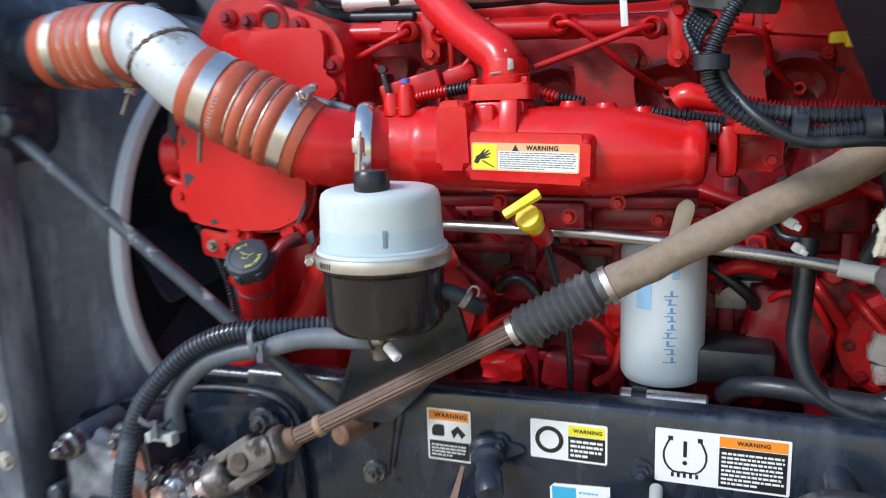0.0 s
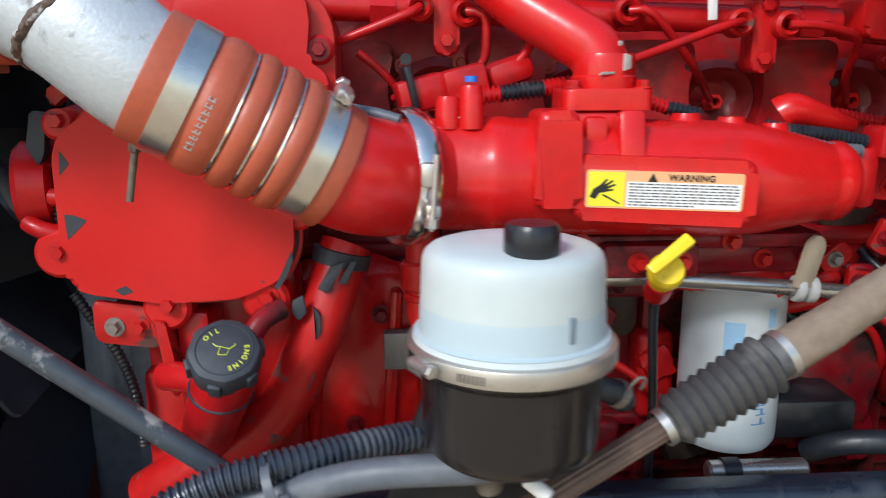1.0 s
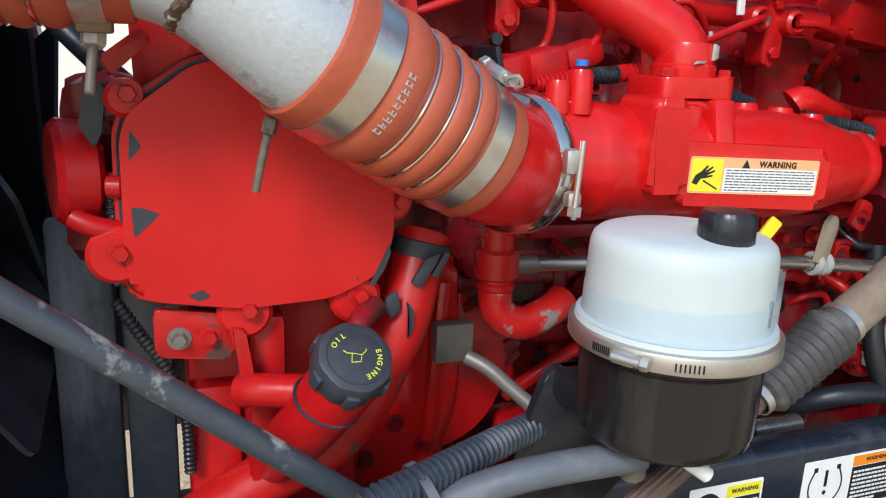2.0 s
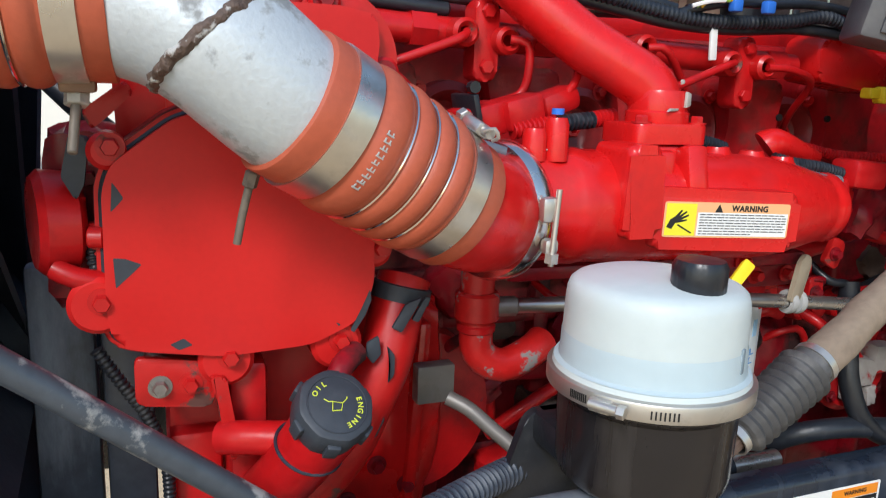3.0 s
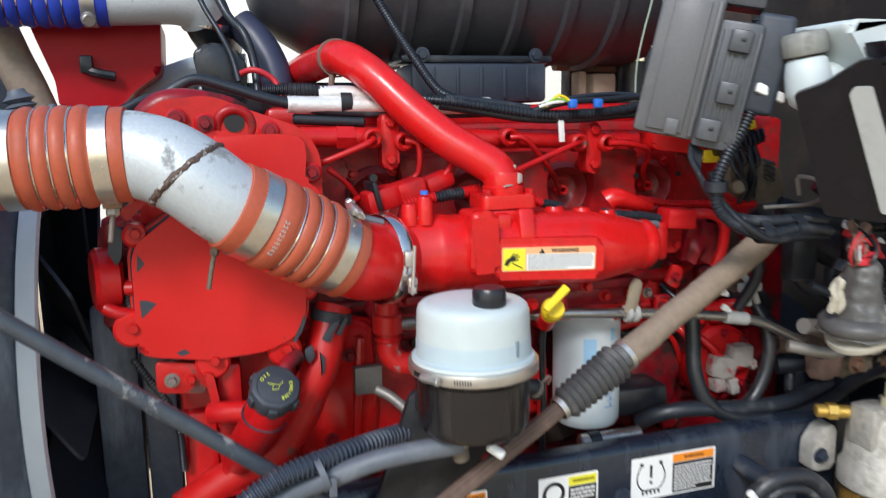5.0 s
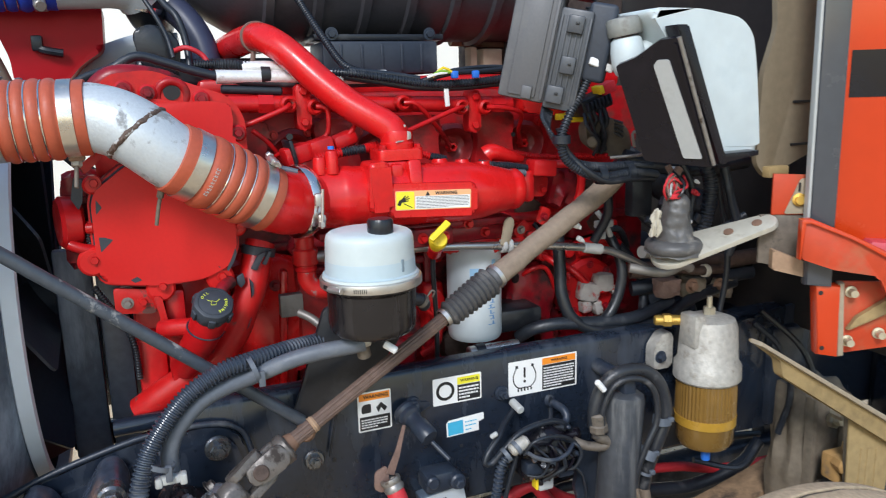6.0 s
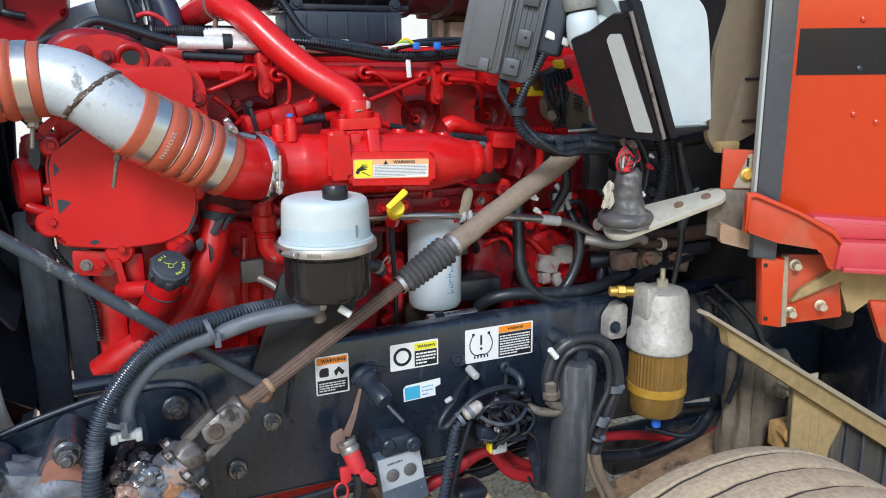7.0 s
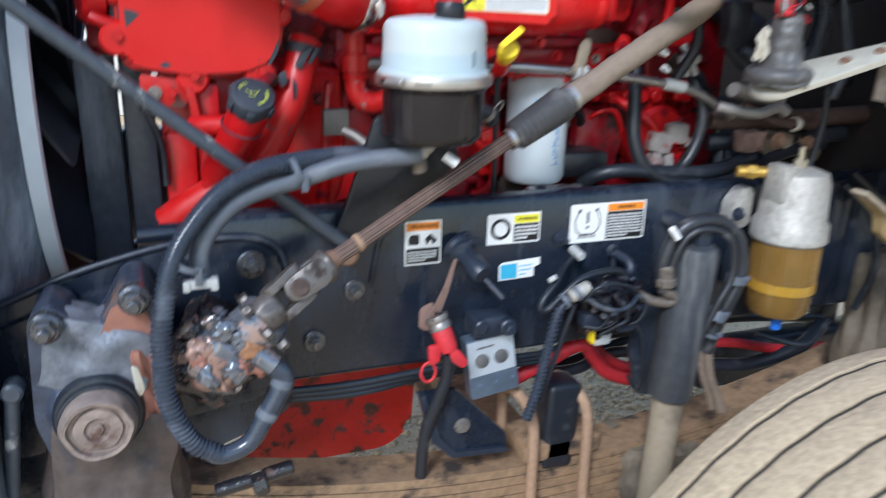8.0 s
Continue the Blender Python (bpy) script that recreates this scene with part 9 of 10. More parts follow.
for pts, r, mtl in (([(0.431, 0.2, 1.70), (0.433, 0.2, 1.76), (0.446, 0.2, 1.821), (0.462, 0.2, 1.88), (0.474, 0.2, 1.96)], 0.0015, PALE_WIRE), ([(0.496, 0.2, 1.70), (0.492, 0.2, 1.80), (0.480, 0.2, 1.90), (0.478, 0.2, 1.96)], 0.0015, PALE_WIRE), ([(0.50, 0.2, 1.81), (0.53, 0.2, 1.85), (0.57, 0.21, 1.90), (0.58, 0.21, 1.96)], 0.003, PLASTIC), ([(0.46, 0.22, 1.70), (0.47, 0.22, 1.78), (0.52, 0.22, 1.84), (0.55, 0.22, 1.87)], 0.004, PLASTIC), ([(0.505, 0.2, 1.905), (0.525, 0.2, 1.893), (0.58, 0.2, 1.892), (0.63, 0.2, 1.90)], 0.0035, GREEN_WIRE)):
    bm = bm_new()
    tube(bm, pts, r, 8)
    part("wire", bm, mtl, back)
bm = bm_new()
box(bm, (0.472, 0.195, 1.783), (0.010, 0.006, 0.034), 0.002, pose(0, 0, 0, 0, -35, 0))
part("tape", bm, WHITE, back)
bm = bm_new()
tube(bm, [(0.505, 0.195, 1.898), (0.54, 0.19, 1.887), (0.59, 0.19, 1.886), (0.64, 0.19, 1.895)], 0.0085, 12)
bundle = part("taped_bundle", bm, PLASTIC, back)
for x in (0.53, 0.56):
    bm = bm_new()
    rod(bm, (x, 0.192, 1.889), (x + 0.018, 0.19, 1.8865), 0.0095, 14, 0.001)
    part("white_tape", bm, WHITE, bundle)
bm = bm_new()
rod(bm, (0.44, 0.55, 1.79), (0.62, 0.55, 1.785), 0.015, 16)
box(bm, (0.525, 0.50, 1.735), (0.055, 0.05, 0.06), 0.006)
box(bm, (0.475, 0.50, 1.735), (0.018, 0.04, 0.07), 0.004)
solo("mount_fitting", bm, DUSTY_METAL, "dusty metal fittings beside the air cleaner", "fitting")
bm = bm_new()
rod(bm, (0.616, 0.50, 1.66), (0.616, 0.50, 1.86), 0.042, 24, 0.006)
can = thing("black_canister", (0.616, 0.50, 1.66), "small black canister with a steel band", "canister")
part("body", bm, PLASTIC, can)
bm = bm_new()
lathe(bm, [(0.042, 0), (0.0445, 0.0), (0.0445, 0.014), (0.042, 0.014)], Matrix.Translation((0.616, 0.50, 1.79)), 24)
part("steel_band", bm, STEEL, can)
bm = bm_new()
box(bm, (0.75, 0.62, 1.95), (0.50, 0.05, 0.60), 0.01)
solo("wall_rear", bm, CASE_BROWN, "dim dark cab wall behind the air cleaner", "wall", kind="structure")

# ---- fuel water separator ----
sep = thing("fuel_separator", (0.742, -0.095, 0.87), "fuel water separator, dusty aluminium head, amber bowl", "fuel filter")
sm = Matrix.Translation((0.742, -0.095, 0))
bm = bm_new()
lathe(bm, [(0, 1.190), (0.030, 1.190), (0.052, 1.182), (0.058, 1.165), (0.062, 1.095), (0.069, 1.085), (0.070, 1.055), (0.066, 1.050), (0, 1.050)], sm, 48)
box(bm, (0.695, -0.10, 1.165), (0.03, 0.05, 0.07), 0.006)
part("head", bm, ALU_DUSTY, sep)
bm = bm_new()
lathe(bm, [(0.0, 1.052), (0.062, 1.052), (0.0625, 0.955), (0.0, 0.955)], sm, 192, lambda a: 1 + 0.014 * math.sin(48 * a))
part("pleated_bowl", bm, AMBER, sep, "amber bowl with pleated element")
bm = bm_new()
lathe(bm, [(0.060, 0.972), (0.0645, 0.972), (0.0645, 0.953), (0.060, 0.953)], sm, 48)
part("amber_band", bm, AMBER_BAND, sep)
bm = bm_new()
lathe(bm, [(0.0, 0.955), (0.061, 0.955), (0.060, 0.915), (0.052, 0.902), (0, 0.898)], sm, 48)
part("sump", bm, AMBER, sep)
bm = bm_new()
rod(bm, (0.735, -0.11, 0.90), (0.735, -0.11, 0.868), 0.010, 14, 0.002)
part("drain_plug", bm, BLUE_PLASTIC, sep, "blue drain plug")
bm = bm_new()
rod(bm, (0.745, -0.09, 1.188), (0.745, -0.09, 1.205), 0.013, 6, 0.002)
rod(bm, (0.745, -0.09, 1.200), (0.745, -0.09, 1.228), 0.006, 12, 0.001)
part("vent_valve", bm, ZINC, sep)
bm = bm_new()
rod(bm, (0.640, -0.045, 1.178), (0.700, -0.075, 1.178), 0.011, 20, 0.002)
rod(bm, (0.655, -0.0525, 1.178), (0.672, -0.061, 1.178), 0.014, 6, 0.002)
part("brass_fitting", bm, BRASS, sep)
bm = bm_new()
slab(bm, rounded([(0.652, 1.06), (0.70, 1.06), (0.70, 1.14), (0.676, 1.14), (0.652, 1.11)], 0.010), 0.03, facing(0, -0.004, 0), 0.004)
part("bracket", bm, ALU_DUSTY, sep)
hexbolt("bracket_bolt", sep, (0.668, -0.034, 1.088), r=0.009, material=BLACK_DUSTY, length=0.012)

# ---- black cover plate behind the separator, fender edge ----
bm = bm_new()
slab(bm, rounded([(0.80, 0.87), (1.10, 0.86), (1.10, 1.16), (0.84, 1.13)], 0.01), 0.012, facing(0, -0.02, 0), 0.003)
solo("cover_plate", bm, BLACK, "black steel plate bolted over the frame rail", "plate")
fen = thing("fender_bracket", (1.0, -0.25, 0.6), "dust-yellow fender edge with a streaked rubber flap", "fender")
a, b = Vector((0.70, -0.25, 1.190)), Vector((1.42, -0.25, 0.748))
d = (b - a).normalized()
un = Vector((-d.z, 0, d.x))
em = Matrix.Translation(a) @ Matrix((d, un, Vector((0, -1, 0)))).transposed().to_4x4()
Lf = (b - a).length
bm = bm_new()
slab(bm, rounded([(0, 0), (Lf, 0), (Lf, -0.052), (0.33, -0.040), (0.10, -0.034), (0.075, -0.010), (0.0, -0.004)], 0.005), 0.022, em, 0.003)
part("edge_rail", bm, DUST_YELLOW, fen)
bm = bm_new()
slab(bm, [(0.0, -0.006), (Lf, -0.010), (Lf, 0.004), (0.0, 0.002)], 0.030, em @ Matrix.Translation((0, 0, 0.004)), 0.004)
part("top_lip", bm, DUSTY_METAL, fen)
bm = bm_new()
slab(bm, rounded([(0.985, 0.985), (1.10, 0.92), (1.42, 0.70), (1.42, 0.30), (1.02, 0.30), (1.0, 0.80)], 0.01), 0.012, facing(0, -0.235, 0), 0.003)
part("flap", bm, FLAP, fen, "black rubber flap streaked with tan dust")
bm = bm_new()
slab(bm, [(0.984, 0.985), (1.160, 0.885), (1.140, 0.845), (1.112, 0.800), (1.104, 0.740), (1.098, 0.32), (1.02, 0.30), (0.992, 0.79)], 0.004, facing(0, -0.2475, 0), 0.001)
part("dust_coat", bm, DUST_YELLOW, fen)
for x in (1.028, 1.048, 1.075, 1.165, 1.225, 1.31):
    bm = bm_new(); box(bm, (x, -0.252, 0.62), (0.007, 0.004, 0.56 - (x - 1.0) * 0.4), 0.001)
    part("flap_rib", bm, DUST_YELLOW if x < 1.09 else BLACK_DUSTY, fen)
spi = thing("spring_hanger", (1.03, -0.12, 0.6), "dusty cast spring hanger behind the wheel", "spring hanger")
bm = bm_new()
casting(bm, (1.055, -0.085, 0.83), (0.155, 0.10, 0.34), pose(0, 0, 0, 0, 3, 0), 8.4, 0.009, 10)
part("casting", bm, HANGER, spi)
bm = bm_new()
box(bm, (1.02, -0.03, 0.99), (0.10, 0.04, 0.24), 0.012)
part("hanger_plate", bm, BLACK_DUSTY, spi)
for x, w in ((0.995, 0.012), (1.100, 0.016)):
    bm = bm_new()
    slab(bm, rounded([(x, 0.70), (x + w, 0.69), (x + w, 0.955), (x, 0.975)], 0.004), 0.022, facing(0, -0.132, 0), 0.004)
    part("web", bm, HANGER, spi)
bm = bm_new()
casting(bm, (1.075, -0.150, 0.70), (0.12, 0.08, 0.10), pose(0, 0, 0, 0, 10, 0), 2.4, 0.010, 7)
part("foot", bm, HANGER, spi)
bm = bm_new()
lathe(bm, [(0, 0), (0.021, 0), (0.021, 0.010), (0.014, 0.012), (0.013, 0.026), (0, 0.027)], towards((1.075, -0.135, 0.905), (0.1, -1, 0.2)), 8)
part("pin_bolt", bm, ZINC, spi)
bm = bm_new()
box(bm, (1.042, -0.195, 0.828), (0.072, 0.05, 0.060), 0.008, None, 2)
for v in bm.verts:
    v.co += 0.003 * noise.noise_vector(v.co * 50)
rod(bm, (1.019, -0.205, 0.846), (1.007, -0.240, 0.848), 0.019, 8, 0.004)
rod(bm, (1.055, -0.20, 0.858), (1.059, -0.215, 0.876), 0.024, 8, 0.005)
part("rusty_nut", bm, mat("ochre_rust", (0.45, 0.26, 0.09), 0.8, 0, 0.3, 60, 0.5, (0.25, 0.17, 0.10), 0.4, 25), spi)
bm = bm_new()
rod(bm, (1.045, -0.16, 0.940), (1.045, -0.19, 0.940), 0.013, 6, 0.002)
part("grease_bolt", bm, ZINC, spi)
for pts in ([(0.90, -0.06, 1.14), (0.95, -0.09, 1.08), (0.97, -0.11, 0.98), (0.95, -0.10, 0.88)], [(0.93, -0.05, 1.16), (1.0, -0.10, 1.08), (1.03, -0.13, 0.99)], [(0.80, 0.0, 0.80), (0.90, -0.04, 0.78), (0.98, -0.02, 0.82)]):
    bm = bm_new(); tube(bm, pts, 0.007, 8)
    part("brake_line", bm, RUBBER, spi)
# Housing added so the underside beyond the rail is dark.
bm = bm_new()
box(bm, (1.62, 0.50, 0.92), (0.90, 0.46, 0.44), 0.08, None, 4)
tr = thing("transmission", (1.55, 0.45, 0.55), "dark housing added between the frame rails in place of a transmission", "transmission")
part("housing", bm, BLACK_DUSTY, tr)
bm = bm_new()
rod(bm, (0.86, 0.48, 0.98), (1.0, 0.48, 0.98), 0.28, 48, 0.02)
part("bell_housing", bm, BLACK_DUSTY, tr)
bm = bm_new()
casting(bm, (0.56, 0.02, 0.52), (0.20, 0.16, 0.16), pose(0, 0, 0, 0, 8, 0), 6.1, 0.012, 8)
solo("steering_knuckle", bm, HANGER, "dust-coated steering knuckle beside the leaf spring", "knuckle")
# Strapped box added so the space behind the fender stays black.
bm = bm_new()
box(bm, (1.75, -0.10, 0.80), (0.80, 0.22, 0.55), 0.04, None, 3)
infill_box = solo("fender_infill", bm, BLACK, "black infill box added behind the fender", "tank")
for x in (1.55, 1.95):
    bm = bm_new()
    box(bm, (x, -0.213, 0.80), (0.05, 0.006, 0.55), 0.002)
    part("infill_strap", bm, BLACK_DUSTY, infill_box)

# ---- hose with elbow over the shock ----
ah = thing("air_hose", (0.52, -0.08, 1.0), "grey rubber hose arching over the shock absorber", "hose")
for pts, r in (([(0.460, -0.100, 0.991), (0.457, -0.100, 1.026), (0.468, -0.100, 1.064), (0.485, -0.105, 1.092), (0.515, -0.110, 1.107), (0.563, -0.110, 1.102), (0.596, -0.115, 1.077), (0.611, -0.120, 1.041), (0.613, -0.125, 0.998), (0.595, -0.125, 0.948), (0.577, -0.120, 0.893), (0.570, -0.115, 0.846), (0.588, -0.110, 0.788), (0.617, -0.110, 0.734), (0.631, -0.110, 0.705)], 0.0135), ([(0.467, -0.115, 0.996), (0.467, -0.115, 1.031), (0.476, -0.118, 1.063), (0.491, -0.122, 1.087), (0.517, -0.128, 1.097), (0.550, -0.130, 1.090), (0.571, -0.135, 1.070), (0.581, -0.137, 1.040), (0.579, -0.140, 0.998), (0.559, -0.140, 0.957), (0.542, -0.135, 0.903), (0.539, -0.130, 0.860), (0.559, -0.125, 0.802), (0.589, -0.120, 0.746), (0.599, -0.120, 0.719)], 0.0062)):
    bm = bm_new()
    tube(bm, pts[:-3], r, 16)
    part("hose", bm, BELLOWS, ah)
    bm = bm_new()
    tube(bm, pts[-4:], r * 0.9, 14)
    part("dusty_end", bm, TAN_TUBE, ah, "hose end coated with tan dust")
for at, way, r, wide in (((0.601, -0.130, 0.995), (-0.1, 0, -1), 0.0195, 0.008), ((0.569, -0.128, 0.927), (-0.45, 0, -1), 0.0195, 0.010), ((0.563, -0.125, 0.885), (-0.35, 0, -1), 0.0165, 0.003)):
    bm = bm_new()
    lathe(bm, [(r - 0.003, -wide), (r, -wide), (r, wide), (r - 0.003, wide)], towards(at, way), 24, lambda a: 0.84 + 0.2 * abs(math.cos(a)))
    box(bm, Vector(at) + Vector((0.010, -0.014, 0.004)), (0.012, 0.008, 0.010), 0.002)
    part("hose_clamp", bm, RUBBER_GREY, ah)
bm = bm_new()
rod(bm, (0.442, -0.130, 1.106), (0.460, -0.130, 1.084), 0.0062, 10, 0.002)
part("pale_stub", bm, WHITE, ah, "white plastic stub")
bm = bm_new()
rod(bm, (0.461, -0.105, 1.028), (0.465, -0.105, 0.992), 0.0165, 16, 0.004)
rod(bm, (0.463, -0.105, 1.005), (0.465, -0.105, 0.986), 0.0195, 8, 0.003)
part("end_fitting", bm, GRIMY, ah, "dusty hose end fitting")
bm = bm_new()
tube(bm, [(0.465, -0.105, 0.992), (0.457, -0.108, 0.980), (0.486, -0.110, 0.963), (0.475, -0.105, 0.952), (0.438, -0.100, 0.960), (0.416, -0.090, 0.970)], 0.0095, 14)
part("elbow", bm, GRIMY, ah)

# ---- solenoid with red capped cable ----
sol = thing("pull_valve", (0.10, 0.0, 1.03), "black pull valve on the frame rail", "valve")
bm = bm_new()
lathe(bm, [(0, 0), (0.024, 0.0), (0.025, 0.006), (0.021, 0.012), (0.0235, 0.016), (0.0235, 0.022), (0.0175, 0.027), (0.0155, 0.040), (0.0185, 0.046), (0.0190, 0.075), (0.0160, 0.082), (0, 0.083)], towards((0.090, -0.006, 1.066), (0.030, -0.085, -0.040)), 32)
part("body", bm, BLACK_DUSTY, sol)
bm = bm_new()
rod(bm, (0.116, -0.082, 1.028), (0.139, -0.110, 1.000), 0.0045, 12, 0.001)
part("stem", bm, BLACK_DUSTY, sol)
bm = bm_new()
slab(bm, rounded([(0.070, 1.040), (0.076, 1.070), (0.100, 1.083), (0.142, 1.072), (0.146, 1.066), (0.118, 1.052), (0.112, 1.036)], 0.006), 0.005, facing(0, -0.002, 0), 0.0015)
part("flange_plate", bm, BLACK_DUSTY, sol)
cab2 = thing("capped_cable", (0.045, -0.06, 0.80), "red capped cable end hanging by a dusty strap", "cable")
bm = bm_new()
slab(bm, [(0.069, 1.060), (0.075, 1.058), (0.060, 1.000), (0.048, 0.964), (0.032, 0.970), (0.054, 1.015)], 0.003, facing(0, -0.055, 0), 0.001)
part("strap", bm, STRAP, cab2)
bm = bm_new()
lathe(bm, [(0.013, -0.012), (0.019, -0.012), (0.020, -0.006), (0.017, 0.0), (0.020, 0.006), (0.019, 0.012), (0.013, 0.012)], towards((0.041, -0.066, 0.952), (0.3, -0.35, -0.9)), 28)
part("metal_ring", bm, BOLT, cab2)
bm = bm_new()
lathe(bm, [(0, 0), (0.016, 0.0), (0.0175, 0.004), (0.0165, 0.036), (0.013, 0.044), (0, 0.045)], towards((0.043, -0.070, 0.944), (0.30, -0.32, -0.9)), 24)
redcap = part("red_cap", bm, RED_PLASTIC, cab2, "red plastic dust cap")
bm = bm_new()
slab(bm, rounded([(0.050, 0.912), (0.066, 0.912), (0.088, 0.884), (0.080, 0.872), (0.058, 0.888)], 0.005), 0.006, facing(0, -0.088, 0), 0.002)
part("pull_tab", bm, RED_PLASTIC, redcap)
bm = bm_new()
slab(bm, rounded([(0.018, 0.918), (0.040, 0.918), (0.038, 0.885), (0.020, 0.885)], 0.006), 0.007, facing(0, -0.078, 0), 0.002)
part("red_collar", bm, RED_PLASTIC, redcap)
bm = bm_new()
tube(bm, [(0.020 + 0.013 * math.cos(a), -0.080, 0.868 + 0.018 * math.sin(a)) for a in [2 * math.pi * i / 16 for i in range(17)]], 0.0026, 8, smooth=False)
part("red_loop", bm, RED_PLASTIC, redcap)
bm = bm_new()
slab(bm, rounded([(0.012, 0.975), (0.036, 0.985), (0.040, 0.955), (0.030, 0.930), (0.010, 0.940)], 0.008), 0.004, facing(0, -0.05, 0), 0.001)
part("faded_tag", bm, STRAP, cab2)
bm = bm_new()
tube(bm, [(0.056, -0.082, 0.90), (0.058, -0.07, 0.85), (0.046, -0.06, 0.80), (0.03, -0.04, 0.72), (0.03, -0.02, 0.62)], 0.011, 12)
part("cable", bm, RUBBER, cab2)

# ---- silver box with two knobs ----
kb = thing("gauge_box", (0.16, -0.02, 0.74), "small silver box with two dark dials", "control box")
km = facing(0.160, -0.030, 0.846, 0, 8)
bm = bm_new()
slab(bm, rounded([(-0.046, -0.072), (0.050, -0.072), (0.046, 0.048), (-0.046, 0.048)], 0.004), 0.03, km @ Matrix.Translation((0, 0, -0.03)), 0.002)
part("case", bm, BOX_BLUE, kb)
bm = bm_new()
sheet(bm, km, -0.045, -0.026, 0.046, 0.045, 0.0, 0.0008)
pl = part("face_plate", bm, mat("pale_face_plate", (0.50, 0.55, 0.60), 0.4, 0.2, 0.08, 60, 0.05, (0.38, 0.41, 0.44), 0.33, 20), kb)
for x in (-0.019, 0.019):
    bm = bm_new()
    lathe(bm, [(0.0145, 0.0008), (0.0155, 0.0008), (0.0155, 0.0014), (0.0145, 0.0014)], km @ Matrix.Translation((x, 0.004, 0)), 28)
    part("dial_ring", bm, GREY_LIGHT, kb)
    bm = bm_new()
    lathe(bm, [(0, 0.0008), (0.0135, 0.0008), (0.0135, 0.003), (0.010, 0.005), (0, 0.005)], km @ Matrix.Translation((x, 0.004, 0)), 28)
    part("dial", bm, GREY, kb)
bm = bm_new(); bars(bm, km, -0.026, 0.026, 0.030, 0.034, 1, 8, 0.5, 0.0012)
part("writing", bm, GREY, pl)
for x, y in ((-0.028, -0.048), (0.006, -0.048), (0.040, -0.048)):
    bm = bm_new(); lathe(bm, [(0, 0.0), (0.0045, 0.0), (0.004, 0.002), (0, 0.003)], km @ Matrix.Translation((x, y, 0)), 12)
    part("screw", bm, BOX_BLUE, kb)
bm = bm_new()
box(bm, (0.150, -0.02, 0.918), (0.07, 0.05, 0.04), 0.008)
rod(bm, (0.128, -0.03, 0.925), (0.128, -0.055, 0.925), 0.013, 16, 0.003)
rod(bm, (0.178, -0.03, 0.92), (0.178, -0.06, 0.92), 0.016, 16, 0.003)
rod(bm, (0.178, -0.05, 0.92), (0.178, -0.072, 0.92), 0.010, 6, 0.002)
part("mounting", bm, BLACK_DUSTY, kb)

# ---- air valve cluster on the rail ----
val = thing("air_valve", (0.36, -0.05, 0.84), "glossy black air valve with hoses and clips on the frame rail", "valve")
bm = bm_new()
box(bm, (0.362, -0.042, 0.935), (0.100, 0.072, 0.085), 0.014, None, 3)
lathe(bm, [(0, 0), (0.043, 0), (0.046, 0.008), (0.043, 0.024), (0.034, 0.030), (0.020, 0.032), (0.018, 0.040), (0, 0.041)], towards((0.366, -0.066, 0.956), (0.1, -1, 0.30)), 32)
rod(bm, (0.41, -0.05, 0.965), (0.440, -0.075, 0.975), 0.014, 18, 0.003)
vbody = part("body", bm, GLOSS_BLACK, val)
rnd = random.Random(5)
for i in range(22):
    a, far = i * 2.4, 0.020 + 0.011 * (i % 4)
    c = Vector((0.364 + far * 1.25 * math.cos(a), -0.098 + 0.010 * (i % 4), 0.948 + far * math.sin(a)))
    bm = bm_new()
    rod(bm, c, c + Vector((rnd.uniform(-0.016, 0.016), -0.018, rnd.uniform(-0.010, 0.012))), rnd.uniform(0.004, 0.009), (6, 12)[i % 2], 0.0015)
    part("fitting", bm, (GLOSS_BLACK, PLASTIC, WET_GREASE, BLACK_DUSTY, GLOSS_BLACK)[i % 5], vbody)
for i in range(5):
    a = i * 1.7
    bm = bm_new()
    x0 = 0.318 + 0.018 * i
    tube(bm, [(x0, -0.09, 0.985 - 0.006 * (i % 3)), (x0 + 0.012, -0.122, 0.975 + 0.012 * math.sin(a)), (x0 + 0.022, -0.126, 0.950 + 0.010 * math.cos(a)), (x0 + 0.010, -0.118, 0.928), (x0 - 0.012, -0.10, 0.915 + 0.010 * math.cos(a))], 0.0026 + 0.0008 * (i % 3), 8)
    part("wire", bm, (RUBBER, GLOSS_BLACK)[i % 2], vbody)
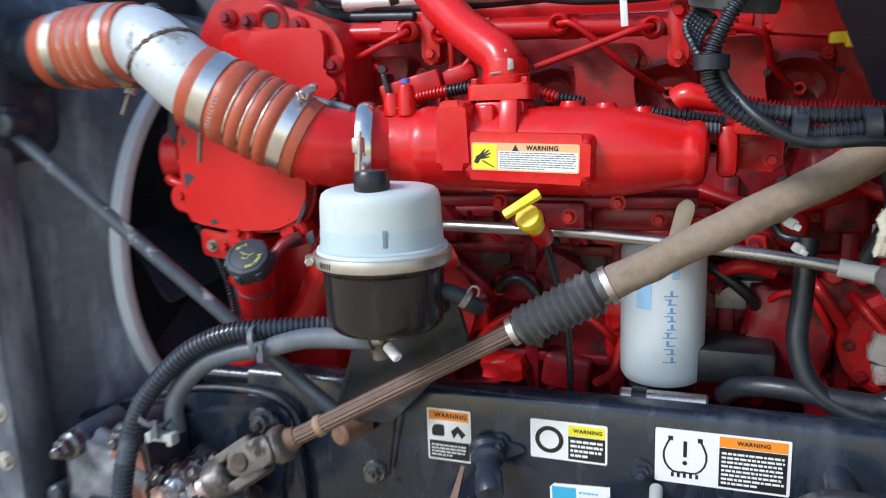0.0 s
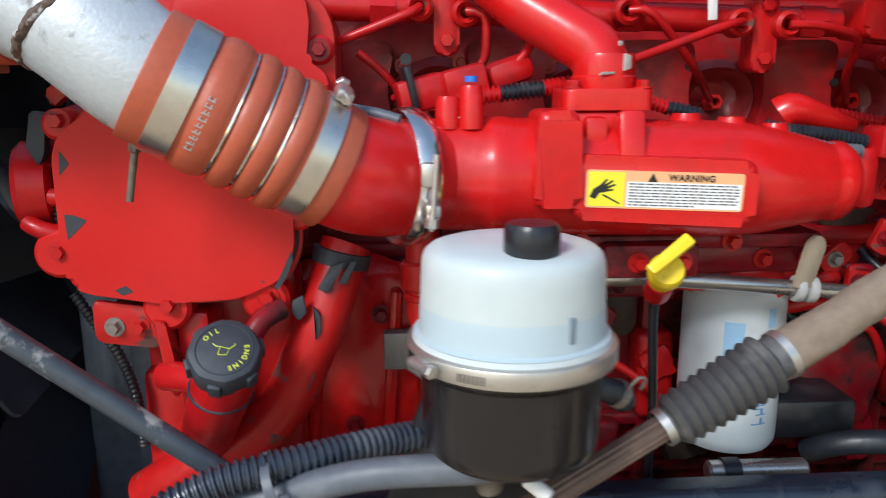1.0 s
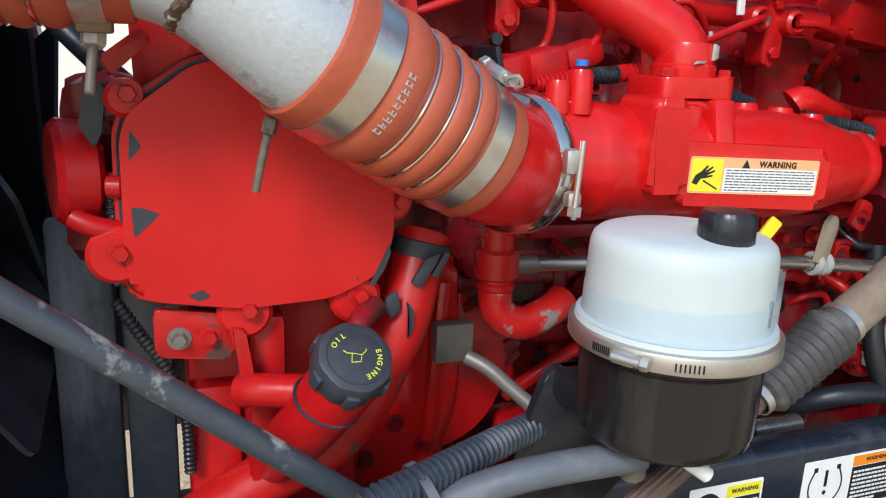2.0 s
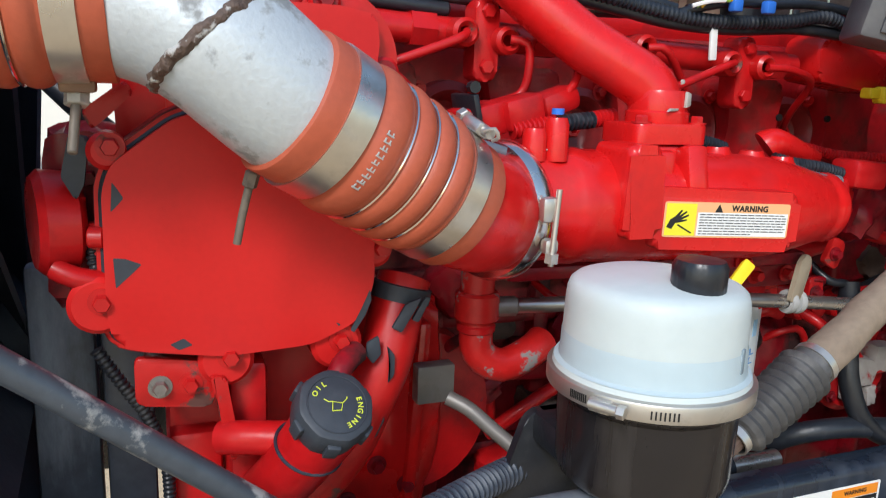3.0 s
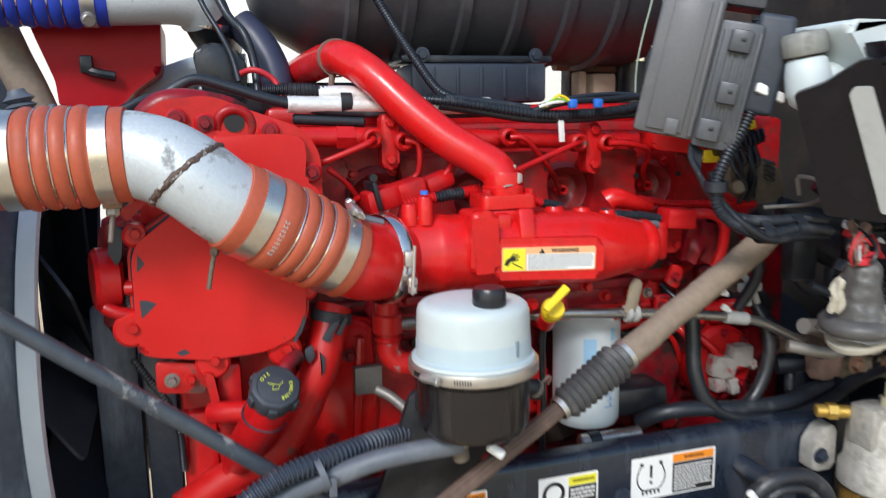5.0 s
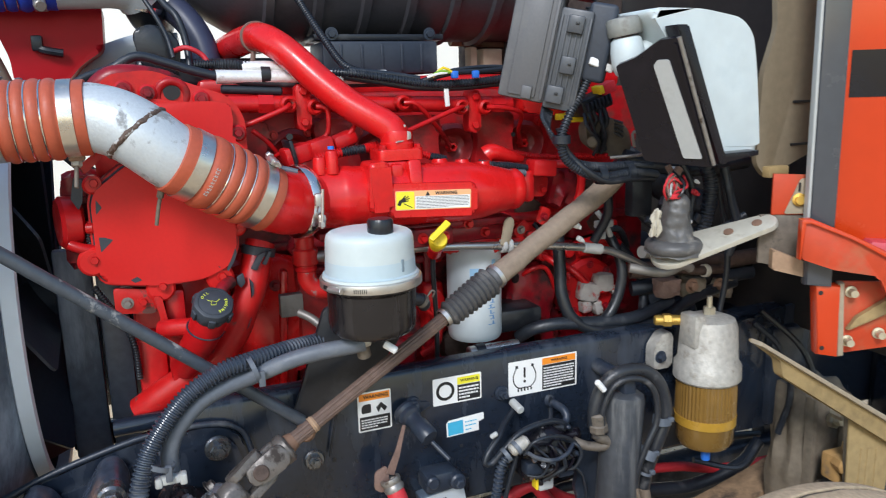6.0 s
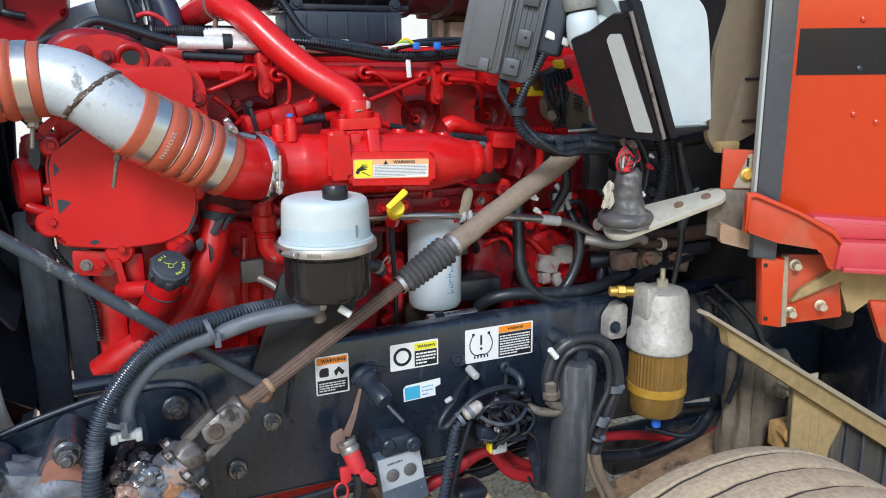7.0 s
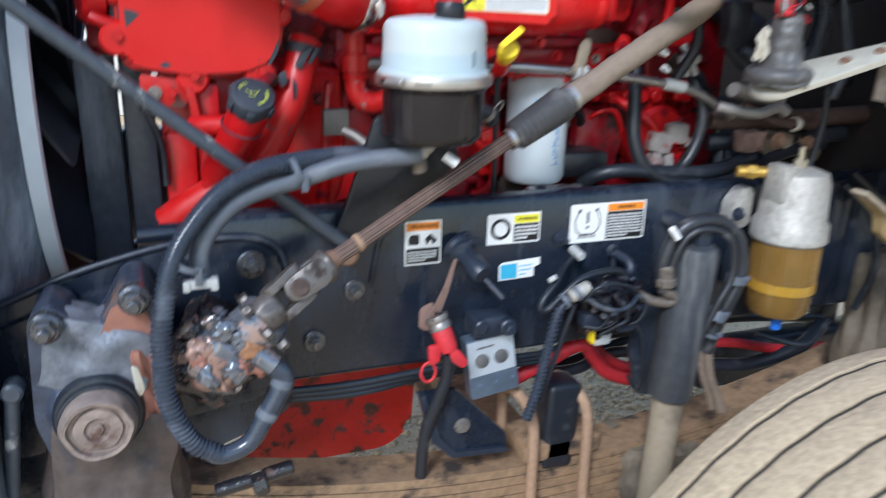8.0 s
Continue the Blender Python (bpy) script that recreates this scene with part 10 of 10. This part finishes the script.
for pts, r, rib, mtl in (
    ([(0.320, -0.020, 1.030), (0.282, -0.050, 1.018), (0.256, -0.075, 1.004), (0.228, -0.085, 0.980), (0.221, -0.088, 0.964), (0.235, -0.090, 0.962), (0.259, -0.095, 0.988), (0.291, -0.095, 1.013), (0.331, -0.090, 1.021), (0.378, -0.080, 1.016), (0.413, -0.070, 0.995), (0.440, -0.060, 0.963)], 0.006, 0, RUBBER),
    ([(0.406, -0.010, 1.022), (0.399, -0.030, 1.012), (0.385, -0.050, 0.997), (0.365, -0.060, 0.992)], 0.0045, 0, RUBBER),
    ([(0.412, -0.020, 1.024), (0.418, -0.050, 1.019), (0.418, -0.060, 1.003), (0.394, -0.070, 0.991)], 0.0085, 0, BLACK_DUSTY),
    ([(0.264, -0.100, 0.977), (0.250, -0.100, 0.956), (0.241, -0.100, 0.918), (0.232, -0.098, 0.863), (0.223, -0.095, 0.811), (0.208, -0.090, 0.750)], 0.0100, 1, RUBBER_DUST_SKY),
    ([(0.282, -0.100, 0.970), (0.270, -0.095, 0.921), (0.261, -0.090, 0.877), (0.248, -0.085, 0.821), (0.240, -0.080, 0.775)], 0.0048, 0, RUBBER),
    ([(0.289, -0.130, 0.991), (0.309, -0.135, 0.977), (0.343, -0.135, 0.965), (0.375, -0.130, 0.968), (0.401, -0.115, 0.981)], 0.0042, 0, BLACK_DUSTY),
    ([(0.288, -0.120, 0.982), (0.299, -0.135, 1.010), (0.330, -0.135, 1.016), (0.373, -0.125, 1.003), (0.408, -0.110, 0.978)], 0.0036, 0, RUBBER),
    ([(0.438, -0.060, 0.894), (0.453, -0.070, 0.876), (0.463, -0.070, 0.820), (0.470, -0.060, 0.762), (0.465, -0.050, 0.747), (0.449, -0.045, 0.777)], 0.0035, 0, RUBBER),
):
    bm = bm_new()
    tube(bm, pts, r, 12, pitch=0.0085 if rib else 0, depth=0.004)
    part("hose", bm, mtl, val)
for a, b, r in (((0.320, -0.010, 1.041), (0.322, -0.045, 1.035), 0.0085), ((0.235, -0.085, 1.013), (0.247, -0.090, 1.022), 0.0050)):
    bm = bm_new()
    rod(bm, a, b, r, 14, 0.002)
    part("pale_fitting", bm, GREY_LIGHT, val, "pale plastic fitting")
bm = bm_new()
rod(bm, (0.262, -0.115, 0.992), (0.299, -0.115, 1.008), 0.0125, 18, 0.004)
part("grey_capsule", bm, ALU_DUSTY, val, "dusty grey capsule")
for at in ((0.258, -0.105, 0.981), (0.273, -0.118, 0.999)):
    bm = bm_new()
    lathe(bm, [(0.011, -0.004), (0.0150, -0.004), (0.0150, 0.004), (0.011, 0.004)], towards(at, (1, 0, 0.6)), 20)
    part("grey_clip", bm, RUBBER_GREY, val)
bm = bm_new()
lathe(bm, [(0.008, -0.004), (0.0125, -0.004), (0.0125, 0.004), (0.008, 0.004), (0.008, -0.004)], towards((0.402, -0.020, 1.031), (0.5, -1, 0.2)), 20)
part("ring_clip", bm, BLACK_DUSTY, val)
for at, size in (((0.359, -0.100, 0.933), (0.016, 0.02, 0.032)), ((0.392, -0.095, 0.914), (0.034, 0.02, 0.020)), ((0.329, -0.080, 0.930), (0.040, 0.03, 0.028))):
    bm = bm_new()
    box(bm, at, size, 0.004, None, 2)
    part("plug", bm, RUBBER_GREY if size[0] < 0.02 else BLACK_DUSTY, val)
bm = bm_new()
box(bm, (0.358, -0.075, 0.885), (0.034, 0.020, 0.026), 0.005, None, 3)
part("pale_connector", bm, GREY_LIGHT, val, "whitish connector")
bm = bm_new()
box(bm, (0.337, -0.075, 0.890), (0.005, 0.021, 0.024), 0.0015)
part("yellow_tag", bm, YELLOW, val)
for pts, r, mtl in (
    ([(0.246, 0.050, 0.751), (0.287, 0.050, 0.769), (0.329, 0.050, 0.784), (0.372, 0.050, 0.804), (0.401, 0.045, 0.807), (0.422, 0.040, 0.781), (0.449, 0.040, 0.747), (0.496, 0.050, 0.718), (0.562, 0.070, 0.688)], 0.0145, RED_RUBBER),
    ([(0.415, 0.090, 0.815), (0.439, 0.085, 0.790), (0.470, 0.080, 0.757), (0.513, 0.080, 0.729), (0.574, 0.090, 0.704)], 0.0125, RED_RUBBER),
    ([(0.311, 0.090, 0.736), (0.376, 0.090, 0.729), (0.427, 0.090, 0.732), (0.467, 0.095, 0.747), (0.524, 0.100, 0.749), (0.585, 0.110, 0.731)], 0.0120, RUBBER),
):
    bm = bm_new()
    tube(bm, pts, r, 16)
    solo("brake_hose", bm, mtl, "red rubber air hose looped under the rail" if mtl is RED_RUBBER else "black rubber air hose under the rail", "hose", "air hoses")
for pts, r, mtl, lab in (([(0.60, 0.12, 0.715), (0.72, 0.11, 0.735), (0.84, 0.10, 0.727), (0.99, 0.10, 0.690), (1.26, 0.12, 0.66)], 0.012, RED_RUBBER, "red rubber air hose under the rail"), ([(0.62, 0.10, 0.66), (0.70, 0.10, 0.69), (0.80, 0.10, 0.675), (0.90, 0.10, 0.665), (1.02, 0.08, 0.70), (1.10, 0.10, 0.74)], 0.017, RUBBER, "black rubber hose under the rail"), ([(0.40, 0.16, 0.70), (0.62, 0.15, 0.755), (0.85, 0.14, 0.77), (1.15, 0.15, 0.73)], 0.010, RUBBER, "black rubber hose under the rail"), ([(0.05, 0.10, 0.825), (0.25, 0.06, 0.79), (0.45, 0.06, 0.815), (0.70, 0.07, 0.80)], 0.009, RUBBER, "black rubber hose under the rail")):
    bm = bm_new()
    tube(bm, pts, r, 14)
    solo("brake_hose", bm, mtl, lab, "hose", "air hoses")
stay = thing("black_stay", (0.10, -0.01, 0.60), "black steel stay plate bolted under the silver box", "stay")
bm = bm_new()
slab(bm, rounded([(0.020, 0.800), (0.090, 0.800), (0.195, 0.690), (0.200, 0.655), (0.088, 0.665), (0.048, 0.705)], 0.008), 0.012, facing(0, -0.022, 0), 0.003)
part("plate", bm, BLACK, stay)
bm = bm_new()
slab(bm, rounded([(0.018, 0.801), (0.030, 0.801), (0.060, 0.708), (0.092, 0.672), (0.198, 0.662), (0.200, 0.652), (0.085, 0.660), (0.044, 0.702)], 0.003), 0.020, facing(0, -0.022, 0), 0.003)
part("folded_edge", bm, BLACK_DUSTY, stay)
hexbolt("stay_bolt", stay, (0.105, -0.0345, 0.722), r=0.010, length=0.012)
